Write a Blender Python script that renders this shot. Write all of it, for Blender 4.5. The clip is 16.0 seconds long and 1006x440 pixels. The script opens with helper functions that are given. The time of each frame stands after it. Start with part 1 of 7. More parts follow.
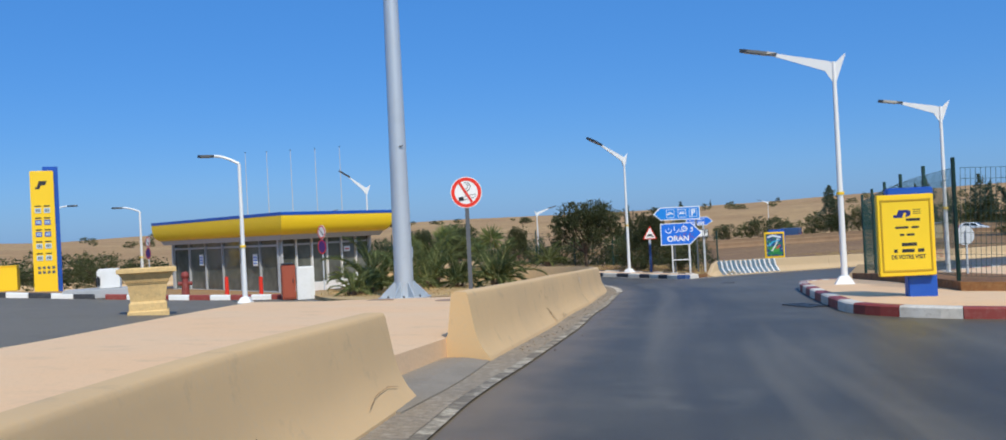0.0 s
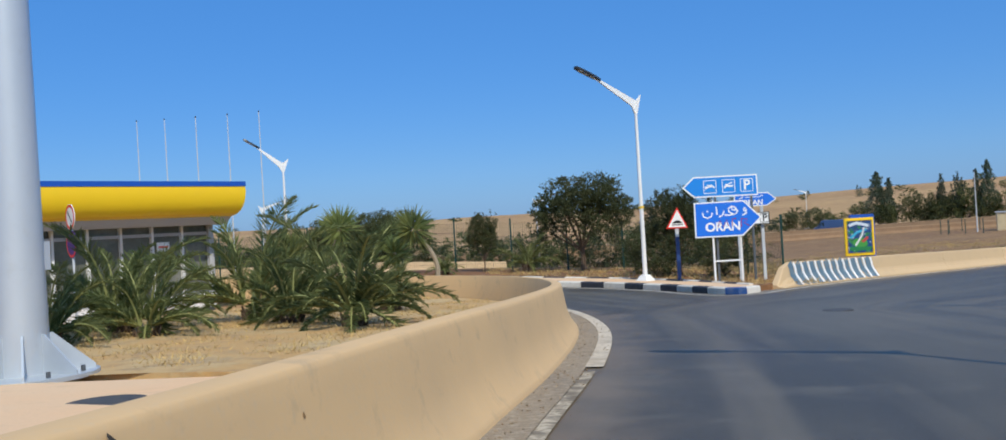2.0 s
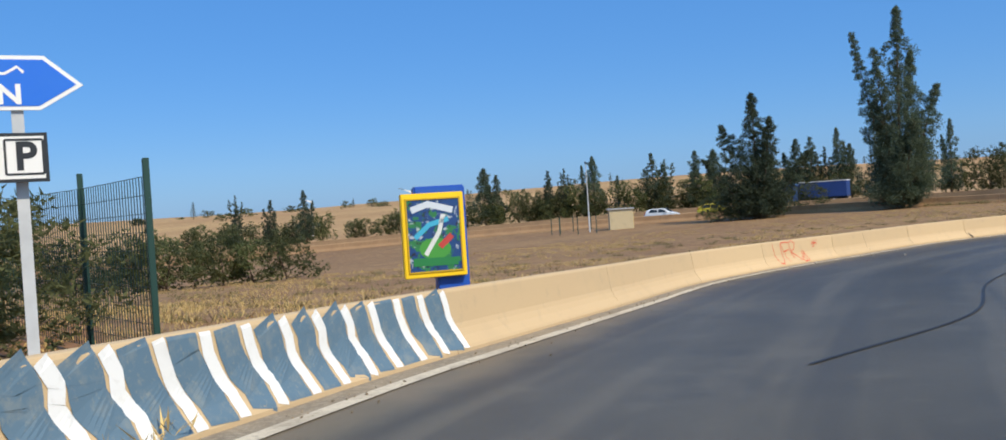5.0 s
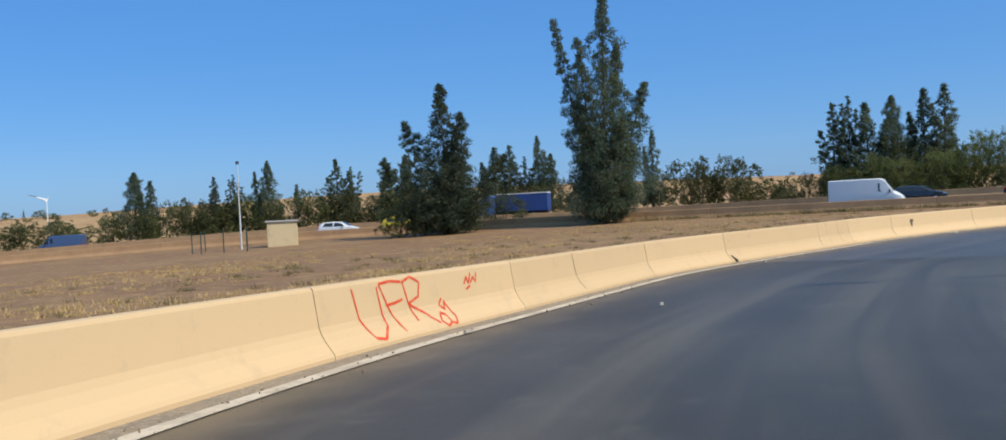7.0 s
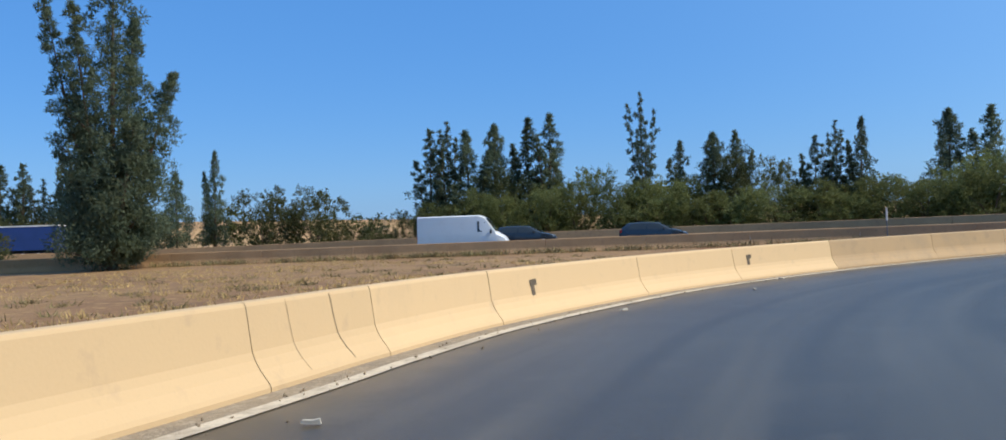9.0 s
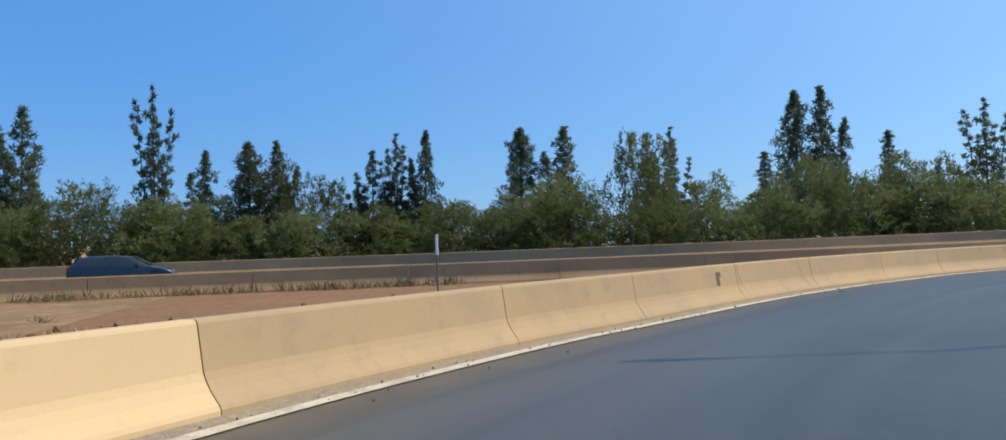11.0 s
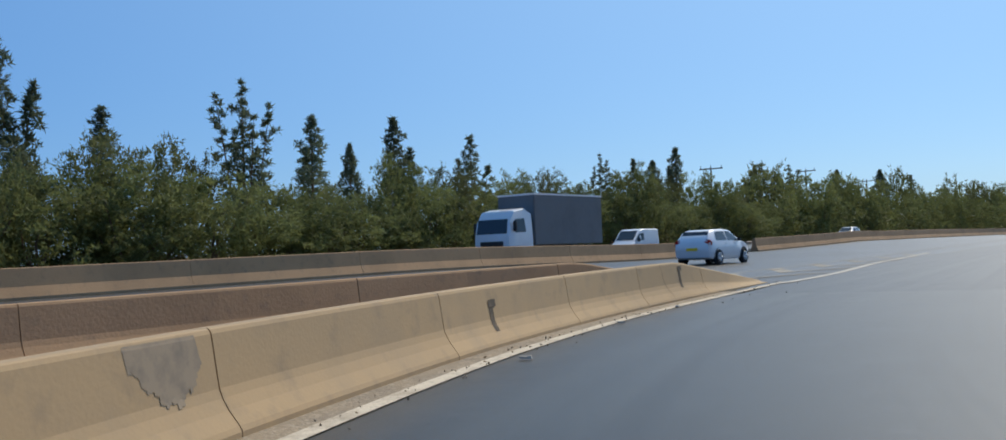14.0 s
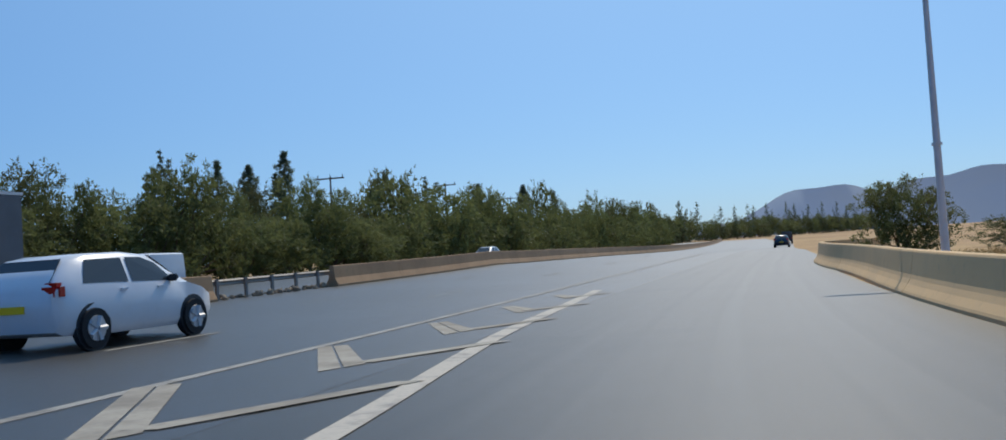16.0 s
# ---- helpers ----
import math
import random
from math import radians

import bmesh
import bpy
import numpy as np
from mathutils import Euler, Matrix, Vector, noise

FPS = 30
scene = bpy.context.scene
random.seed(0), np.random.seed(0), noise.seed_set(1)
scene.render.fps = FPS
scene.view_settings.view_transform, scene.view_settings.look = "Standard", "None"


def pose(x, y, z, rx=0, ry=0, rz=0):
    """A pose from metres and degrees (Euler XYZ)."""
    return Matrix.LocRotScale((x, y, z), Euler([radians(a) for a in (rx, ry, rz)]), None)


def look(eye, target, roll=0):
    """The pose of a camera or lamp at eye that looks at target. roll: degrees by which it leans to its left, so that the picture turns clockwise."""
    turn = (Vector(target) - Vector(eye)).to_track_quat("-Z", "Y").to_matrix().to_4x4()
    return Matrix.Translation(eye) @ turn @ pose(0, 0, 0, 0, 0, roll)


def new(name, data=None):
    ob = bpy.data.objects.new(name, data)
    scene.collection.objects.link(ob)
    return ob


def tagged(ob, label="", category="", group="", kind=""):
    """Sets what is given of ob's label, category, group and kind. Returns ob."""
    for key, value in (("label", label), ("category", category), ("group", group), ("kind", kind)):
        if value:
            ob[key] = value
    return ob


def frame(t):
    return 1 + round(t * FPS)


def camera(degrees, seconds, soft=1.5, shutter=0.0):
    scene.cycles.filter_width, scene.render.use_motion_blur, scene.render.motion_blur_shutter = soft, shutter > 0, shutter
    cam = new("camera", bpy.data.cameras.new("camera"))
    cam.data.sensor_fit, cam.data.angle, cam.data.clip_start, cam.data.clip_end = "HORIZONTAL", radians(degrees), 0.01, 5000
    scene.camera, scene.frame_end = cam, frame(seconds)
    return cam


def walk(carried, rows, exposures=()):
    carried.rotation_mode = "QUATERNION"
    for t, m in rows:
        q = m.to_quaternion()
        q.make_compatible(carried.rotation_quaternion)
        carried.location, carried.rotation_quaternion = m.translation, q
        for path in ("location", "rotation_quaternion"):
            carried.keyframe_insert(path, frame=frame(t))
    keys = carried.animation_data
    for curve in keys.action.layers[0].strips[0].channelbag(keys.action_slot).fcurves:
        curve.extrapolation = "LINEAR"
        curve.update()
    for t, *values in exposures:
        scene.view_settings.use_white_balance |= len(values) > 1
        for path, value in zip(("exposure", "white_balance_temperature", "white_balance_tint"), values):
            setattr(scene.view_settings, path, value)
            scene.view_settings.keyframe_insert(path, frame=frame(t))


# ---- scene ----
cam = camera(54.36, 16.0, soft=1.62)
# seconds, eye x y z, yaw, pitch, roll
PATH = [
    (0.0, 0.0, 0.0, 1.273, -6.463, 0.432, 2.821), (0.5, 1.416, 5.058, 1.114, -6.134, 0.399, 2.988),
    (1.0, 2.711, 10.181, 0.95, -5.687, 0.361, 3.346), (1.5, 3.947, 14.708, 0.852, -4.993, 0.326, 3.546),
    (2.0, 5.03, 19.221, 0.66, -5.048, 0.347, 3.314), (2.5, 6.495, 23.416, 0.472, -6.326, 0.372, 3.422),
    (3.0, 8.101, 27.584, 0.302, -10.286, 0.298, 3.472), (3.5, 9.909, 31.621, 0.121, -14.526, 0.241, 3.344),
    (4.0, 11.918, 35.662, 0.002, -19.071, 0.067, 3.229), (4.2, 12.775, 37.175, -0.04, -20.943, -0.13, 3.439),
    (6.3, 25.911, 52.545, -0.847, -36.493, -0.77, 3.347), (6.5, 27.409, 53.854, -0.924, -38.505, -0.78, 3.369),
    (7.0, 31.577, 57.054, -1.109, -43.671, -0.639, 2.978), (7.3, 34.238, 58.754, -1.19, -46.869, -0.437, 2.829),
    (7.5, 36.132, 59.9, -1.233, -49.114, -0.271, 2.769), (8.0, 41.506, 62.711, -1.331, -54.706, 0.077, 2.193),
    (8.5, 47.064, 65.014, -1.441, -60.399, 0.451, 2.053), (9.0, 52.496, 66.634, -1.526, -65.865, 0.866, 1.995),
    (9.2, 54.578, 67.038, -1.533, -68.172, 1.003, 1.995), (9.9, 61.5, 67.8, -1.54, -76.35, 1.4, 1.96),
    (10.6, 68.5, 67.52, -1.54, -84.75, 1.8, 1.91), (11.3, 75.5, 66.18, -1.525, -93.276, 2.149, 1.857),
    (11.5, 77.521, 65.718, -1.502, -95.784, 2.181, 1.853), (12.0, 82.516, 63.87, -1.449, -102.155, 2.226, 1.982),
    (12.5, 87.588, 61.396, -1.42, -108.763, 2.251, 2.334), (13.0, 92.3, 58.336, -1.379, -115.51, 2.136, 2.528),
    (13.5, 96.965, 54.52, -1.339, -122.259, 2.04, 2.275), (14.0, 101.135, 50.08, -1.27, -128.816, 1.945, 2.373),
    (14.5, 105.074, 44.88, -1.23, -135.334, 1.883, 2.676), (14.7, 106.506, 42.65, -1.234, -137.756, 1.953, 2.571),
    (15.0, 108.496, 39.178, -1.195, -141.036, 1.92, 3.028), (15.4, 110.886, 34.387, -1.158, -144.586, 2.066, 3.409),
    (15.7, 112.483, 30.805, -1.128, -146.762, 2.115, 3.492), (16.0, 114.024, 27.152, -1.127, -148.529, 2.263, 3.617),
]
walk(cam, [(t, pose(x, y, z, 90 + pitch, roll, yaw)) for t, x, y, z, yaw, pitch, roll in PATH],
     exposures=[(0.0, -0.1, 6250, 10), (2.5, -0.02, 6450, 10), (4.0, 0.14, 6800, 10), (6.5, 0.12, 6900, 10), (9.0, 0.25, 6950, 10), (11.5, 0.27, 7100, 10), (12.5, 0.12, 7100, 10), (14.0, -0.08, 6900, 10), (16.0, -0.28, 6600, 10)])

# ---- sky and sun ----
SUN_FROM = Vector((0.25, -0.97, 1.06)).normalized()
world = bpy.data.worlds.new("sky")
scene.world = world
world.use_nodes = True
sky_tree = world.node_tree
sky_node = sky_tree.nodes.new("ShaderNodeTexSky")
sky_node.sky_type = "NISHITA"
sky_node.sun_disc = False
sky_node.sun_elevation = math.asin(SUN_FROM.z)
sky_node.sun_rotation = math.atan2(SUN_FROM.x, SUN_FROM.y)
sky_node.altitude = 300
sky_node.air_density, sky_node.dust_density, sky_node.ozone_density = 1.0, 0.7, 3.0
clear = sky_tree.nodes.new("ShaderNodeHueSaturation")
clear.inputs["Saturation"].default_value = 1.35
sky_tree.links.new(sky_node.outputs[0], clear.inputs["Color"])
blue_air = sky_tree.nodes.new("ShaderNodeMix")
blue_air.data_type, blue_air.blend_type = "RGBA", "MULTIPLY"
blue_air.inputs["Factor"].default_value = 1.0
for socket in blue_air.inputs:
    if socket.name == "B" and socket.type == "RGBA":
        socket.default_value = (0.74, 0.93, 1.22, 1)
    if socket.name == "A" and socket.type == "RGBA":
        sky_tree.links.new(clear.outputs[0], socket)
even_air = sky_tree.nodes.new("ShaderNodeMix")
even_air.data_type = "RGBA"
even_air.inputs["Factor"].default_value = 0.5
for socket in even_air.inputs:
    if socket.name == "B" and socket.type == "RGBA":
        socket.default_value = (1.2, 3.8, 9.2, 1)
    if socket.name == "A" and socket.type == "RGBA":
        sky_tree.links.new([o for o in blue_air.outputs if o.type == "RGBA"][0], socket)
# thin haze that brightens towards the sun
sky_way = sky_tree.nodes.new("ShaderNodeTexCoord")
to_sun = sky_tree.nodes.new("ShaderNodeVectorMath")
to_sun.operation = "DOT_PRODUCT"
to_sun.inputs[1].default_value = SUN_FROM
sky_tree.links.new(sky_way.outputs["Generated"], to_sun.inputs[0])
only_near = sky_tree.nodes.new("ShaderNodeMath")
only_near.operation = "MAXIMUM"
only_near.inputs[1].default_value = 0.0
sky_tree.links.new(to_sun.outputs["Value"], only_near.inputs[0])
falling = sky_tree.nodes.new("ShaderNodeMath")
falling.operation = "POWER"
falling.inputs[1].default_value = 1.8
sky_tree.links.new(only_near.outputs[0], falling.inputs[0])
haze = sky_tree.nodes.new("ShaderNodeMix")
haze.data_type, haze.blend_type = "RGBA", "ADD"
sky_tree.links.new(falling.outputs[0], haze.inputs["Factor"])
for socket in haze.inputs:
    if socket.name == "B" and socket.type == "RGBA":
        socket.default_value = (3.1, 4.0, 3.1, 1)
    if socket.name == "A" and socket.type == "RGBA":
        sky_tree.links.new([o for o in even_air.outputs if o.type == "RGBA"][0], socket)
sky_tree.links.new([o for o in haze.outputs if o.type == "RGBA"][0], sky_tree.nodes["Background"].inputs[0])
sky_tree.nodes["Background"].inputs[1].default_value = 0.092
sun = new("sun", bpy.data.lights.new("sun", "SUN"))
sun.data.energy, sun.data.angle, sun.data.color = 3.8, radians(0.55), (1.0, 0.91, 0.76)
sun.matrix_world = look(SUN_FROM * 100, (0, 0, 0))

# ---- materials ----


def material(name, base, rough=0.8, metal=0.0, spots=(), bump=0.0, bump_scale=20.0, island=0.0, random_object=0.0, coat=0.0, streaks=(), shine=0.5, grainy=0.0, dust=()):
    """A surface with a base colour, any number of noise stains (scale, low, high, colour, amount) in metres and a fine relief."""
    m = bpy.data.materials.new(name)
    m.use_nodes = True
    n, l = m.node_tree.nodes, m.node_tree.links
    p = n["Principled BSDF"]
    p.inputs["Roughness"].default_value, p.inputs["Metallic"].default_value = rough, metal
    p.inputs["Coat Weight"].default_value = coat
    p.inputs["Specular IOR Level"].default_value = shine
    p.inputs["Diffuse Roughness"].default_value = grainy
    geo = n.new("ShaderNodeNewGeometry")
    col = n.new("ShaderNodeRGB")
    col.outputs[0].default_value = (*base, 1)
    out = col.outputs[0]
    for i, (scale, low, high, colour, amount) in enumerate(spots):
        tex = n.new("ShaderNodeTexNoise")
        tex.inputs["Scale"].default_value, tex.inputs["Detail"].default_value, tex.inputs["Roughness"].default_value = scale, 5, 0.62
        shift = n.new("ShaderNodeVectorMath")
        shift.inputs[1].default_value = (13.7 * i, 5.1 * i, 2.3 * i)
        l.new(geo.outputs["Position"], shift.inputs[0])
        l.new(shift.outputs[0], tex.inputs["Vector"])
        ramp = n.new("ShaderNodeMapRange")
        ramp.inputs["From Min"].default_value, ramp.inputs["From Max"].default_value, ramp.inputs["To Max"].default_value = low, high, amount
        l.new(tex.outputs["Fac"], ramp.inputs["Value"])
        mix = n.new("ShaderNodeMix")
        mix.data_type = "RGBA"
        mix.inputs["B"].default_value = (*colour, 1)
        for s in mix.inputs:
            if s.name == "B" and s.type == "RGBA":
                s.default_value = (*colour, 1)
        l.new(ramp.outputs[0], mix.inputs["Factor"])
        a = [s for s in mix.inputs if s.name == "A" and s.type == "RGBA"][0]
        l.new(out, a)
        out = [s for s in mix.outputs if s.type == "RGBA"][0]
    for i, (wide, long, low, high, colour, amount) in enumerate(streaks):
        lane = n.new("ShaderNodeUVMap")
        lane.uv_map = "lane"
        scale = n.new("ShaderNodeVectorMath")
        scale.operation = "MULTIPLY"
        scale.inputs[1].default_value = (1 / wide, 1 / long, 1)
        l.new(lane.outputs[0], scale.inputs[0])
        tex = n.new("ShaderNodeTexNoise")
        tex.inputs["Scale"].default_value, tex.inputs["Detail"].default_value = 1.0, 4
        tex.noise_dimensions = "2D"
        l.new(scale.outputs[0], tex.inputs["Vector"])
        ramp = n.new("ShaderNodeMapRange")
        ramp.inputs["From Min"].default_value, ramp.inputs["From Max"].default_value, ramp.inputs["To Max"].default_value = low, high, amount
        l.new(tex.outputs["Fac"], ramp.inputs["Value"])
        mix = n.new("ShaderNodeMix")
        mix.data_type = "RGBA"
        for s in mix.inputs:
            if s.name == "B" and s.type == "RGBA":
                s.default_value = (*colour, 1)
        l.new(ramp.outputs[0], mix.inputs["Factor"])
        l.new(out, [s for s in mix.inputs if s.name == "A" and s.type == "RGBA"][0])
        out = [s for s in mix.outputs if s.type == "RGBA"][0]
    if dust:
        reach, colour, amount = dust
        lane = n.new("ShaderNodeUVMap")
        lane.uv_map = "lane"
        across = n.new("ShaderNodeSeparateXYZ")
        l.new(lane.outputs[0], across.inputs[0])
        tex = n.new("ShaderNodeTexNoise")
        tex.inputs["Scale"].default_value, tex.inputs["Detail"].default_value = 1.3, 6
        l.new(geo.outputs["Position"], tex.inputs["Vector"])
        wander = n.new("ShaderNodeMath")
        wander.operation = "MULTIPLY_ADD"
        wander.inputs[1].default_value, wander.inputs[2].default_value = -1.2 * reach, 0.6 * reach
        l.new(tex.outputs["Fac"], wander.inputs[0])
        edge = n.new("ShaderNodeMath")
        l.new(across.outputs["X"], edge.inputs[0])
        l.new(wander.outputs[0], edge.inputs[1])
        ramp = n.new("ShaderNodeMapRange")
        ramp.interpolation_type = "SMOOTHSTEP"
        ramp.inputs["From Min"].default_value, ramp.inputs["From Max"].default_value = 0.2, reach
        ramp.inputs["To Min"].default_value, ramp.inputs["To Max"].default_value = amount, 0
        l.new(edge.outputs[0], ramp.inputs["Value"])
        mix = n.new("ShaderNodeMix")
        mix.data_type = "RGBA"
        for s in mix.inputs:
            if s.name == "B" and s.type == "RGBA":
                s.default_value = (*colour, 1)
        l.new(ramp.outputs[0], mix.inputs["Factor"])
        l.new(out, [s for s in mix.inputs if s.name == "A" and s.type == "RGBA"][0])
        out = [s for s in mix.outputs if s.type == "RGBA"][0]
    for amount, source in ((island, geo.outputs["Random Per Island"]), (random_object, n.new("ShaderNodeObjectInfo").outputs["Random"])):
        if amount:
            r = n.new("ShaderNodeMapRange")
            r.inputs["To Min"].default_value, r.inputs["To Max"].default_value = 1 - amount, 1 + amount
            l.new(source, r.inputs["Value"])
            hsv = n.new("ShaderNodeHueSaturation")
            l.new(r.outputs[0], hsv.inputs["Value"])
            l.new(out, hsv.inputs["Color"])
            out = hsv.outputs[0]
    l.new(out, p.inputs["Base Color"])
    if bump:
        tex = n.new("ShaderNodeTexNoise")
        tex.inputs["Scale"].default_value, tex.inputs["Detail"].default_value = bump_scale, 6
        l.new(geo.outputs["Position"], tex.inputs["Vector"])
        b = n.new("ShaderNodeBump")
        b.inputs["Strength"].default_value, b.inputs["Distance"].default_value = bump, 0.03
        l.new(tex.outputs["Fac"], b.inputs["Height"])
        l.new(b.outputs[0], p.inputs["Normal"])
    return m


ASPHALT = material("asphalt", (0.04, 0.033, 0.019), 0.47, spots=((0.09, 0.42, 0.62, (0.09, 0.078, 0.054), 0.75), (0.35, 0.52, 0.66, (0.038, 0.033, 0.023), 0.7), (0.9, 0.55, 0.7, (0.105, 0.092, 0.066), 0.5), (2.2, 0.6, 0.72, (0.13, 0.117, 0.086), 0.4), (40, 0.45, 0.75, (0.14, 0.13, 0.105), 0.35)), bump=0.15, bump_scale=90, streaks=((0.8, 18, 0.48, 0.7, (0.125, 0.106, 0.072), 0.6), (0.6, 26, 0.53, 0.7, (0.045, 0.038, 0.026), 0.6), (3.2, 40, 0.5, 0.68, (0.105, 0.09, 0.06), 0.5)), shine=0.32, grainy=1.0, dust=(1.5, (0.17, 0.13, 0.085), 0.7))
# ASPHALT again with a paler base: sun glare put into the colour
ASPHALT_GLARE = material("glare_lightened_asphalt", (0.056, 0.047, 0.032), 0.42, spots=((0.09, 0.42, 0.62, (0.09, 0.078, 0.054), 0.75), (0.35, 0.52, 0.66, (0.038, 0.033, 0.023), 0.7), (0.9, 0.55, 0.7, (0.105, 0.092, 0.066), 0.5), (2.2, 0.6, 0.72, (0.13, 0.117, 0.086), 0.4), (40, 0.45, 0.75, (0.14, 0.13, 0.105), 0.35)), bump=0.15, bump_scale=90, streaks=((0.8, 18, 0.48, 0.7, (0.125, 0.106, 0.072), 0.6), (0.6, 26, 0.53, 0.7, (0.045, 0.038, 0.026), 0.6), (3.2, 40, 0.5, 0.68, (0.105, 0.09, 0.06), 0.5)), shine=0.46, grainy=1.0, dust=(1.5, (0.17, 0.13, 0.085), 0.7))
ASPHALT_YARD = material("yard_asphalt", (0.105, 0.094, 0.072), 0.62, spots=((0.15, 0.4, 0.65, (0.14, 0.125, 0.1), 0.7), (1.1, 0.5, 0.7, (0.075, 0.068, 0.055), 0.5), (40, 0.45, 0.75, (0.18, 0.17, 0.16), 0.35)), bump=0.25, bump_scale=90, shine=0.32, grainy=1.0)
ASPHALT_SIDE = material("older_asphalt", (0.055, 0.047, 0.032), 0.4, spots=((0.15, 0.4, 0.65, (0.085, 0.08, 0.072), 0.7), (1.1, 0.5, 0.7, (0.05, 0.05, 0.05), 0.5), (40, 0.45, 0.75, (0.18, 0.17, 0.16), 0.35)), bump=0.2, bump_scale=90, shine=0.5, grainy=1.0)
# road asphalt with darker spots and longer streaks, for the merging lane
ASPHALT_MERGE = material("merge_asphalt", (0.05, 0.042, 0.029), 0.42, spots=((0.09, 0.42, 0.62, (0.055, 0.048, 0.034), 0.75), (0.35, 0.52, 0.66, (0.026, 0.023, 0.017), 0.7), (2.2, 0.58, 0.72, (0.085, 0.076, 0.056), 0.4), (40, 0.45, 0.75, (0.09, 0.083, 0.066), 0.35)), bump=0.15, bump_scale=90, streaks=((1.1, 60, 0.5, 0.68, (0.085, 0.075, 0.055), 0.6), (0.7, 80, 0.53, 0.7, (0.026, 0.023, 0.017), 0.6), (3.2, 90, 0.5, 0.66, (0.08, 0.07, 0.05), 0.5)), shine=0.44, grainy=1.0)
CREAM = material("cream_painted_concrete", (0.565, 0.405, 0.23), 0.85, spots=((0.35, 0.45, 0.75, (0.55, 0.39, 0.225), 0.6), (3.0, 0.58, 0.75, (0.42, 0.31, 0.2), 0.5), (0.9, 0.55, 0.72, (0.48, 0.35, 0.21), 0.4), (30, 0.55, 0.8, (0.45, 0.34, 0.2), 0.25)), bump=0.07, bump_scale=25, random_object=0.06)
# darker copy of CREAM: grime and shade share this one colour
GRIMY_SHADED_CREAM = material("grimy_shaded_cream_concrete", (0.43, 0.295, 0.16), 0.88, spots=((0.35, 0.45, 0.75, (0.36, 0.26, 0.155), 0.7), (3.0, 0.55, 0.75, (0.27, 0.2, 0.13), 0.6), (0.9, 0.5, 0.7, (0.33, 0.245, 0.155), 0.5), (30, 0.55, 0.8, (0.3, 0.23, 0.15), 0.3)), bump=0.09, bump_scale=25, random_object=0.08)
BARE = material("weathered_concrete", (0.67, 0.445, 0.22), 0.9, spots=((0.4, 0.42, 0.7, (0.54, 0.37, 0.2), 0.6), (3.5, 0.58, 0.75, (0.3, 0.23, 0.16), 0.4), (30, 0.5, 0.8, (0.5, 0.42, 0.3), 0.3)), bump=0.05, bump_scale=25, random_object=0.06)
HIGHWAY_WALL = material("grimy_concrete", (0.4, 0.245, 0.13), 0.9, spots=((0.5, 0.42, 0.7, (0.28, 0.17, 0.09), 0.7), (4, 0.55, 0.75, (0.17, 0.125, 0.09), 0.5)), bump=0.2)
FIELD = material("dry_field", (0.38, 0.215, 0.085), 0.95, spots=((0.012, 0.42, 0.62, (0.5, 0.32, 0.13), 0.85), (0.2, 0.45, 0.7, (0.24, 0.135, 0.06), 0.8), (1.6, 0.5, 0.72, (0.46, 0.31, 0.13), 0.7), (9, 0.5, 0.75, (0.12, 0.09, 0.06), 0.5)), bump=0.6, bump_scale=4)
PAVING = material("sandy_paving", (0.76, 0.485, 0.265), 0.9, spots=((0.25, 0.4, 0.7, (0.70, 0.52, 0.34), 0.6), (2.2, 0.55, 0.75, (0.45, 0.32, 0.2), 0.4), (25, 0.5, 0.8, (0.42, 0.3, 0.2), 0.3)), bump=0.2)
BROWN_FIELD = material("brown_field_soil", (0.22, 0.113, 0.044), 0.95, spots=((0.06, 0.42, 0.62, (0.29, 0.17, 0.07), 0.8), (0.35, 0.46, 0.66, (0.15, 0.08, 0.035), 0.75), (1.8, 0.5, 0.68, (0.42, 0.27, 0.11), 0.75), (8, 0.5, 0.7, (0.12, 0.065, 0.03), 0.7)), bump=0.9, bump_scale=3)
EARTH = material("red_earth", (0.22, 0.098, 0.034), 0.95, spots=((0.4, 0.45, 0.7, (0.29, 0.14, 0.048), 0.7), (3, 0.46, 0.68, (0.1, 0.05, 0.02), 0.85), (14, 0.5, 0.68, (0.3, 0.175, 0.075), 0.6)), bump=1.0, bump_scale=6)
LINE_WHITE = material("worn_road_paint", (0.46, 0.42, 0.35), 0.8, spots=((2.5, 0.5, 0.68, (0.2, 0.19, 0.18), 0.75), (18, 0.5, 0.7, (0.25, 0.24, 0.22), 0.5)))
WHITE = material("white_paint", (0.8, 0.79, 0.76), 0.6, spots=((1.5, 0.5, 0.75, (0.6, 0.57, 0.5), 0.4), (15, 0.55, 0.75, (0.5, 0.46, 0.4), 0.3)))
POLE_WHITE = material("white_enamel", (0.8, 0.8, 0.78), 0.4)
BLACK = material("black_paint", (0.03, 0.032, 0.04), 0.6, spots=((6, 0.5, 0.75, (0.15, 0.14, 0.13), 0.4),))
RED = material("dark_red_paint", (0.25, 0.04, 0.03), 0.6, spots=((6, 0.5, 0.75, (0.35, 0.2, 0.15), 0.4),))
BRICK_RED = material("brick_red_enamel", (0.36, 0.075, 0.035), 0.55, spots=((4, 0.5, 0.75, (0.3, 0.09, 0.05), 0.5),))
SIGN_BLUE = material("sign_blue", (0.008, 0.15, 0.68), 0.45, spots=((3, 0.5, 0.8, (0.02, 0.18, 0.66), 0.5),))
BLUE = material("blue_enamel", (0.012, 0.085, 0.44), 0.4, spots=((3, 0.5, 0.8, (0.03, 0.12, 0.46), 0.5),))
SKYBLUE = material("bright_blue_sheet", (0.01, 0.22, 0.68), 0.4, spots=((3, 0.5, 0.8, (0.03, 0.28, 0.7), 0.5),))
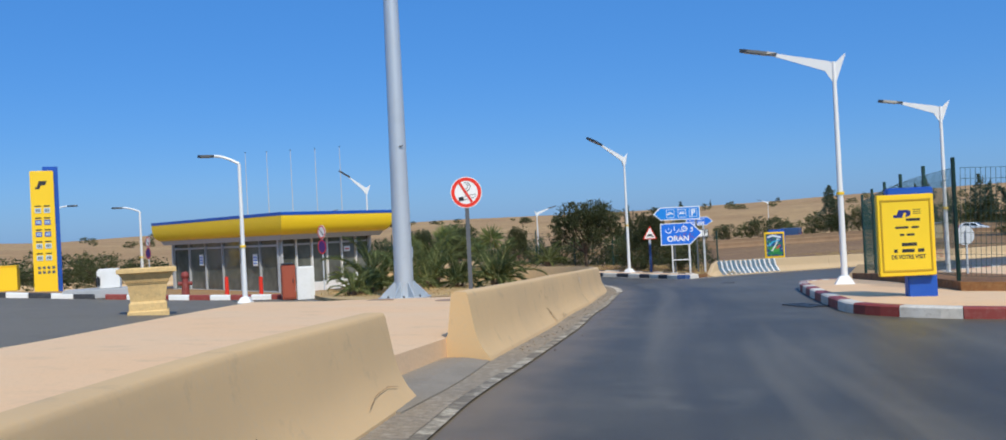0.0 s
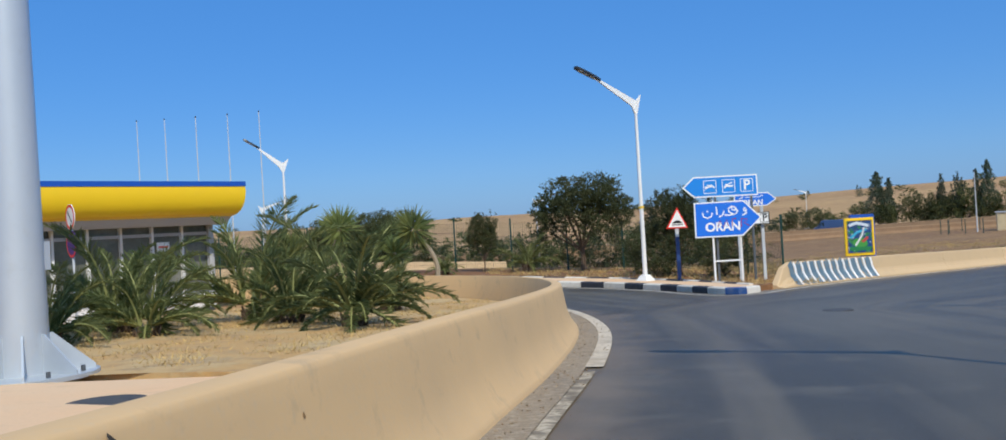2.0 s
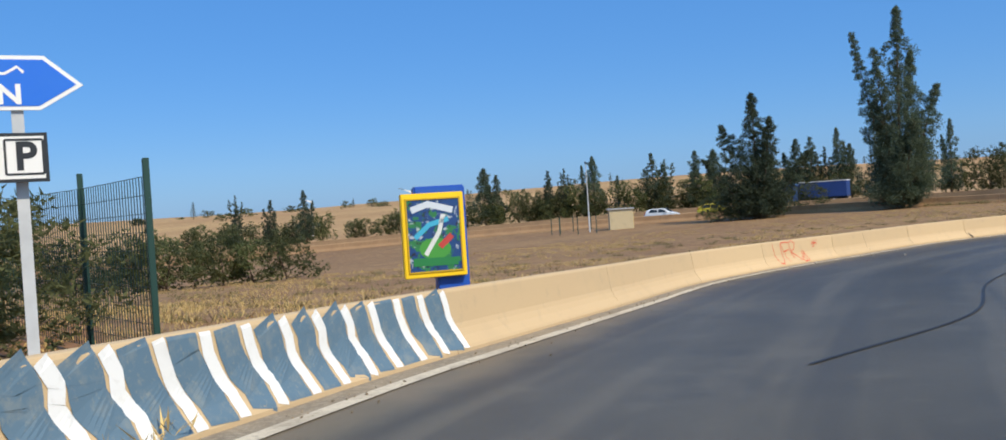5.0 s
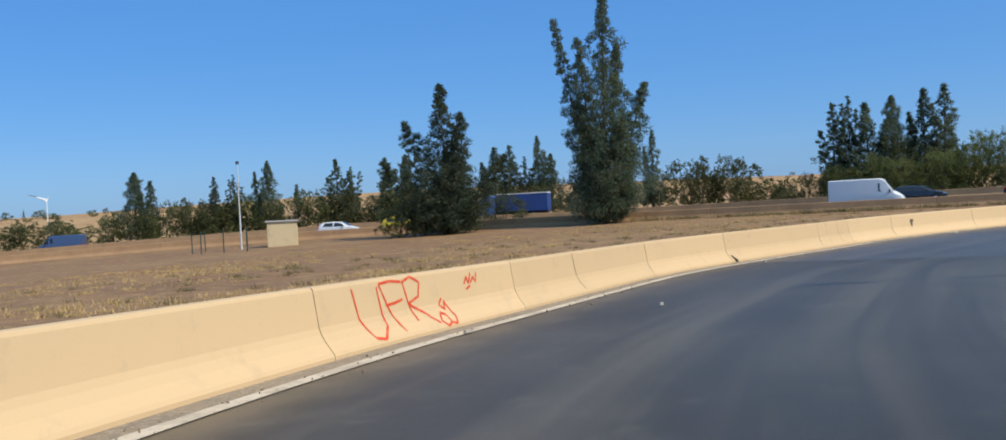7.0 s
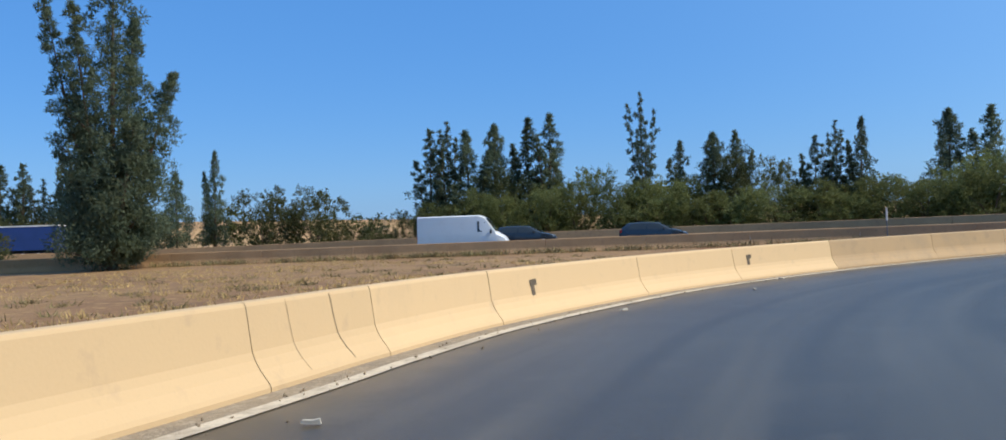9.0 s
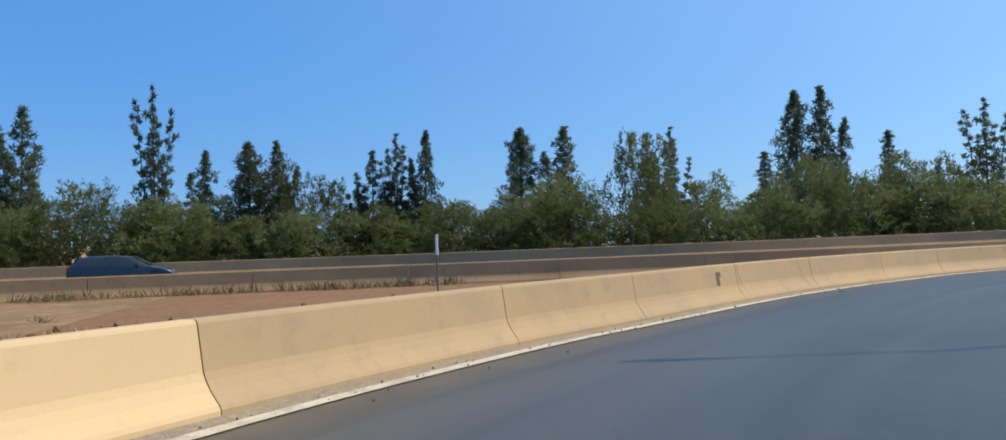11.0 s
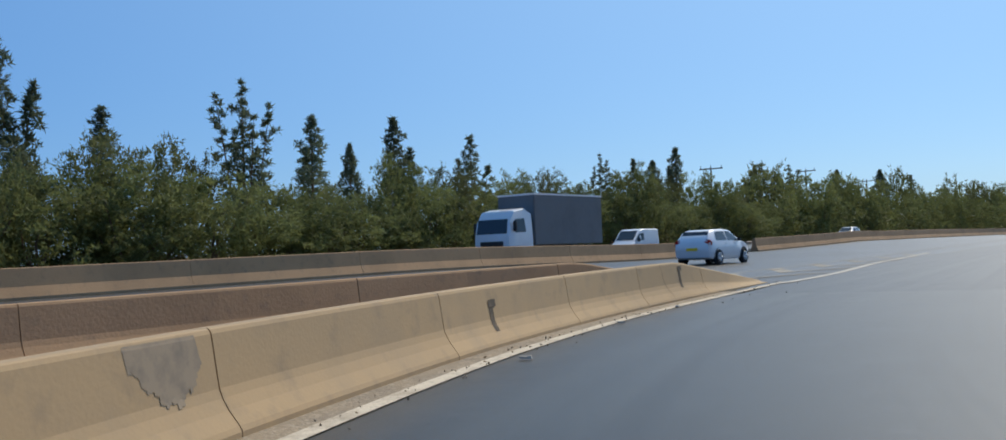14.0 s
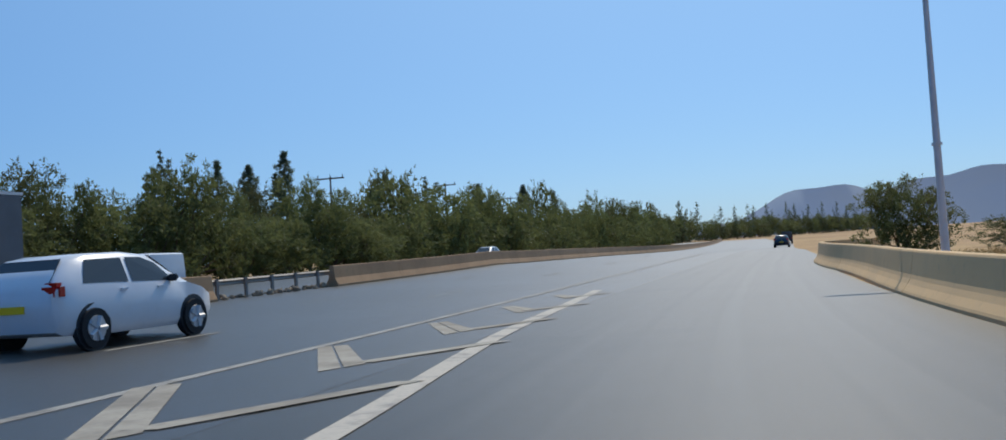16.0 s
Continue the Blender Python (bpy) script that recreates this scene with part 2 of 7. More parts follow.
YELLOW = material("yellow_enamel", (0.92, 0.6, 0.012), 0.45, spots=((1, 0.5, 0.8, (0.88, 0.56, 0.02), 0.4),))
SIGN_WHITE = material("sign_white", (0.82, 0.82, 0.8), 0.4)
SIGN_RED = material("sign_red", (0.75, 0.035, 0.015), 0.4)
STEEL = material("galvanised_steel", (0.55, 0.58, 0.6), 0.5, 0.0, spots=((2, 0.45, 0.7, (0.4, 0.42, 0.44), 0.6),))
MAST_STEEL = material("silver_painted_steel", (0.5, 0.55, 0.6), 0.38, 0.35, spots=((0.8, 0.5, 0.75, (0.42, 0.46, 0.5), 0.5), (6, 0.58, 0.75, (0.4, 0.42, 0.42), 0.3)))
POST_GREY = material("dull_grey_metal", (0.12, 0.13, 0.14), 0.5, 0.4, spots=((5, 0.5, 0.75, (0.2, 0.19, 0.18), 0.5),))
GREEN = material("dark_green_coating", (0.012, 0.05, 0.04), 0.45)
DARK = material("dark_plastic", (0.025, 0.028, 0.032), 0.4)
GLASS_DARK = material("dark_glazing", (0.03, 0.04, 0.05), 0.06)
BARK = material("bark", (0.13, 0.09, 0.06), 0.95, spots=((12, 0.45, 0.7, (0.06, 0.045, 0.03), 0.7),), bump=0.6, bump_scale=30)
PALE_BARK = material("pale_stem", (0.36, 0.29, 0.2), 0.95, spots=((15, 0.45, 0.7, (0.2, 0.15, 0.1), 0.6),), bump=0.5, bump_scale=30)


def leaf_material(name, base, dry):
    """Leaves: a dull surface that also lets some light through from behind."""
    m = material(name, base, 0.6, spots=((0.45, 0.4, 0.7, dry, 0.55), (1.2, 0.45, 0.75, (base[0] * 0.65, base[1] * 0.65, base[2] * 0.65), 0.5)), island=0.15, random_object=0.28, shine=0.2)
    n, l = m.node_tree.nodes, m.node_tree.links
    p, out = n["Principled BSDF"], n["Material Output"]
    thin = n.new("ShaderNodeBsdfTranslucent")
    l.new(p.inputs["Base Color"].links[0].from_socket, thin.inputs["Color"])
    mix = n.new("ShaderNodeMixShader")
    mix.inputs[0].default_value = 0.5
    l.new(p.outputs[0], mix.inputs[1])
    l.new(thin.outputs[0], mix.inputs[2])
    l.new(mix.outputs[0], out.inputs["Surface"])
    return m


SPIRE_LEAF = leaf_material("grey_green_needles", (0.1, 0.136, 0.088), (0.15, 0.172, 0.1))
BUSH_LEAF = leaf_material("acacia_leaves", (0.135, 0.16, 0.06), (0.2, 0.205, 0.075))
OLIVE_LEAF = leaf_material("dark_leaves", (0.1, 0.115, 0.048), (0.16, 0.153, 0.066))
PALM_LEAF = leaf_material("palm_leaflets", (0.15, 0.185, 0.065), (0.25, 0.24, 0.09))
YUCCA_LEAF = leaf_material("yucca_blades", (0.2, 0.25, 0.085), (0.42, 0.4, 0.13))
STRAW = material("dry_grass", (0.5, 0.35, 0.14), 0.95, spots=((1.5, 0.4, 0.7, (0.3, 0.22, 0.1), 0.7),), island=0.4)

# ---- shape helpers ----


def part(name, bm, mat, parent=None, label="", smooth=False):
    me = bpy.data.meshes.new(name)
    bm.to_mesh(me)
    bm.free()
    return part_mesh(name, me, mat, parent, label, smooth)


def part_mesh(name, me, mat, parent=None, label="", smooth=False):
    me.materials.append(mat)
    if smooth:
        me.polygons.foreach_set("use_smooth", [True] * len(me.polygons))
        me.set_sharp_from_angle(angle=radians(38))
    ob = new(name, me)
    ob.parent = parent
    return tagged(ob, label)


def thing(name, label, category, m=None, group="", kind=""):
    ob = new(name)
    ob.empty_display_size = 0.2
    if m is not None:
        ob.matrix_world = m
    return tagged(ob, label, category, group, kind)


def box(bm, sx, sy, sz, x=0, y=0, z=0, m=None, bevel=0.0):
    """A box whose base centre is at x, y, z."""
    made = bmesh.ops.create_cube(bm, size=1, matrix=(m or Matrix()) @ Matrix.Translation((x, y, z + sz / 2)) @ Matrix.Diagonal((sx, sy, sz, 1)))
    if bevel:
        edges = list({e for v in made["verts"] for e in v.link_edges})
        bmesh.ops.bevel(bm, geom=edges, offset=bevel, segments=2, affect="EDGES")
    return bm


def tube(bm, r0, r1, a, b, sides=10):
    """A tapered round bar from a to b."""
    a, b = Vector(a), Vector(b)
    d = b - a
    m = Matrix.Translation((a + b) / 2) @ d.to_track_quat("Z", "Y").to_matrix().to_4x4()
    bmesh.ops.create_cone(bm, cap_ends=True, segments=sides, radius1=r0, radius2=r1, depth=d.length, matrix=m)
    return bm


def plate(bm, points, thick, m=None):
    """A flat sheet in x, z with an outline of points, its front at y = 0 towards -y."""
    m = m or Matrix()
    front = [bm.verts.new(m @ Vector((x, 0, z))) for x, z in points]
    back = [bm.verts.new(m @ Vector((x, thick, z))) for x, z in points]
    k = len(points)
    bm.faces.new(front)
    bm.faces.new(back[::-1])
    for i in range(k):
        bm.faces.new((front[i], back[i], back[(i + 1) % k], front[(i + 1) % k]))
    bmesh.ops.recalc_face_normals(bm, faces=bm.faces[:])
    return bm


def faces_mesh(name, verts, quads):
    me = bpy.data.meshes.new(name)
    me.from_pydata([tuple(v) for v in verts], [], [tuple(q) for q in quads])
    return me


def curve_points(points, step):
    """Points at even steps along a smooth line through the given ones, with their distances."""
    p = np.array(points, float)
    p = np.vstack([2 * p[0] - p[1], p, 2 * p[-1] - p[-2]])
    out = []
    for i in range(1, len(p) - 2):
        for u in np.linspace(0, 1, 12, endpoint=False):
            a, b, c, d = p[i - 1:i + 3]
            out.append(0.5 * (2 * b + (c - a) * u + (2 * a - 5 * b + 4 * c - d) * u * u + (3 * b - a - 3 * c + d) * u ** 3))
    out = np.array(out + [p[-2]])
    s = np.r_[0, np.cumsum(np.linalg.norm(np.diff(out, axis=0), axis=1))]
    n = max(2, int(s[-1] / step) + 1)
    u = np.linspace(0, s[-1], n)
    return np.c_[np.interp(u, s, out[:, 0]), np.interp(u, s, out[:, 1])], u


def sides_of(line):
    """Unit vectors to the left of a line's direction."""
    t = np.gradient(np.asarray(line, float), axis=0)
    t /= np.linalg.norm(t, axis=1)[:, None] + 1e-9
    return np.c_[-t[:, 1], t[:, 0]]


# ---- lie of the land ----
SLOPE = (0.0, -6.027, -1.121, 4.576, 4.124, -3.728, -0.856, -3.06, 2.45, 0.799)
# right-hand wall of the motorway, from south to north
MOTORWAY = [(154.01, -114.56), (145.01, -75.04), (133.5, -30.68), (123.83, 6.79), (121.31, 16.65), (118.46, 28.49), (116.63, 38.4), (114.67, 45.79), (112.83, 54.19), (111.71, 64.14), (110.79, 73.43), (108.51, 84.77), (104.88, 97.2), (99.5, 114.5), (90, 131), (76, 149), (60, 165), (35, 184), (0, 205), (-60, 232), (-150, 262)]
MOTORWAY_LINE, MOTORWAY_S = curve_points([(212.16, -306.28), (180.94, -208.05)] + MOTORWAY, 3.0)
MOTORWAY_LEFT = sides_of(MOTORWAY_LINE)


def beside_motorway(x, y):
    """Distance to the right of the motorway's wall, seen from the ramp: positive on the carriageways."""
    x, y = np.atleast_1d(x).astype(float), np.atleast_1d(y).astype(float)
    out = np.empty(len(x))
    for k in range(0, len(x), 2000):
        d = np.c_[x[k:k + 2000], y[k:k + 2000]][:, None, :] - MOTORWAY_LINE[None]
        i = np.argmin((d ** 2).sum(2), axis=1)
        out[k:k + 2000] = -(d[np.arange(len(i)), i] * MOTORWAY_LEFT[i]).sum(1)
    return out


def smooth(a, b, v):
    u = np.clip((v - a) / (b - a), 0, 1)
    return u * u * (3 - 2 * u)


def land_array(x, y):
    x, y = np.asarray(x, float), np.asarray(y, float)
    wall_side = beside_motorway(x.ravel(), y.ravel()).reshape(x.shape)
    # the eastern part of the plan is turned by a few degrees against the slope's own axes
    w = smooth(62, 84, x) * (1 - smooth(66, 114, y))
    ex, ey = x - 75.52, y - 65.99
    x, y = x + w * (1.48 - 0.00197 * ex + 0.0628 * ey), y + w * (4.13 - 0.0628 * ex - 0.00197 * ey)
    dx, dy = x - 60, y - 45
    r = np.hypot(dx, dy)
    k = np.where(r > 110, 110 / np.maximum(r, 1e-6), 1)
    u, v, c = (60 + dx * k) / 100, (45 + dy * k) / 100, SLOPE
    z = c[0] + c[1] * u + c[2] * v + c[3] * u * u + c[4] * u * v + c[5] * v * v + c[6] * u ** 3 + c[7] * u * u * v + c[8] * u * v * v + c[9] * v ** 3
    z = z + 0.0075 * np.clip(-35 - y, 0, 400) - 0.12 * np.exp(-((y + 18) / 25) ** 2) * smooth(5, 15, wall_side)
    z = z - 0.3 * np.exp(-(((x + 6) / 9) ** 2 + ((y - 36) / 11) ** 2))
    z = z + 0.42 * smooth(0, 15, wall_side) * smooth(4, 32, y) * (1 - smooth(85, 130, y))
    z = z + 0.75 * np.exp(-(((x - 6) / 14) ** 2 + ((y - 66) / 10) ** 2)) + 1.5 * np.exp(-(((x + 5) / 20) ** 2 + ((y - 95) / 20) ** 2))
    z = z + 0.2 * np.exp(-(((x - 13) / 6) ** 2 + ((y - 23) / 9) ** 2))
    far = smooth(170, 760, r)
    north = smooth(-120, 120, y)
    roll = np.sin(x / 160 + 1.1) * np.cos(y / 210 - 0.4) + 0.6 * np.sin(x / 71 + y / 93)
    return z + far * (0.3 + 0.7 * north) * (13 + 4.5 * roll) - smooth(1100, 2400, r) * 60


def land(x, y):
    return float(land_array([x], [y])[0])


def on_land(x, y, lift=0.0, turn=0.0):
    return pose(x, y, land(x, y) + lift, 0, 0, turn)


def strip(name, left, right, mat, lift, across=6, label="", category="", kind="structure", skirt=0.0):
    """A sheet laid on the land between two lines with equally many points."""
    left, right = np.asarray(left, float), np.asarray(right, float)
    n = len(left)
    u = np.linspace(0, 1, across + 1)
    pts = (left[:, None, :] * (1 - u)[None, :, None] + right[:, None, :] * u[None, :, None]).reshape(-1, 2)
    z = land_array(pts[:, 0], pts[:, 1]) + (lift(pts[:, 0], pts[:, 1]) if callable(lift) else lift)
    w = across + 1
    quads = [(i * w + j, i * w + j + 1, (i + 1) * w + j + 1, (i + 1) * w + j) for i in range(n - 1) for j in range(across)]
    verts = np.c_[pts, z]
    if skirt:
        rim = [i * w for i in range(n)] + [(n - 1) * w + j for j in range(1, w)] + [i * w + across for i in range(n - 2, -1, -1)] + [j for j in range(across - 1, 0, -1)]
        base = len(verts)
        low = verts[rim].copy()
        low[:, 2] -= skirt
        verts = np.vstack([verts, low])
        m = len(rim)
        quads += [(rim[i], base + i, base + (i + 1) % m, rim[(i + 1) % m]) for i in range(m)]
    me = faces_mesh(name, verts, quads)
    bm = bmesh.new()
    bm.from_mesh(me)
    bmesh.ops.recalc_face_normals(bm, faces=bm.faces[:])
    if sum(f.normal.z for f in bm.faces) < 0:
        bmesh.ops.reverse_faces(bm, faces=bm.faces[:])
    bm.to_mesh(me)
    bm.free()
    along_s = np.r_[0, np.cumsum(np.linalg.norm(np.diff((left + right) / 2, axis=0), axis=1))]
    span = np.linalg.norm(right - left, axis=1)
    lane_of = np.zeros((len(verts), 2))
    lane_of[:n * w] = np.c_[(u[None, :] * span[:, None]).ravel(), np.repeat(along_s, w)]
    corner = np.empty(len(me.loops), dtype=np.int32)
    me.loops.foreach_get("vertex_index", corner)
    me.uv_layers.new(name="lane").data.foreach_set("uv", lane_of[corner].astype(np.float32).ravel())
    ob = part_mesh(name, me, mat, None, "", True)
    return tagged(ob, label, category, "", kind)


def sweep_profile(line, profile, lift=0.0, close=True, shrink=None, heights=None):
    """A bar with a profile of (to the left of the line, up) along a line on the land."""
    line = np.asarray(line, float)
    left = sides_of(line)
    z = land_array(line[:, 0], line[:, 1]) + lift
    k = len(profile)
    verts, quads = [], []
    for i in range(len(line)):
        f = 1.0 if heights is None else heights[i]
        for a, b in profile:
            verts.append((line[i, 0] + left[i, 0] * a, line[i, 1] + left[i, 1] * a, z[i] + (b * f if b > 0 else b)))
    for i in range(len(line) - 1):
        for j in range(k if close else k - 1):
            quads.append((i * k + j, i * k + (j + 1) % k, (i + 1) * k + (j + 1) % k, (i + 1) * k + j))
    if close:
        quads.append(tuple(range(k))[::-1])
        quads.append(tuple((len(line) - 1) * k + j for j in range(k)))
    return verts, quads


def swept(name, line, profile, mat, parent=None, lift=0.0, heights=None, label="", smooth_faces=False):
    me = faces_mesh(name, *sweep_profile(line, profile, lift, True, None, heights))
    bm = bmesh.new()
    bm.from_mesh(me)
    bmesh.ops.recalc_face_normals(bm, faces=bm.faces[:])
    bm.to_mesh(me)
    bm.free()
    return part_mesh(name, me, mat, parent, label, smooth_faces)


# ---- ground ----
radii = np.r_[np.linspace(0, 160, 65), 160 * 1.09 ** np.arange(1, 38)]
angles = np.linspace(0, 2 * math.pi, 241)[:-1]
gx = (60 + radii[:, None] * np.cos(angles)[None]).ravel()
gy = (45 + radii[:, None] * np.sin(angles)[None]).ravel()
gz = land_array(gx, gy) - 0.03
na = len(angles)
ground_quads = [(i * na + j, (i + 1) * na + j, (i + 1) * na + (j + 1) % na, i * na + (j + 1) % na) for i in range(1, len(radii) - 1) for j in range(na)]
ground_quads += [(0, na + j, na + (j + 1) % na) for j in range(na)]
tagged(part_mesh("ground", faces_mesh("ground", np.c_[gx, gy, gz], ground_quads), FIELD, None, "", True), "dry brown and golden stubble field rising to low hills", "ground", "", "structure")

# lines of the plan
RAMP_JOINTS = [(27.4, 58.85), (32.5, 63.06), (37.58, 66.01), (42.61, 68.16), (49.07, 70.58), (53.55, 71.48), (59.53, 72.06), (61.9, 72.32), (65.7, 72.5), (71.6, 72.0), (76.0, 70.95), (80.7, 69.2), (85.43, 66.79), (88.75, 64.68), (93.01, 61.98), (96.67, 59.3), (100.05, 56.27), (103.05, 53.28), (105.73, 49.97), (107.98, 47.03), (110.51, 43.16), (112.55, 39.38), (113.95, 36.33), (115.61, 32.32)]
RAMP_WALL = [(16.4, 49.12), (17.3, 50.0), (20.2, 52.8), (22.0, 54.35)] + RAMP_JOINTS + [(117.4, 27.82)]
ISLAND_WALL = [(1.02, 10.86), (2.48, 15.6), (3.4, 18.9), (4.5, 22.5), (5.5, 26.2), (6.35, 29.3), (7.2, 33.0), (7.7, 36.0), (7.95, 39.0), (7.95, 41.5), (7.6, 44.2), (6.7, 47.0), (5.0, 49.6), (2.4, 51.8), (-2.0, 53.6), (-9.0, 55.0)]
KERB_LEFT = [(15.5, 47.95), (14.6, 46.87), (13.8, 46.35), (13.25, 48.7), (12.85, 50.3), (11.92, 52.45), (10.65, 53.95), (9.25, 55.1), (7.78, 56.05), (6.2, 57.0), (4.4, 58.3), (1.5, 60.3), (-2.5, 62.8)]

RIGHT_BARRIER = [(123.39, -22.8), (124.57, -19.22), (124.38, -14.72), (122.45, -7.83), (120.19, -1.46), (117.23, 8.18), (115.16, 14.06), (113.26, 18.75), (111.33, 22.43), (108.63, 27.07), (105.3, 32.27), (101.86, 37.47)]
ramp_line, ramp_s = curve_points(RAMP_WALL, 0.5)
ramp_s = ramp_s - 1.26
island_line, island_s = curve_points(ISLAND_WALL, 0.5)
right_line, right_s = curve_points(RIGHT_BARRIER, 1.0)

# ---- roads ----


def offset(line, d):
    return np.asarray(line) + sides_of(line) * d


main_left, _ = curve_points([(-6.5, -40), (-3.2, -15), (-1.2, 2), (0.1, 7.4), (1.0, 10.9), (2.48, 15.6), (4.5, 22.5), (6.35, 29.3), (7.7, 36), (8.6, 40.5), (11.2, 44.3), (14.0, 46.6), (17.3, 50.0), (20.2, 52.8)] + RAMP_JOINTS, 1.5)
width = np.interp(np.arange(len(main_left)) / len(main_left), [0, 0.12, 0.3, 0.42, 0.55, 1], [13, 14, 20, 17, 10.5, 9.0])
main_right = main_left - sides_of(main_left) * width[:, None]
seam = int(np.argmax(main_left[:, 0] > 53.1))
road_left = main_left + sides_of(main_left) * 0.1
strip("road", road_left[:seam + 1], main_right[:seam + 1], ASPHALT, 0.0, 10, "dark worn asphalt of the slip road before the tar seam", "road")
strip("road", road_left[seam:], main_right[seam:], ASPHALT_GLARE, 0.0, 10, "grey dusty slip road asphalt past the tar seam, lightened for sun glare", "road")
south = MOTORWAY_LINE[MOTORWAY_LINE[:, 1] < 32.5][::-1]
south = south[south[:, 1] > -200]
u = np.linspace(0, 1, 90)
merge_left = np.c_[np.interp(u, np.linspace(0, 1, len(south)), south[:, 0]), np.interp(u, np.linspace(0, 1, len(south)), south[:, 1])]
shoulder, _ = curve_points([(101.86, 37.47), (108.63, 27.07), (113.26, 18.75), (117.23, 8.27), (122.64, -9.32), (127.53, -28.05), (137.71, -62.48), (148.14, -100.9), (171.7, -188.59)], 1.0)
merge_right = np.c_[np.interp(u, np.linspace(0, 1, len(shoulder)), shoulder[:, 0]), np.interp(u, np.linspace(0, 1, len(shoulder)), shoulder[:, 1])]
strip("road", merge_left, merge_right, ASPHALT_MERGE, lambda x, y: -0.02 + 0.026 * smooth(0, 7, (37.47 - y) - (x - 101.86) * 0.31), 12, "grey asphalt of the merging lane", "road")
strip("road", offset(MOTORWAY_LINE, 0.0), offset(MOTORWAY_LINE, -15.6), ASPHALT_SIDE, 0.008, 6, "pale worn asphalt of the near motorway carriageway", "road")
strip("road", offset(MOTORWAY_LINE, -16.1), offset(MOTORWAY_LINE, -28.5), ASPHALT_SIDE, 0.008, 6, "pale worn asphalt of the far motorway carriageway", "road")
side_left, _ = curve_points([(8.3, 38.6), (7.9, 41.5), (7.6, 44.2), (6.7, 47.0), (5.0, 49.6), (2.4, 51.8), (-2.0, 53.6), (-9.0, 55.0), (-20, 57)], 0.7)
side_right, _ = curve_points([(13.4, 45.6), (13.8, 46.6), (12.8, 50.2), (11.9, 52.5), (10.65, 54.0), (7.8, 56.1), (4.4, 58.35), (-2.5, 62.9), (-10, 66), (-20, 69)], 0.7)
k = min(len(side_left), len(side_right))
pick = np.linspace(0, 1, 70)
side_left = np.array([side_left[int(v * (len(side_left) - 1))] for v in pick])
side_right = np.array([side_right[int(v * (len(side_right) - 1))] for v in pick])
strip("road", side_left, side_right, ASPHALT, 0.004, 8, "grey asphalt of the side road behind the planted island", "road")

# ---- concrete barriers ----
SOFT_JERSEY = [(0, -0.15), (0, 0.04), (0.03, 0.08), (0.075, 0.14), (0.11, 0.21), (0.14, 0.28), (0.163, 0.36), (0.183, 0.46), (0.2, 0.56), (0.22, 0.67), (0.234, 0.755), (0.245, 0.783), (0.262, 0.796), (0.40, 0.8), (0.42, 0.78), (0.48, 0.33), (0.62, 0.07), (0.62, -0.15)]
JERSEY = [(0, -0.15), (0, 0.05), (0.02, 0.09), (0.105, 0.2), (0.155, 0.29), (0.18, 0.36), (0.235, 0.76), (0.25, 0.79), (0.27, 0.8), (0.40, 0.8), (0.42, 0.78), (0.48, 0.33), (0.62, 0.07), (0.62, -0.15)]


def along(line, s, a, b):
    return line[(s >= a) & (s <= b)]


def near_s(line, s, point):
    return s[np.argmin(((line - np.array(point)) ** 2).sum(1))]


def cut(line, s, a, b, step=0.6):
    q = np.linspace(a, b, max(2, int((b - a) / step) + 2))
    return np.c_[np.interp(q, s, line[:, 0]), np.interp(q, s, line[:, 1])]


def barrier(line, s, joints, mat, label, tall=1.0, first=None, last=None, worn=None, profile=JERSEY):
    """A jersey barrier of separate lengths, with an open joint between each two; the ends may slope down."""
    top = thing("concrete_barrier", label, "barrier")
    for i, (a, b) in enumerate(zip(joints[:-1], joints[1:])):
        piece = cut(line, s, a + 0.008, b - 0.008)
        h = np.full(len(piece), tall)
        if first and i == 0:
            h = np.interp(np.linspace(a, b, len(piece)), [a, a + first], [0.12, tall])
        if last and b > joints[-1] - last:
            h = np.interp(np.linspace(a, b, len(piece)), [joints[-1] - last, joints[-1]], [tall, 0.1])
        swept("barrier_segment", piece, profile, worn[1] if worn and a > worn[0] else mat, top, 0.0, h, "", profile is not JERSEY)
    return top


ramp_marks = [ramp_s[0], near_s(ramp_line, ramp_s, (22.0, 54.35))] + [near_s(ramp_line, ramp_s, p) for p in RAMP_JOINTS] + [ramp_s[-1]]
# past 70 m the darker copy paints in the barrier's shade with its grime
barrier(ramp_line, ramp_s, ramp_marks, CREAM, "long curved cream painted concrete barrier with dark open joints", 1.0, 0.75, 6.5, (70.0, GRIMY_SHADED_CREAM))
island_marks = [0.0, near_s(island_line, island_s, (7.95, 40)), near_s(island_line, island_s, (4.0, 50.6)), island_s[-1]]
barrier(island_line, island_s, island_marks, BARE, "sand coloured concrete barrier curving round the planted island", profile=SOFT_JERSEY)
entry_line, entry_s = curve_points([(-6.3, -30), (-2.9, -10), (-1.6, -2), (-0.75, 4.2), (-0.05, 7.35), (0.14, 8.15)], 0.5)
barrier(entry_line, entry_s, [0, entry_s[-1] - 9, entry_s[-1]], BARE, "sand coloured concrete barrier with cracked foot beside the paved apron", 0.93, profile=SOFT_JERSEY)
sill, _ = curve_points([(0.0, 7.4), (0.55, 9.1), (1.0, 10.8)], 0.4)
swept("concrete_sill", sill, [(0, -0.1), (0, 0.03), (0.25, 0.07), (0.9, 0.09), (0.9, -0.1)], material("grey_cement", (0.27, 0.225, 0.17), 0.9, spots=((1.2, 0.45, 0.68, (0.2, 0.165, 0.12), 0.7), (20, 0.5, 0.7, (0.36, 0.31, 0.24), 0.4)), bump=0.3))
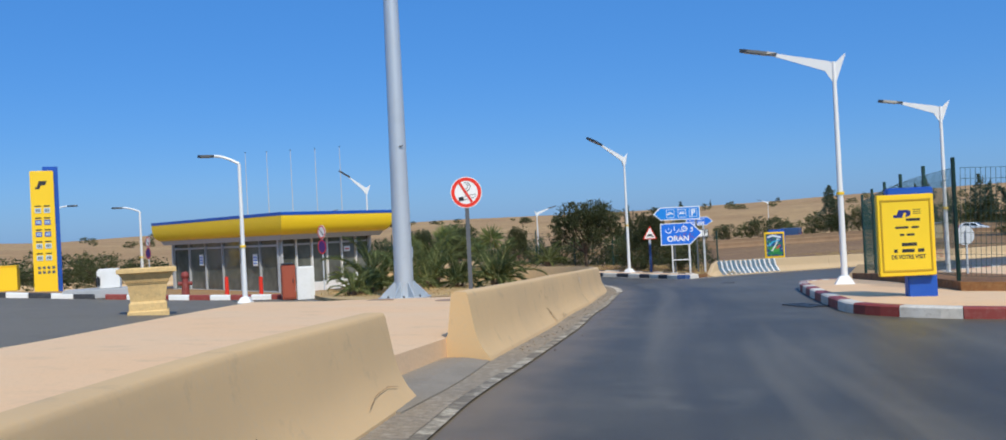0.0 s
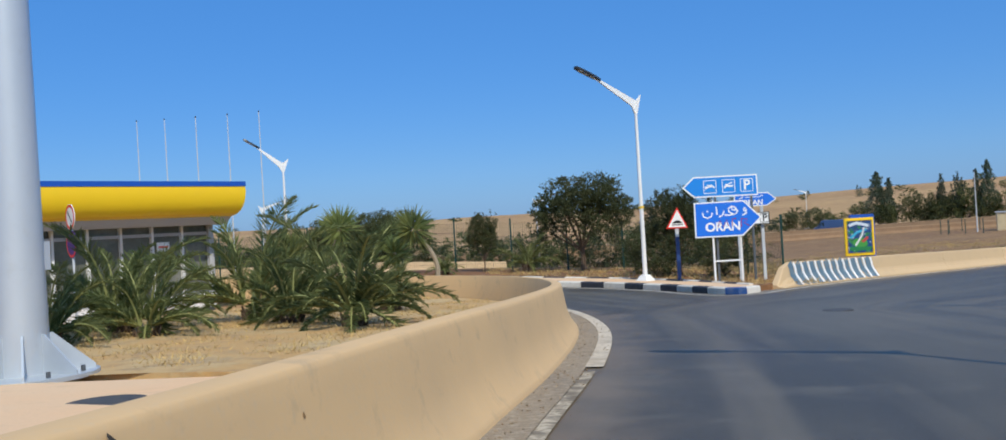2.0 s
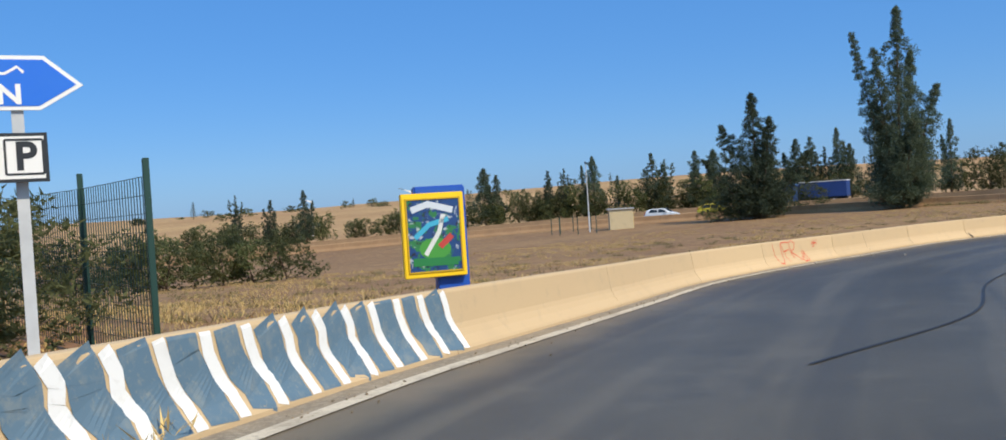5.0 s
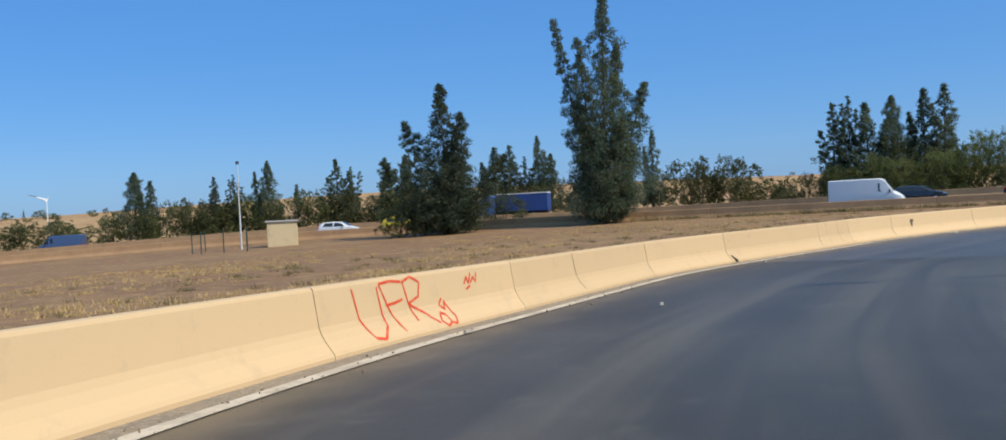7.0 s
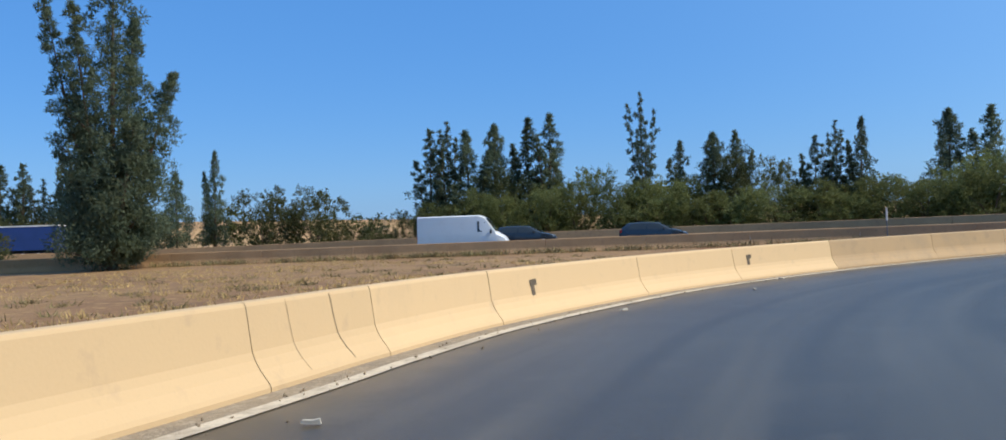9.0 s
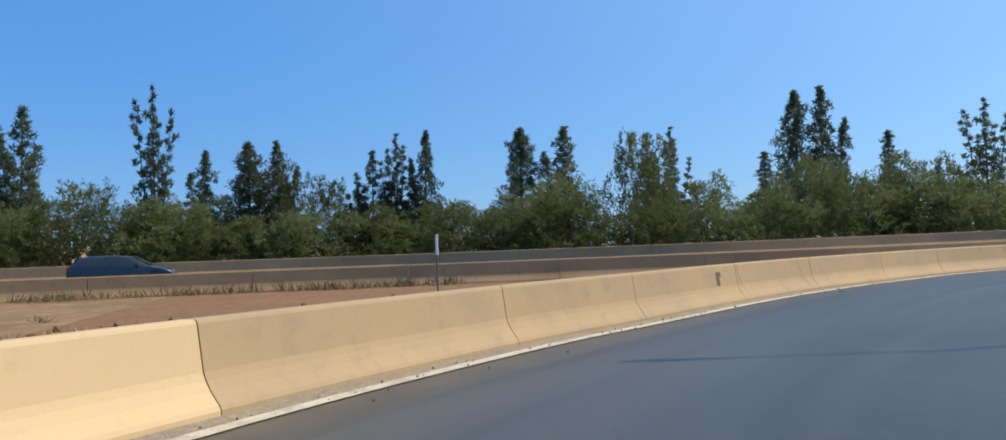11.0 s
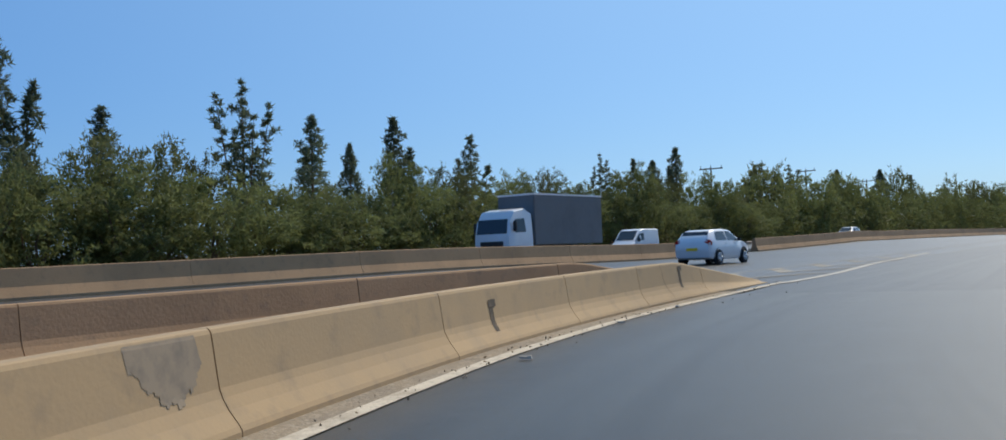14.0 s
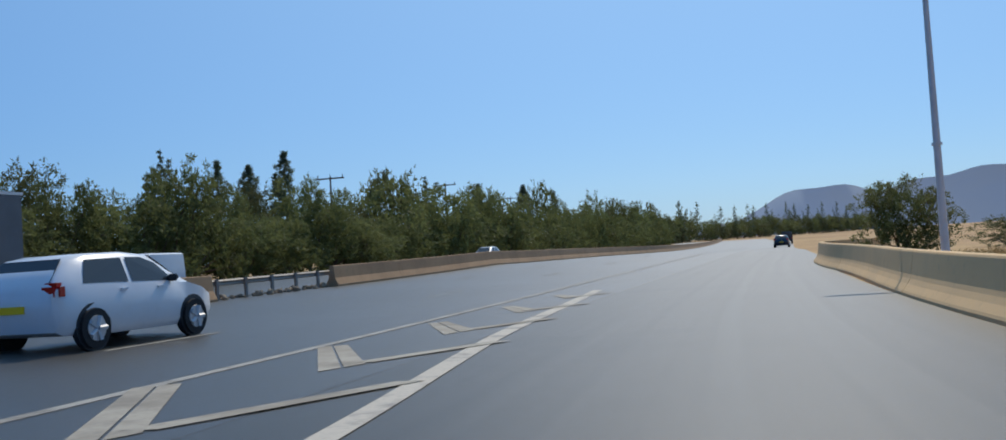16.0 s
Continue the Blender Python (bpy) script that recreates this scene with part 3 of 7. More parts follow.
tagged(bpy.data.objects["concrete_sill"], "low broken concrete sill between two barriers", "kerb", "", "structure")
wall_keep = MOTORWAY_LINE[MOTORWAY_LINE[:, 1] >= 29.2][::-1]
wall_s = np.r_[0, np.cumsum(np.linalg.norm(np.diff(wall_keep, axis=0), axis=1))]
wall_marks = list(np.linspace(0, wall_s[-1], int(wall_s[-1] / 6) + 1))
barrier(wall_keep, wall_s, wall_marks, HIGHWAY_WALL, "grimy grey concrete barrier along the motorway edge", 1.08, None, 5.2)
median_line = offset(MOTORWAY_LINE, -15.2)
median_s = np.r_[0, np.cumsum(np.linalg.norm(np.diff(median_line, axis=0), axis=1))]
gap_a, gap_b = near_s(median_line, median_s, (141.79, -6.31)), near_s(median_line, median_s, (139.52, 2.66))
for lo, hi in ((0, gap_a), (gap_b, median_s[-1])):
    barrier(median_line, median_s, list(np.linspace(lo, hi, int((hi - lo) / 7) + 1)), HIGHWAY_WALL, "brown stained concrete median barrier of the motorway", 1.12)
barrier(right_line, right_s, list(np.arange(0, right_s[-1], 6.5)), BARE, "weathered concrete barrier on the outer side of the merging lane")

# ---- painted lines and gutters ----


def painted(name, line, half, mat, lift, label, gap=None, off=0.0):
    c = offset(line, off)
    return strip(name, offset(c, half), offset(c, -half), mat, lift, 1, label, "road marking")


SANDY_LINE = material("sandy_line", (0.6, 0.52, 0.4), 0.9, spots=((2.2, 0.45, 0.66, (0.33, 0.27, 0.2), 0.7), (16, 0.5, 0.7, (0.25, 0.2, 0.15), 0.6)), bump=0.5, bump_scale=30)
RAGGED_LINE = material("ragged_sandy_line", (0.5, 0.43, 0.32), 0.9, spots=((3.5, 0.42, 0.56, (0.13, 0.105, 0.075), 0.9), (16, 0.46, 0.62, (0.2, 0.165, 0.12), 0.8)), bump=0.5, bump_scale=30)
GUTTER = material("dusty_gutter", (0.3, 0.235, 0.16), 0.95, spots=((1.5, 0.42, 0.66, (0.22, 0.18, 0.135), 0.8), (14, 0.48, 0.7, (0.5, 0.43, 0.33), 0.6), (50, 0.5, 0.7, (0.12, 0.1, 0.08), 0.6)), bump=0.8, bump_scale=30)
painted("gutter", ramp_line[2:-8], 0.2, GUTTER, 0.008, "dusty strip of sand and grit at the foot of the cream barrier", off=-0.15)
painted("edge_line", ramp_line[2:], 0.1, SANDY_LINE, 0.012, "worn white line at the foot of the cream barrier", off=-0.42)
foot_line, _ = curve_points([(-2.9, -10), (-1.6, -2), (-0.75, 4.2), (-0.05, 7.35), (0.45, 9.1)] + ISLAND_WALL, 0.4)
painted("gutter", foot_line, 0.17, GUTTER, 0.016, "dusty rubble-strewn gutter at the foot of the island barrier", off=-0.14)
painted("edge_line", foot_line[foot_line[:, 1] < 30][:-1], 0.06, RAGGED_LINE, 0.02, "ragged sandy line along the island gutter", off=-0.38)
painted("edge_line", foot_line[foot_line[:, 1] > 29.6], 0.1, SANDY_LINE, 0.021, "worn white line round the end of the island barrier", off=-0.4)
painted("edge_line", curve_points([(116.63, 28.28), (117.06, 26.8), (117.81, 24.44), (119.01, 21.31), (121.56, 15.06), (123.71, 8.78), (125.42, 3.88)], 1.0)[0], 0.13, LINE_WHITE, 0.014, "worn white line leading on from the end of the barrier")
FADED_WHITE = material("faded_lane_paint", (0.3, 0.29, 0.26), 0.8, spots=((2.0, 0.46, 0.66, (0.14, 0.13, 0.115), 0.8), (14, 0.5, 0.72, (0.2, 0.19, 0.17), 0.6)))
far_edge = offset(MOTORWAY_LINE, -2.2)
far_edge = far_edge[(far_edge[:, 1] < 60) & (far_edge[:, 1] > -90)]
painted("edge_line", far_edge, 0.09, FADED_WHITE, 0.018, "white edge line of the motorway")
for lane in (5.6, 9.4):
    centre = offset(MOTORWAY_LINE, -lane)
    ds = np.r_[0, np.cumsum(np.linalg.norm(np.diff(centre, axis=0), axis=1))]
    for a in np.arange(150, 420, 13):
        painted("lane_dash", cut(centre, ds, a, a + 3, 1.0), 0.06, FADED_WHITE, 0.018, "short white lane dash on the motorway")

# ---- kerbs and footways ----
KERB_WHITE = material("dusty_white_kerb", (0.66, 0.61, 0.53), 0.75, spots=((1.8, 0.48, 0.7, (0.46, 0.4, 0.32), 0.6), (12, 0.52, 0.72, (0.36, 0.31, 0.25), 0.5)), random_object=0.12)
KERB_BLUE = material("blue_kerb_paint", (0.02, 0.07, 0.22), 0.6, spots=((5, 0.5, 0.72, (0.2, 0.22, 0.26), 0.5),))


def kerb(line, s, stone, mats, high, label, wide=0.28, start=0, blue=None):
    top = thing("kerb", label, "kerb", None, "", "structure")
    n = int(s[-1] / stone)
    for i in range(n):
        piece = cut(line, s, i * stone + 0.008, (i + 1) * stone - 0.008, 0.5)
        swept("kerb_stone", piece, [(0, -0.1), (0.01, high - 0.03), (0.05, high), (wide - 0.02, high), (wide, high - 0.02), (wide, -0.1)], KERB_BLUE if blue is not None and i == n - blue else mats[(i + start) % 2], top)
    return top


kl, ks = curve_points(KERB_LEFT[::-1], 0.2)
kerb(kl, ks, 1.0, (BLACK, KERB_WHITE), 0.2, "kerb of black and white painted stones round the footway corner", blue=2)
inner = [(15.3, 48.45), (14.98, 48.2), (14.8, 49.7), (14.3, 52.2), (12.9, 54.8), (11.2, 56.15), (8.9, 57.5), (6.8, 58.6), (4.2, 60.0), (1.2, 61.9), (-2.6, 64.3)]
il, isd = curve_points(inner[::-1], 0.2)
kerb(il, isd, 0.9, (BLACK, KERB_WHITE), 0.23, "inner kerb of small black and white painted stones", 0.16)
u = np.linspace(0, 1, 60)
fa = np.array([kl[int(v * (len(kl) - 12))] for v in u])
fb = np.array([il[int(v * (len(il) - 1))] for v in u])
strip("footway", offset(fa, 0.25) , fb, PAVING, 0.19, 3, "sandy paved footway between painted kerbs", "pavement")
back_line, _ = curve_points([(17.4, 50.8), (18.6, 54.2), (18.2, 58), (18.0, 64), (14.5, 69), (8, 71), (0, 73)][::-1], 0.2)
vb = np.array([back_line[int(v * (len(back_line) - 1))] for v in np.linspace(0, 1, len(il))])
strip("verge", il, vb, EARTH, 0.14, 6, "bare reddish earth verge under trees", "ground", "structure", 0.35)
KERB_RIGHT = [(30, 9.5), (20, 11.9), (13.5, 14.2), (10.2, 15.35), (9.0, 16.1), (8.4, 17.2), (8.7, 18.8), (9.35, 21), (10.0, 23.0), (11.2, 26.3), (12.6, 29.2), (15.0, 32.6), (19, 37), (26, 43), (34, 49)]
rl, rs = curve_points(KERB_RIGHT, 0.2)
rl2, rs2 = rl[::-1], rs
kerb(rl2, rs, 1.05, (RED, KERB_WHITE), 0.2, "kerb of dark red and white painted stones round the corner island", 0.28)
centre = np.array([[25.0, 25.0]])
inward = centre - rl
reach = np.linalg.norm(inward, axis=1)[:, None]
strip("footway", rl + inward * 0.015, rl + inward / reach * np.minimum(7.0, reach * 0.9), PAVING, 0.185, 6, "sandy paved corner beside the fence", "pavement")

# paved apron of the station
apron_right = np.vstack([offset(entry_line, 0.5), offset(island_line[:40], 0.5)])
apron_left, _ = curve_points([(-10, -28), (-7, -8), (-5, 4), (-3.9, 10), (-3.5, 14), (-3.1, 19), (-2.8, 24), (-2.4, 28), (-1.4, 30.8)], 0.4)
apron_left = np.array([apron_left[int(v * (len(apron_left) - 1))] for v in np.linspace(0, 1, len(apron_right))])
strip("apron", apron_right, apron_left, PAVING, lambda x, y: np.interp(y, [0, 21, 27, 31], [0.27, 0.25, 0.08, 0.05]), 6, "sandy coloured paved apron beside the barrier", "pavement", "structure", 0.5)
island_back = np.array([(1.2, 31.2), (-1.6, 31.4), (-3.0, 36.5), (-3.2, 40), (-2.0, 43.2), (-0.2, 45.6), (1.5, 47.8), (1.8, 50)])
ib, _ = curve_points(island_back, 0.3)
front = offset(island_line[39:86], 0.5)
ib = np.array([ib[int(v * (len(ib) - 1))] for v in np.linspace(0, 1, len(front))])
DRY = material("dry_grass_bed", (0.5, 0.3, 0.11), 0.95, spots=((0.5, 0.42, 0.66, (0.50, 0.38, 0.2), 0.8), (2.5, 0.48, 0.7, (0.27, 0.18, 0.1), 0.7), (11, 0.5, 0.72, (0.5, 0.4, 0.22), 0.6)), bump=0.7, bump_scale=9)
strip("planted_bed", front, ib, DRY, lambda x, y: np.interp(y, [30, 36], [0.04, 0.16]), 8, "island bed of dry straw coloured grass", "ground", "structure", 0.4)
yard_near, _ = curve_points([(-9.5, -28), (-6.9, -8), (-4.9, 4), (-3.8, 10), (-3.4, 14), (-3.0, 19), (-2.7, 24), (-2.3, 28), (-1.5, 31.4), (-2.9, 36.2)], 0.6)
yard_far, _ = curve_points([(-45, -28), (-42, 0), (-36, 20), (-24, 31), (-15, 36.5), (-10, 37.4), (-3.2, 37.3)], 0.6)
yard_far = np.array([yard_far[int(v * (len(yard_far) - 1))] for v in np.linspace(0, 1, len(yard_near))])
strip("yard", yard_near, yard_far, ASPHALT_YARD, 0.0, 12, "grey asphalt forecourt of the fuel station", "road")
yk, yks = curve_points([(-10.6, 37.5), (-8, 37.5), (-3.6, 37.4)], 0.2)
kerb(yk, yks, 0.75, (RED, WHITE), 0.18, "low kerb of red and white painted stones by the station", 0.3)
yk, yks = curve_points([(-26, 33), (-19, 35.5), (-14.5, 37.0), (-10.9, 37.6)], 0.2)
kerb(yk, yks, 0.75, (BLACK, WHITE), 0.18, "low kerb of black and white painted stones by the station", 0.3)

# earth between the slip road's barrier and the motorway's
q = np.linspace(62, 120, 90)
near_side = np.c_[np.interp(q, ramp_s, ramp_line[:, 0]), np.interp(q, ramp_s, ramp_line[:, 1])]
near_side = offset(near_side, 0.6)
far_side = np.array([MOTORWAY_LINE[np.argmin(((MOTORWAY_LINE - p) ** 2).sum(1))] for p in near_side])
far_side = np.array([np.convolve(np.pad(far_side[:, k], 4, "edge"), np.ones(9) / 9, "valid") for k in (0, 1)]).T
strip("verge", near_side, far_side, EARTH, 0.03, 8, "reddish bare earth between the two concrete barriers", "ground")

# brown soil of the field between the slip road and the motorway
q = np.linspace(-0.6, 62, 90)
near_side = offset(np.c_[np.interp(q, ramp_s, ramp_line[:, 0]), np.interp(q, ramp_s, ramp_line[:, 1])], 0.55)
rim_line = MOTORWAY_LINE[(MOTORWAY_LINE[:, 1] < 236) & (MOTORWAY_LINE[:, 1] > 78)][::-1]
far_side = np.array([rim_line[int(v * (len(rim_line) - 1))] for v in np.linspace(0, 1, len(q))])
strip("field", near_side, far_side, BROWN_FIELD, 0.025, 44, "dry brown soil of the field beside the motorway", "ground")

# thin steel stake on the verge
stake = thing("steel_stake", "thin dark steel stake upright on the red earth", "stake", on_land(100.2, 68.9, 0.02))
bm = bmesh.new()
tube(bm, 0.03, 0.025, (0, 0, -0.1), (0, 0, 1.75), 8)
part("rod", bm, POST_GREY, stake)
bm = bmesh.new()
tube(bm, 0.045, 0.04, (0, 0, 1.2), (0, 0, 1.78), 8)
part("sleeve", bm, STEEL, stake)

# drain inlet at the kerb
grate = thing("drain_grate", "dark iron drain grate at the foot of the kerb", "drain grate", on_land(8.45, 19.55, 0.006, 100))
# thin black plate stands in for the dark below the bars
bm = bmesh.new()
box(bm, 0.95, 0.5, 0.006, 0, 0, 0)
part("pit", bm, BLACK, grate)
for k in range(9):
    bm = bmesh.new()
    box(bm, 0.05, 0.5, 0.016, -0.44 + 0.11 * k, 0, 0.004)
    part("bar", bm, DARK, grate)
stub_line, stub_s = curve_points([(15.75, 33.35), (16.6, 32.3), (17.5, 31.1)], 0.3)
barrier(stub_line, stub_s, [0, stub_s[-1]], CREAM, "short broken cream barrier end beyond the footway", 0.85, 0.35)

# ---- lamps, masts and signs ----


def ribbon(bm, points, wide, y=0.0, m=None):
    """A flat band of even width along a line of x, z points."""
    p = np.array(points, float)
    t = np.gradient(p, axis=0)
    t /= np.linalg.norm(t, axis=1)[:, None] + 1e-9
    n = np.c_[-t[:, 1], t[:, 0]] * wide / 2
    m = m or Matrix()
    a = [bm.verts.new(m @ Vector((q[0], y, q[1]))) for q in p + n]
    b = [bm.verts.new(m @ Vector((q[0], y, q[1]))) for q in p - n]
    for i in range(len(p) - 1):
        bm.faces.new((a[i], b[i], b[i + 1], a[i + 1]))
    return bm


def ring(bm, r0, r1, y, cx=0, cz=0, n=40):
    inner = [bm.verts.new((cx + r0 * math.cos(2 * math.pi * i / n), y, cz + r0 * math.sin(2 * math.pi * i / n))) for i in range(n)]
    outer = [bm.verts.new((cx + r1 * math.cos(2 * math.pi * i / n), y, cz + r1 * math.sin(2 * math.pi * i / n))) for i in range(n)]
    for i in range(n):
        bm.faces.new((inner[i], outer[i], outer[(i + 1) % n], inner[(i + 1) % n]))
    return bm


def disc_points(r, n=36, cx=0.0, cz=0.0):
    return [(cx + r * math.cos(2 * math.pi * i / n), cz + r * math.sin(2 * math.pi * i / n)) for i in range(n)]


def lettering(text, size, mat, parent, x, z, y, name="lettering", wide=1.0, bold=0.0):
    cu = bpy.data.curves.new(name, "FONT")
    cu.body, cu.size, cu.align_x, cu.align_y, cu.extrude, cu.offset = text, size, "CENTER", "CENTER", 0.001, bold
    tmp = bpy.data.objects.new(name, cu)
    me = bpy.data.meshes.new_from_object(tmp)
    bpy.data.objects.remove(tmp)
    me.transform(pose(x, y, z, 90) @ Matrix.Diagonal((wide, 1, 1, 1)))
    return part_mesh(name, me, mat, parent)


def street_lamp(x, y, high, arm_turn, reach, rise, label, fork=True, lift=0.2, size=1.0, group="street lamps", steel=None):
    """A tapered white lamp post with a pad, a collar, an arm and a flat lamp head; the arm points along arm_turn degrees."""
    steel = steel or POLE_WHITE
    top = thing("street_lamp", label, "street lamp", on_land(x, y, lift, arm_turn), group)
    bm = bmesh.new()
    tube(bm, 0.085 * size, 0.05 * size, (0, 0, 0.1), (0, 0, high), 12)
    part("pole", bm, steel, top, "", True)
    bm = bmesh.new()
    bmesh.ops.create_cone(bm, cap_ends=True, segments=4, radius1=0.46 * size, radius2=0.17 * size, depth=0.34, matrix=pose(0, 0, 0.03, 0, 0, 45))
    part("foot", bm, WHITE, top)
    bm = bmesh.new()
    tube(bm, 0.1 * size, 0.1 * size, (0, 0, high * 0.4), (0, 0, high * 0.4 + 0.07), 12)
    part("collar", bm, YELLOW if size == 1 else steel, top)
    bm = bmesh.new()
    if fork:
        plate(bm, [(-0.06, high - 0.5), (0.06, high - 0.5), (0.22, high - 0.22), (reach * 0.72, high + rise * 0.72), (reach * 0.72, high + rise * 0.72 + 0.05), (0.1, high + 0.02), (0.05, high - 0.02), (-0.05, high - 0.02), (-0.3, high + 0.2), (-0.28, high + 0.12)], 0.05, pose(0, -0.025, 0))
    else:
        last = Vector((0, 0, high))
        for i in range(1, 8):
            a = i / 7
            q = Vector((reach * 0.62 * a, 0, high + rise * math.sin(a * math.pi / 2)))
            tube(bm, 0.045, 0.045, last, q, 8)
            last = q
    part("arm", bm, steel, top)
    a, b = Vector((reach * 0.6, 0, high + rise * (0.64 if fork else 0.98))), Vector((reach, 0, high + rise * 1.02))
    m = Matrix.Translation(a) @ (b - a).to_track_quat("X", "Z").to_matrix().to_4x4()
    n = (b - a).length
    bm = bmesh.new()
    outline = [(0, -0.05), (n * 0.25, -0.13), (n * 0.8, -0.14), (n, -0.08), (n, 0.08), (n * 0.8, 0.14), (n * 0.25, 0.13), (0, 0.05)]
    lo = [bm.verts.new(m @ Vector((u, v, -0.035))) for u, v in outline]
    hi = [bm.verts.new(m @ Vector((u, v * 0.75, 0.045))) for u, v in outline]
    bm.faces.new(lo[::-1])
    bm.faces.new(hi)
    for i in range(8):
        bm.faces.new((lo[i], lo[(i + 1) % 8], hi[(i + 1) % 8], hi[i]))
    head = part("lamp_head", bm, DARK, top, "flat dark lamp head")
    for i in range(3):
        bm = bmesh.new()
        box(bm, n * 0.16, 0.16, 0.012, n * (0.35 + 0.22 * i), 0, -0.05, m)
        part("light_panel", bm, STEEL, head)
    return top


street_lamp(13.05, 53.6, 6.45, 217, 3.0, 0.95, "white forked street lamp with a yellow band on the corner footway")
street_lamp(11.56, 24.2, 5.75, 157, 2.35, 0.5, "white forked street lamp beside the yellow advertising panel")
street_lamp(18.95, 31.8, 5.9, 160, 2.0, 0.33, "white forked street lamp behind the green mesh fence")
street_lamp(-1.7, 71.0, 6.2, 200, 1.95, 1.2, "white forked street lamp beyond the planted island", lift=0.0)
street_lamp(-4.86, 32.75, 4.56, 178, 1.3, 0.28, "white street lamp with a bent arm on the forecourt", False, 0.0)
street_lamp(-13.9, 56.5, 4.3, 178, 1.5, 0.25, "white street lamp with a bent arm behind the station", False, 0.0)
street_lamp(-20.6, 62.7, 4.9, 0, 1.5, 0.25, "white street lamp with a bent arm behind the price pylon", False, 0.0)
street_lamp(-7.8, 103, 6.4, 20, 2.4, 0.6, "distant white street lamp by the far slip road", True, 0.0)
street_lamp(15.5, 104, 6.4, 20, 2.4, 0.6, "distant white street lamp by the far slip road", True, 0.0)
street_lamp(117.55, -0.82, 8.3, 25.6, 3.3, 0.12, "tall steel street lamp behind the outer barrier", True, 0.0, 1.35, steel=STEEL)
street_lamp(51.0, 55.4, 8.3, 128, 3.2, 0.2, "tall white street lamp on the inner edge of the slip road", True, 0.0, 1.2)
street_lamp(85.0, 54.6, 8.3, 85, 3.2, 0.2, "tall white street lamp on the inner edge of the slip road", True, 0.0, 1.2)
street_lamp(84.5, 213, 7.5, 180, 2.5, 0.6, "distant white street lamp beyond the motorway", True, 0.0)
street_lamp(72, 236, 7.5, 180, 2.5, 0.6, "distant white street lamp beyond the motorway", True, 0.0)

# steel mast
mast = thing("mast", "thick tapered grey steel mast with gusset plates on the apron", "mast", pose(0.3, 31.3, land(0.3, 31.3) + 0.06, 0, 0, 20))
bm = bmesh.new()
tube(bm, 0.31, 0.2, (0, 0, 0), (0, 0, 14), 24)
part("shaft", bm, MAST_STEEL, mast, "", True)
bm = bmesh.new()
tube(bm, 0.85, 0.85, (0, 0, -0.02), (0, 0, 0.03), 32)
part("base_plate", bm, MAST_STEEL, mast)
for i in range(8):
    bm = bmesh.new()
    plate(bm, [(0.28, 0.03), (0.8, 0.03), (0.8, 0.08), (0.34, 0.5), (0.28, 0.5)], 0.025, pose(0, 0, 0, 0, 0, 45 * i))
    part("gusset", bm, MAST_STEEL, mast)
for i in range(8):
    bm = bmesh.new()
    tube(bm, 0.03, 0.03, (0.7 * math.cos(math.pi / 8 + i * math.pi / 4), 0.7 * math.sin(math.pi / 8 + i * math.pi / 4), 0.02), (0.7 * math.cos(math.pi / 8 + i * math.pi / 4), 0.7 * math.sin(math.pi / 8 + i * math.pi / 4), 0.1), 6)
    part("bolt", bm, POST_GREY, mast)
bm = bmesh.new()
box(bm, 0.14, 0.03, 0.34, 0.22, -0.2, 1.25, pose(0, 0, 0, 0, 0, 40))
part("cover_plate", bm, MAST_STEEL, mast)
bm = bmesh.new()
plate(bm, [(-0.05, 4.75), (0.06, 4.78), (0.06, 4.82), (-0.05, 4.8)], 0.08, pose(0, -0.33, 0))
part("hook", bm, POST_GREY, mast)

# no-smoking sign
s = thing("no_smoking_sign", "round red-ringed no-smoking sign on a square grey post", "road sign", pose(1.66, 21.5, land(1.66, 21.5) + 0.24, 0, 0, -4))
bm = bmesh.new()
box(bm, 0.09, 0.06, 2.75, 0, 0.05, -0.3)
part("post", bm, POST_GREY, s)
bm = bmesh.new()
plate(bm, disc_points(0.345, 40, 0, 2.35), 0.02)
disc = part("disc", bm, SIGN_WHITE, s)
bm = bmesh.new()
ring(bm, 0.255, 0.33, -0.004, 0, 2.35)
part("red_ring", bm, SIGN_RED, disc)
bm = bmesh.new()
ribbon(bm, [(-0.14, 2.565), (0.12, 2.13)], 0.05, -0.012)
part("red_bar", bm, SIGN_RED, disc)
bm = bmesh.new()
ribbon(bm, [(-0.05, 2.260), (0.19, 2.305)], 0.012, -0.005)
ribbon(bm, [(-0.07, 2.185), (0.17, 2.230), (0.2, 2.270), (0.19, 2.305)], 0.012, -0.005)
ribbon(bm, [(-0.01, 2.360), (0.06, 2.410), (0.1, 2.480), (0.06, 2.550), (-0.04, 2.570)], 0.014, -0.005)
ribbon(bm, [(-0.03, 2.420), (0.03, 2.450), (0.05, 2.500), (0.0, 2.530)], 0.012, -0.005)
part("cigarette_outline", bm, DARK, disc)
bm = bmesh.new()
ribbon(bm, [(-0.17, 2.200), (-0.06, 2.220)], 0.085, -0.006)
ribbon(bm, [(-0.03, 2.380), (0.0, 2.320)], 0.04, -0.006)
part("cigarette_tip", bm, DARK, disc)

# corner signs


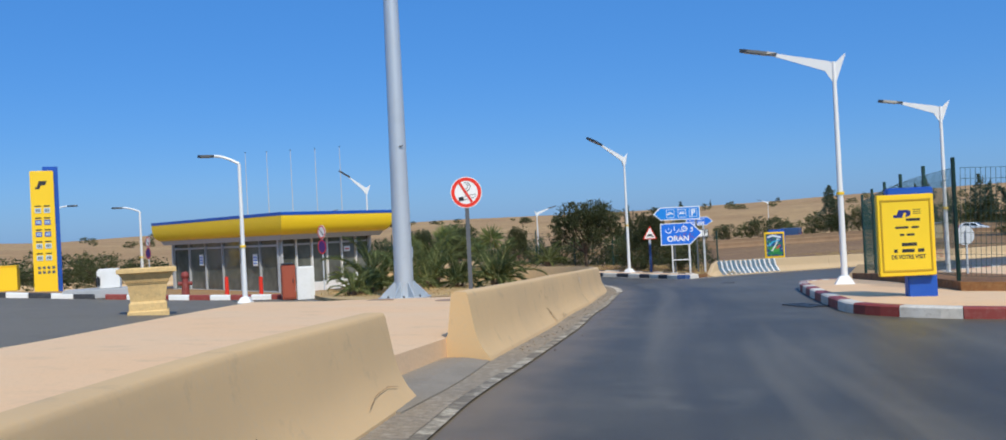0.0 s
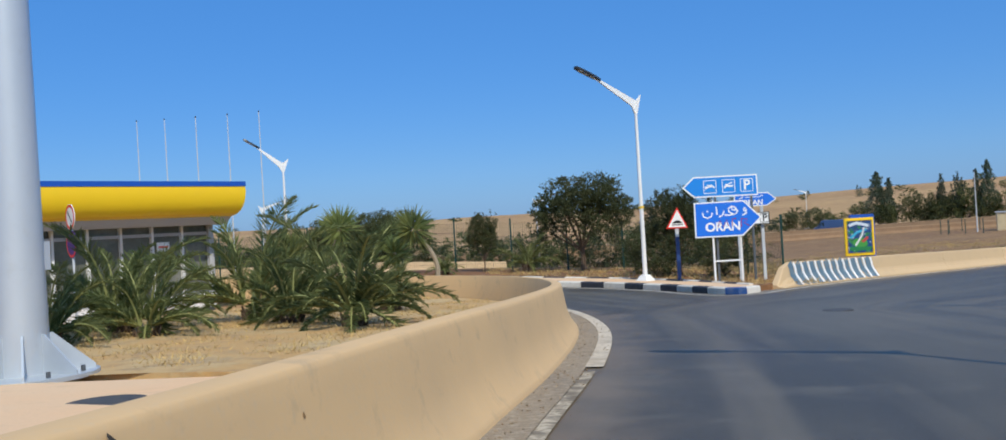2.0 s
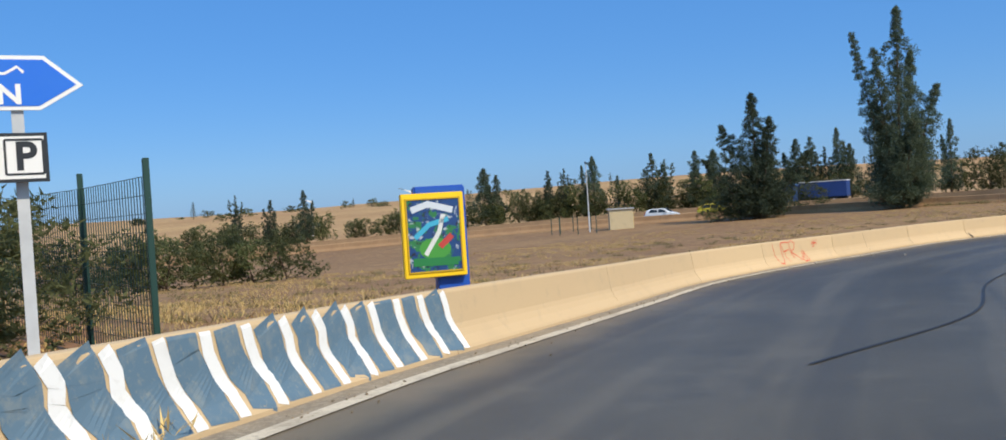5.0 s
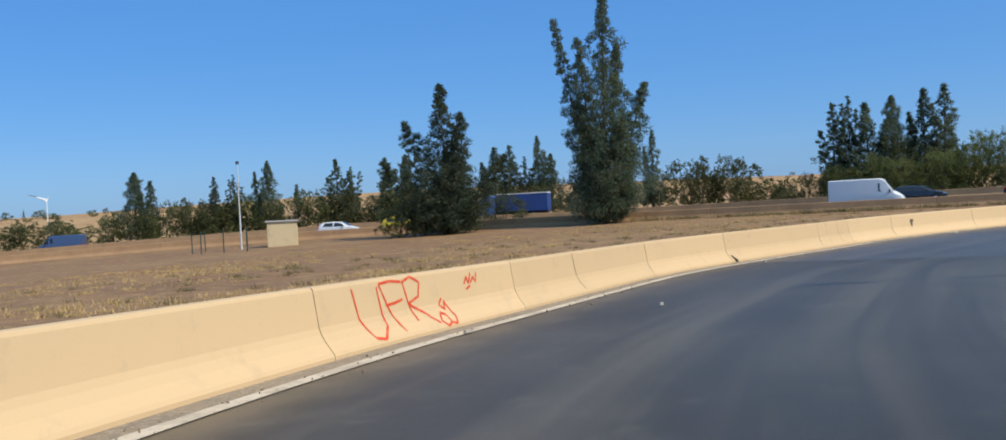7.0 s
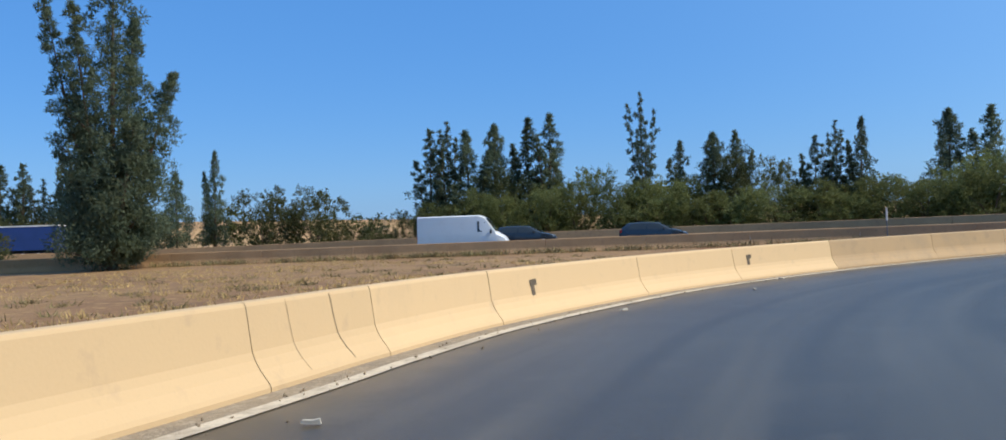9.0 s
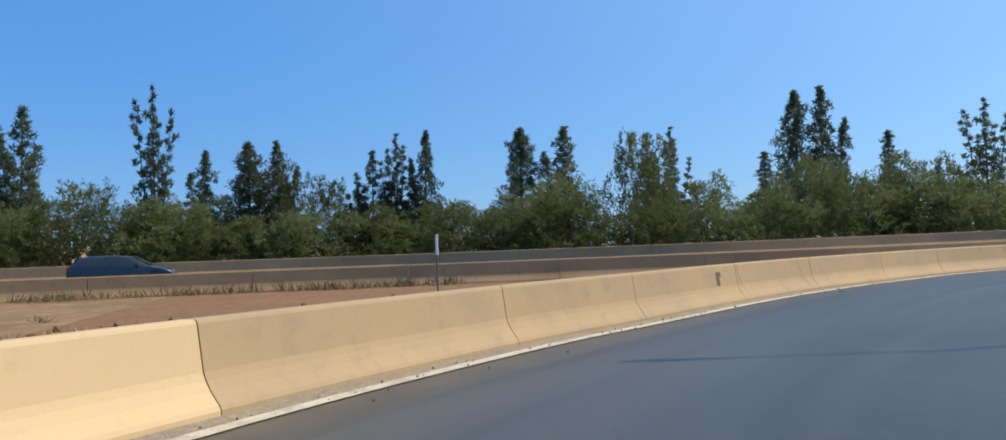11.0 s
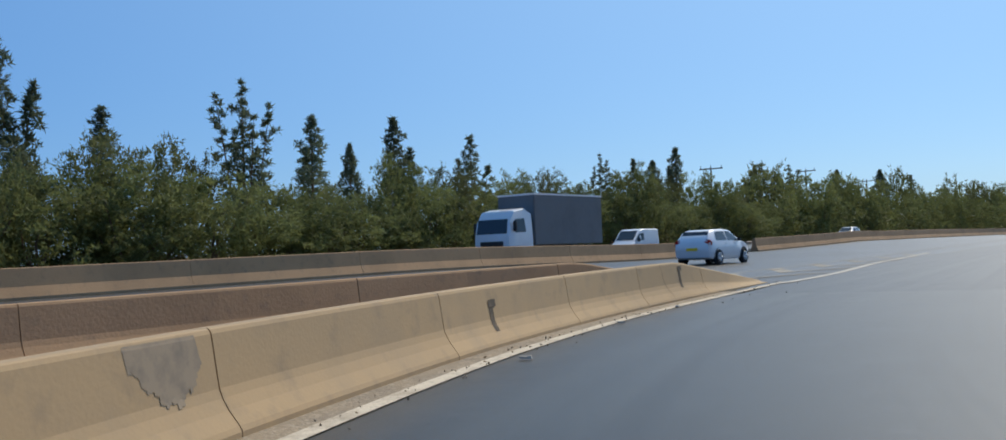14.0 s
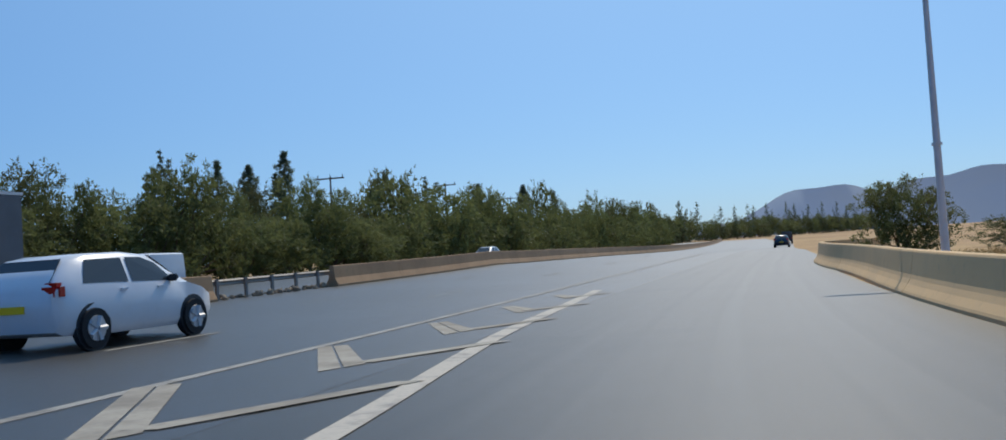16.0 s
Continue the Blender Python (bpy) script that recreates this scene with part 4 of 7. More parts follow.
def board(name, outline, border, face_mat, parent, y, edge_mat=SIGN_WHITE):
    """A sign sheet: an edge-coloured plate with a smaller face 4 mm proud of it."""
    bm = bmesh.new()
    plate(bm, outline, 0.03, pose(0, y, 0))
    b = part(name, bm, edge_mat, parent)
    c = np.mean(outline, axis=0)
    p = np.array(outline)
    nxt, prv = np.roll(p, -1, 0) - p, p - np.roll(p, 1, 0)
    n1 = np.c_[-prv[:, 1], prv[:, 0]] / np.linalg.norm(prv, axis=1)[:, None]
    n2 = np.c_[-nxt[:, 1], nxt[:, 0]] / np.linalg.norm(nxt, axis=1)[:, None]
    bis = n1 + n2
    bis /= (np.linalg.norm(bis, axis=1) ** 2 / 2)[:, None]
    if ((p + bis * 0.01 - c) ** 2).sum() > ((p - c) ** 2).sum():
        bis = -bis
    bm = bmesh.new()
    plate(bm, [tuple(q) for q in p + bis * border], 0.003, pose(0, y - 0.004, 0))
    part("face", bm, face_mat, b)
    return b


def frame_square(bm, x, z, w, line, y):
    for pts in ([(x, z), (x + w, z)], [(x, z + w), (x + w, z + w)], [(x, z), (x, z + w)], [(x + w, z), (x + w, z + w)]):
        ribbon(bm, pts, line, y)
    return bm


s = thing("service_area_sign", "blue arrow sign with white parking symbols above the town sign", "road sign", pose(0, 51.12, 0))
b = board("arrow_board", [(13.89, 1.56), (14.28, 1.22), (16.47, 1.2), (16.46, 1.91), (14.28, 1.91)], 0.045, SKYBLUE, s, 0)
for i, x in enumerate((14.62, 15.26, 15.88)):
    bm = bmesh.new()
    frame_square(bm, x, 1.35, 0.42, 0.022, -0.006)
    part("symbol_frame", bm, SIGN_WHITE, b)
bm = bmesh.new()
ribbon(bm, [(14.68, 1.5), (14.78, 1.56), (14.92, 1.58), (14.98, 1.52)], 0.05, -0.006)
ribbon(bm, [(14.66, 1.53), (14.74, 1.61), (14.9, 1.62)], 0.03, -0.007)
part("vehicle_symbol", bm, SIGN_WHITE, b)
bm = bmesh.new()
ribbon(bm, [(15.32, 1.5), (15.4, 1.57), (15.5, 1.55), (15.62, 1.56)], 0.06, -0.006)
ribbon(bm, [(15.36, 1.6), (15.46, 1.62), (15.6, 1.68)], 0.035, -0.007)
part("vehicle_symbol", bm, SIGN_WHITE, b)
lettering("P", 0.46, SIGN_WHITE, b, 16.09, 1.56, -0.006, "letter", 1.0, 0.012)
for x in (15.0, 16.25):
    bm = bmesh.new()
    box(bm, 0.07, 0.05, 3.5, x, 0.07, -1.62)
    part("post", bm, POST_GREY, s)

s = thing("town_direction_sign", "blue arrow sign reading ORAN, scribbled over, on pale legs", "road sign", pose(0, 51.05, 0))
b = board("arrow_board", [(14.22, -0.12), (15.85, -0.13), (16.52, 0.46), (15.92, 1.06), (14.23, 1.05)], 0.045, SIGN_BLUE, s, 0)
lettering("ORAN", 0.4, SIGN_WHITE, b, 15.18, 0.2, -0.006, "lettering", 1.05, 0.012)
bm = bmesh.new()
for pts in ([(16.0, 0.72), (15.95, 0.8), (15.9, 0.76), (15.92, 0.7), (16.0, 0.7), (15.99, 0.62), (15.86, 0.56)],
            [(15.64, 0.62), (15.7, 0.72), (15.62, 0.84), (15.5, 0.88), (15.4, 0.8), (15.4, 0.7), (15.5, 0.64), (15.64, 0.62), (15.44, 0.58), (15.26, 0.6)],
            [(15.5, 0.86), (15.52, 0.76), (15.64, 0.74)],
            [(15.24, 0.74), (15.2, 0.62), (15.06, 0.53)],
            [(14.98, 0.88), (15.0, 0.62)],
            [(14.84, 0.7), (14.8, 0.57), (14.66, 0.52), (14.53, 0.58), (14.51, 0.72)],
            [(14.64, 0.74), (14.7, 0.75)]):
    ribbon(bm, pts, 0.045, -0.006)
part("lettering", bm, SIGN_WHITE, b, "white Arabic town name")
bm = bmesh.new()
for pts in ([(15.0, 0.2), (15.08, 0.42), (15.2, 0.2), (15.3, 0.45), (15.36, 0.22)], [(15.5, 0.2), (15.5, 0.46), (15.64, 0.46)], [(15.8, 0.15), (15.82, 0.46), (16.02, 0.42), (15.9, 0.3), (16.08, 0.2)]):
    ribbon(bm, pts, 0.03, -0.011)
part("scribble", bm, material("faded_red_spray", (0.32, 0.03, 0.1), 0.7), b)
for x in (14.84, 15.78):
    bm = bmesh.new()
    box(bm, 0.06, 0.05, 1.75, x, 0.06, -1.68)
    part("leg", bm, WHITE, s)
bm = bmesh.new()
box(bm, 0.9, 0.04, 0.05, 15.31, 0.06, -0.95)
part("crossbar", bm, WHITE, s)

s = thing("small_town_sign", "small blue arrow sign reading ORAN behind the large one", "road sign", pose(0, 52.8, 0))
b = board("arrow_board", [(16.18, 0.84), (17.37, 0.84), (17.73, 1.06), (17.42, 1.32), (16.2, 1.32)], 0.035, SIGN_BLUE, s, 0)
lettering("ORAN", 0.24, SIGN_WHITE, b, 16.85, 0.97, -0.006, "lettering", 1.1, 0.008)
bm = bmesh.new()
ribbon(bm, [(17.25, 1.17), (17.2, 1.22), (17.1, 1.16), (16.95, 1.17), (16.6, 1.17)], 0.025, -0.006)
ribbon(bm, [(16.5, 1.24), (16.49, 1.15), (16.36, 1.13)], 0.025, -0.006)
part("lettering", bm, SIGN_WHITE, b)
b = board("parking_plate", [(16.6, 0.2), (17.4, 0.2), (17.4, 0.63), (16.6, 0.63)], 0.03, SIGN_WHITE, s, -0.1, DARK)
lettering("P", 0.34, DARK, b, 17.22, 0.415, -0.106, "letter", 1.0, 0.01)
bm = bmesh.new()
frame_square(bm, 17.06, 0.27, 0.3, 0.02, -0.106)
part("symbol_frame", bm, DARK, b)
for x, h in ((16.32, 2.9), (17.18, 2.9)):
    bm = bmesh.new()
    box(bm, 0.1, 0.06, h, x, 0.06, -1.9)
    part("post", bm, STEEL, s)

s = thing("hump_warning_sign", "red-edged triangular speed hump sign on a navy blue post", "road sign", pose(0, 52.85, 0))
b = board("triangle", [(13.72, 0.23), (14.5, 0.22), (14.14, 0.96)], 0.042, SIGN_WHITE, s, 0, SIGN_RED)
bm = bmesh.new()
plate(bm, [(13.93, 0.40), (14.3, 0.40), (14.26, 0.45), (14.18, 0.5), (14.06, 0.5), (13.98, 0.45)], 0.003, pose(0, -0.009, 0))
part("hump_symbol", bm, DARK, b)
bm = bmesh.new()
ribbon(bm, [(13.92, 0.35), (14.32, 0.35)], 0.03, -0.006)
part("caption_bar", bm, DARK, b)
bm = bmesh.new()
box(bm, 0.12, 0.08, 2.0, 14.11, 0.07, -1.75)
part("post", bm, material("navy_post", (0.02, 0.06, 0.2), 0.45), s)
bm = bmesh.new()
box(bm, 0.122, 0.082, 0.3, 14.11, 0.07, -0.07)
part("bare_section", bm, STEEL, s)

# advertising panels


def ad_panel(x, y, turn, low, label, poster, body_off, lift=0.2, size=(1, 1)):
    """A yellow-framed lightbox in front of a blue upright that stands on the ground."""
    top = thing("advertising_panel", label, "advertising panel", on_land(x, y, lift, turn) @ Matrix.Diagonal((size[0], 1, size[1], 1)))
    bm = bmesh.new()
    box(bm, 0.66, 0.26, low + 0.3, body_off + 0.06, 0.3, -0.05, None, 0.02)
    part("upright", bm, BLUE, top)
    bm = bmesh.new()
    box(bm, 1.06, 0.24, 1.8, body_off - 0.13, 0.31, low + 0.02, None, 0.03)
    part("back_box", bm, BLUE, top)
    bm = bmesh.new()
    box(bm, 1.28, 0.16, 1.68, 0, 0.08, low, None, 0.015)
    part("case", bm, YELLOW, top)
    bm = bmesh.new()
    box(bm, 1.08, 0.004, 1.44, 0, -0.001, low + 0.12)
    face = part("poster", bm, poster, top)
    for a, b, w, h in ((0, 0.1, 1.1, 0.03), (0, 1.55, 1.1, 0.03), (-0.55, 0.1, 0.03, 1.48), (0.55, 0.1, 0.03, 1.48)):
        bm = bmesh.new()
        box(bm, w, 0.03, h, a, -0.005, low + b)
        part("frame_bar", bm, material("dark_yellow", (0.55, 0.34, 0.01), 0.5), top)
    return top, face


POSTER_YELLOW = material("yellow_poster", (0.88, 0.6, 0.015), 0.45)
panel, face = ad_panel(10.12, 18.4, -12, 0.42, "yellow advertising panel with dark lettering on a blue upright", POSTER_YELLOW, 0.32, 0.2, (0.85, 0.965))
bm = bmesh.new()
plate(bm, [(-0.28, 1.62), (-0.08, 1.62), (-0.04, 1.72), (0.02, 1.72), (-0.02, 1.62), (0.1, 1.66), (0.12, 1.74), (0.05, 1.78), (-0.16, 1.78), (-0.2, 1.68), (-0.28, 1.68)], 0.003, pose(0, -0.004, 0))
part("emblem", bm, material("navy_print", (0.01, 0.02, 0.16), 0.5), face)
bm = bmesh.new()
for i in range(3):
    ribbon(bm, [(0.16, 1.78 - 0.04 * i), (0.34, 1.78 - 0.04 * i)], 0.014, -0.004)
ribbon(bm, [(0.0, 1.575), (0.32, 1.575)], 0.055, -0.004)
for z, a, b in ((1.42, -0.25, 0.05), (1.42, 0.12, 0.28), (1.27, -0.15, -0.05), (1.27, 0.0, 0.18), (1.07, -0.12, 0.22), (0.94, -0.3, -0.22), (0.94, -0.12, 0.16), (0.94, 0.24, 0.38)):
    ribbon(bm, [(a, z), (b, z)], 0.07 if z < 1.2 else 0.045, -0.004)
part("print", bm, DARK, face)
lettering("DE VOTRE VISIT", 0.115, DARK, face, 0.02, 0.81, -0.004, "lettering", 0.95, 0.004)

PICTURE = material("poster_art", (0.015, 0.06, 0.2), 0.35, spots=((5, 0.52, 0.56, (0.03, 0.2, 0.05), 0.9), (7, 0.58, 0.63, (0.5, 0.55, 0.6), 0.8), (9, 0.58, 0.62, (0.02, 0.02, 0.03), 0.9)))
panel, face = ad_panel(24.6, 61.2, -8, 0.7, "yellow-framed picture panel on a blue upright behind the barrier", PICTURE, 0.34, 0.0)
for pts, wide, colour in (([(-0.45, 2.05), (-0.1, 2.16), (0.4, 2.02)], 0.13, (0.6, 0.66, 0.72)), ([(-0.4, 1.5), (-0.1, 1.75), (0.3, 1.85)], 0.1, (0.05, 0.4, 0.6)), ([(-0.2, 1.15), (0.1, 1.6), (0.2, 1.95)], 0.09, (0.65, 0.68, 0.66)), ([(0.1, 1.3), (0.36, 1.52)], 0.12, (0.5, 0.06, 0.05)), ([(-0.46, 1.02), (0.46, 1.0)], 0.16, (0.02, 0.2, 0.06))):
    bm = bmesh.new()
    ribbon(bm, pts, wide, -0.008)
    part("poster_band", bm, material("poster_ink", colour, 0.4), face)
bm = bmesh.new()
plate(bm, [(0.33 * math.cos(i * 0.5236) , 1.27 + 0.22 * math.sin(i * 0.5236)) for i in range(12)], 0.003, pose(0, -0.004, 0))
part("poster_shape", bm, material("poster_green", (0.06, 0.3, 0.05), 0.4), face)

# ---- plants ----
rng = np.random.default_rng(7)


def unit(v):
    return v / (np.linalg.norm(v, axis=-1, keepdims=True) + 1e-9)


def leaves(name, base, way, length, wide):
    """One mesh of pointed leaves, each from a base point along its own way."""
    n = len(base)
    way = unit(way)
    side = unit(np.cross(way, rng.normal(size=(n, 3))))
    length, wide = np.broadcast_to(length, n)[:, None], np.broadcast_to(wide, n)[:, None]
    v = np.stack([base, base + way * length * 0.45 + side * wide / 2, base + way * length, base + way * length * 0.45 - side * wide / 2], 1).reshape(-1, 3)
    me = bpy.data.meshes.new(name)
    me.vertices.add(4 * n)
    me.vertices.foreach_set("co", v.astype(np.float32).ravel())
    me.loops.add(4 * n)
    me.loops.foreach_set("vertex_index", np.arange(4 * n, dtype=np.int32))
    me.polygons.add(n)
    me.polygons.foreach_set("loop_start", np.arange(0, 4 * n, 4, dtype=np.int32))
    me.update(calc_edges=True)
    return me


def leafy(name, clumps, leaf, narrow=0.36):
    """Leaves gathered in clumps of (centre, radius, count), each leaf turned outwards and up."""
    pts, ways, outs = [], [], []
    for c, r, k in clumps:
        d = unit(rng.normal(size=(k, 3)))
        pts.append(c + d * (rng.uniform(0.25, 1.0, (k, 1)) ** 0.6) * np.array([r, r, r * 0.85]))
        ways.append(d * 0.4 + rng.normal(size=(k, 3)) * 0.6 + np.array([0, 0, 0.45]))
        outs.append(d + rng.normal(size=(k, 3)) * 0.4)
    pts, ways, outs = np.vstack(pts), np.vstack(ways), np.vstack(outs)
    n = len(pts)
    ways = unit(ways)
    side = unit(np.cross(ways, outs)) * (rng.uniform(0.75, 1.25, n) * leaf * narrow / 2)[:, None]
    v = np.stack([pts - side, pts + side, pts + ways * (rng.uniform(0.6, 1.35, n) * leaf)[:, None]], 1).reshape(-1, 3)
    me = bpy.data.meshes.new(name)
    me.vertices.add(3 * n)
    me.vertices.foreach_set("co", v.astype(np.float32).ravel())
    me.loops.add(3 * n)
    me.loops.foreach_set("vertex_index", np.arange(3 * n, dtype=np.int32))
    me.polygons.add(n)
    me.polygons.foreach_set("loop_start", np.arange(0, 3 * n, 3, dtype=np.int32))
    me.update(calc_edges=True)
    return me


def spire_crown(high, spread, leaders, clumps, per, leaf, foot=0.07, ragged=0.3):
    """Crown and wood of a casuarina: one or more tapering leaders hung with plume-like clumps of fine foliage.
    leaders: (x and y of the tip in spreads, height, girth), all as shares of the whole."""
    bm = bmesh.new()
    made = []
    total = sum(g * t for _, _, t, g in leaders)
    for lx, ly, tall, girth in leaders:
        tip = np.array([lx * spread, ly * spread, high * tall])
        knee = np.array([lx * spread * 0.5, ly * spread * 0.5, high * tall * 0.45])

        def axis(u):
            return knee * (u / 0.45) if u < 0.45 else knee + (tip - knee) * (u - 0.45) / 0.55

        tube(bm, 0.017 * high * girth, 0.01 * high * girth, (0, 0, -0.3), knee, 7)
        tube(bm, 0.01 * high * girth, 0.001 * high, knee, tip, 6)
        n = int(clumps * girth * tall / total)
        turn, wave = rng.uniform(0, 6.28), rng.uniform(0, 6.28)
        for i in range(n):
            u = foot + (0.995 - foot) * ((i + rng.uniform()) / n) ** 1.12
            a = turn + i * 2.39996 + rng.uniform(-0.5, 0.5)
            r = spread * girth * ((1 - u) ** 0.78 * (0.72 + 0.28 * min(1, u / 0.16)))
            r *= 1 + ragged * math.sin(2 * a + 13 * u + wave) + ragged * 0.7 * math.sin(31 * u + 2.2 * wave)
            q = r * math.sqrt(rng.uniform(0.08, 1.0))
            c = axis(u) + np.array([math.cos(a) * q, math.sin(a) * q, 0.3 * q])
            size = (0.012 * high + 0.27 * r) * rng.uniform(0.65, 1.2)
            made.append((c, size, max(5, int(per * (0.35 + 0.65 * min(1, size / (0.3 * spread)))))))
            if i % max(6, n // 5) == 3 and u < 0.7:
                tube(bm, 0.004 * high, 0.0015 * high, axis(max(0.02, u - 0.06)), c, 5)
    me = leafy("crown", made, leaf)
    wood = bpy.data.meshes.new("trunk")
    bm.to_mesh(wood)
    bm.free()
    return wood, me


def bush_crown(high, spread, lobes, per, leaf, open_crown=False, lobe=0.42):
    """Crown and wood of a broad bushy tree: rounded lobes of leafy clumps on forking limbs, down to the ground unless open."""
    bm = bmesh.new()
    made = []
    low = 0.46 if open_crown else 0.1
    for i in range(lobes):
        u = (i + rng.uniform()) / lobes
        lz = low + (0.86 - low) * u
        a = i * 2.39996 + rng.uniform(-0.6, 0.6)
        q = spread * (0.74 if open_crown else 0.8) * math.sqrt(rng.uniform(0.05, 1)) * math.sqrt(max(0.1, 1 - (max(0, lz - 0.42) / 0.56) ** 2))
        r = np.array([spread * lobe, spread * lobe, high * 0.19]) * rng.uniform(0.65, 1.15)
        c = np.array([math.cos(a) * q, math.sin(a) * q, min(high * lz, high - r[2])])
        root = np.array([0.0, 0.0, high * (0.22 if open_crown else 0.08)])
        if i % 3 == 0:
            mid = root + (c - root) * 0.55 + rng.normal(size=3) * 0.03 * high
            tube(bm, 0.013 * high, 0.008 * high, root, mid, 5)
            tube(bm, 0.008 * high, 0.003 * high, mid, c, 5)
        d = unit(rng.normal(size=(30, 3)) + np.array([0, 0, 0.15]))
        for w in d:
            made.append((c + w * r * rng.uniform(0.5, 1.04), 0.2 * float(r.mean()) * rng.uniform(0.7, 1.5), per))
    tube(bm, 0.026 * high, 0.018 * high, (0, 0, -0.3), (0, 0, high * (0.24 if open_crown else 0.1)), 8)
    me = leafy("crown", made, leaf, 0.42)
    wood = bpy.data.meshes.new("trunk")
    bm.to_mesh(wood)
    bm.free()
    return wood, me


def plant(name, kinds, i, x, y, high, wide, label, category, group, lift=0.0, crown_mat=None, base_high=10.0, base_wide=2.2, turn=None):
    wood, crown = kinds[i % len(kinds)]
    top = thing(name, label, category, on_land(x, y, lift - 0.05, (x * 37 + y * 53) % 360 if turn is None else turn) @ Matrix.Diagonal((wide / base_wide, wide / base_wide, high / base_high, 1)), group)
    for n, me in (("trunk", wood), ("crown", crown)):
        ob = new(n, me)
        ob.parent = top
    return top


def kinds_of(makers, crown_mat, wood_mat=BARK):
    out = []
    for wood, crown in makers:
        wood.materials.append(wood_mat)
        crown.materials.append(crown_mat)
        out.append((wood, crown))
    return out


ONE, TWO = ((0, 0, 1, 1),), ((0.1, 0, 1, 0.8), (-0.55, 0.3, 0.8, 0.6))
THREE = ((0, 0.1, 1, 0.75), (0.6, -0.2, 0.82, 0.55), (-0.6, 0.1, 0.74, 0.55))
MANY = ((0, 0, 1, 0.6), (0.5, -0.25, 0.93, 0.5), (-0.5, 0.3, 0.88, 0.5), (0.15, 0.6, 0.8, 0.45), (-0.2, -0.6, 0.76, 0.45))
SPIRES = kinds_of([spire_crown(10, 2.2, k, 140, 84, 0.26) for k in (ONE, TWO, THREE, MANY, TWO)], SPIRE_LEAF)
THIN = kinds_of([spire_crown(10, 1.3, ONE, 100, 60, 0.23, 0.05, 0.4) for _ in range(3)], SPIRE_LEAF)
FAR_SPIRES = kinds_of([spire_crown(10, 2.2, k, 60, 22, 0.42) for k in (ONE, TWO, THREE)], SPIRE_LEAF)
BUSHES = kinds_of([bush_crown(5, 3, 19, 14, 0.185, False, 0.36) for _ in range(5)], BUSH_LEAF)
DARKS = kinds_of([bush_crown(5, 3, 18, 15, 0.18, False, 0.36) for _ in range(3)], OLIVE_LEAF)
FAR_BUSHES = kinds_of([bush_crown(5, 3, 14, 5, 0.33, False, 0.4) for _ in range(3)], BUSH_LEAF)
TINY_DARKS = kinds_of([bush_crown(5, 3, 9, 2, 0.6, False, 0.42) for _ in range(3)], OLIVE_LEAF)
FAR_DARKS = kinds_of([bush_crown(5, 3, 14, 5, 0.33, False, 0.4) for _ in range(3)], OLIVE_LEAF)


def up_to(x, y, top):
    """Height of a tree at x, y whose tip is at the level top."""
    return top - land(x, y)


# trees in the dry field before the motorway
BIG = kinds_of([spire_crown(20, 4.4, ((0.15, 0, 1, 0.68), (-0.85, 0.1, 0.9, 0.4), (-0.4, -0.2, 0.8, 0.5), (0.4, 0.2, 0.78, 0.6), (0.9, -0.1, 0.6, 0.6), (-0.45, 0.5, 0.55, 0.65), (0.4, -0.6, 0.45, 0.7)), 620, 200, 0.24, 0.02, 0.3)], SPIRE_LEAF)
plant("tall_casuarina", BIG, 0, 97.3, 113.0, 20.3, 4.4, "tall ragged dark green casuarina in the dry field", "tree", "", 0, None, 20, 4.4, -48)
WIDE = kinds_of([spire_crown(13, 4.3, ((-0.05, 0, 1, 0.6), (-0.72, 0.2, 0.78, 0.5), (0.32, -0.3, 0.8, 0.5), (1.0, 0.2, 0.52, 0.55), (-1.05, -0.2, 0.5, 0.55), (0.1, 0.7, 0.55, 0.55)), 420, 170, 0.24, 0.03, 0.25)], SPIRE_LEAF)
plant("casuarina", WIDE, 0, 87.2, 122.2, up_to(87.2, 122.2, 10.0), 5.2, "broad dark green casuarina in the dry field", "tree", "field trees", 0, None, 13, 4.3, -48)
plant("casuarina", SPIRES, 4, 92.5, 128.0, 8.0, 2.6, "low dark green casuarina in the dry field", "tree", "field trees")
for i, (x, y, h, w) in enumerate(((86.0, 124.2, 3.6, 2.6), (89.6, 124.0, 3.2, 2.4), (91.8, 126.4, 4.4, 2.6), (84.2, 125.5, 2.8, 2.2))):
    plant("field_bush", DARKS, i, x, y, h, w, "dark green bush crowding the foot of the field trees", "bush", "field bushes", 0, None, 5, 3)
# the row beyond the motorway, north to south: place, level of the tip, half width
for i, (x, y, top, w) in enumerate([(88.5, 190.3, 6.3, 2.2), (90.1, 189.1, 5.0, 2.0), (96.2, 182.5, 5.1, 1.6), (98.2, 180.4, 5.2, 1.6), (100.4, 178.2, 5.5, 1.4), (101.5, 176.9, 6.9, 1.7), (104.1, 173.8, 3.5, 0.9), (107.9, 169.4, 6.6, 2.3), (109.2, 168.1, 5.4, 1.9), (112.1, 164.4, 6.4, 2.1), (113.9, 162.0, 6.4, 1.9), (121.0, 152.3, 6.8, 2.5), (122.2, 150.5, 7.0, 2.2), (123.1, 148.4, 5.3, 1.9), (123.9, 146.4, 7.9, 1.8), (124.5, 145.0, 5.5, 1.6), (62, 205, 4.6, 1.8), (57, 209, 3.4, 1.8), (52, 212, 4.5, 1.6)]):
    plant("casuarina", SPIRES if w > 1.2 else THIN, i, x, y, up_to(x, y, top + 0.3), w * 1.2, "dark green casuarina in the row beyond the motorway", "tree", "trees beyond the motorway", 0, None, 10, 2.2 if w > 1.2 else 1.3)
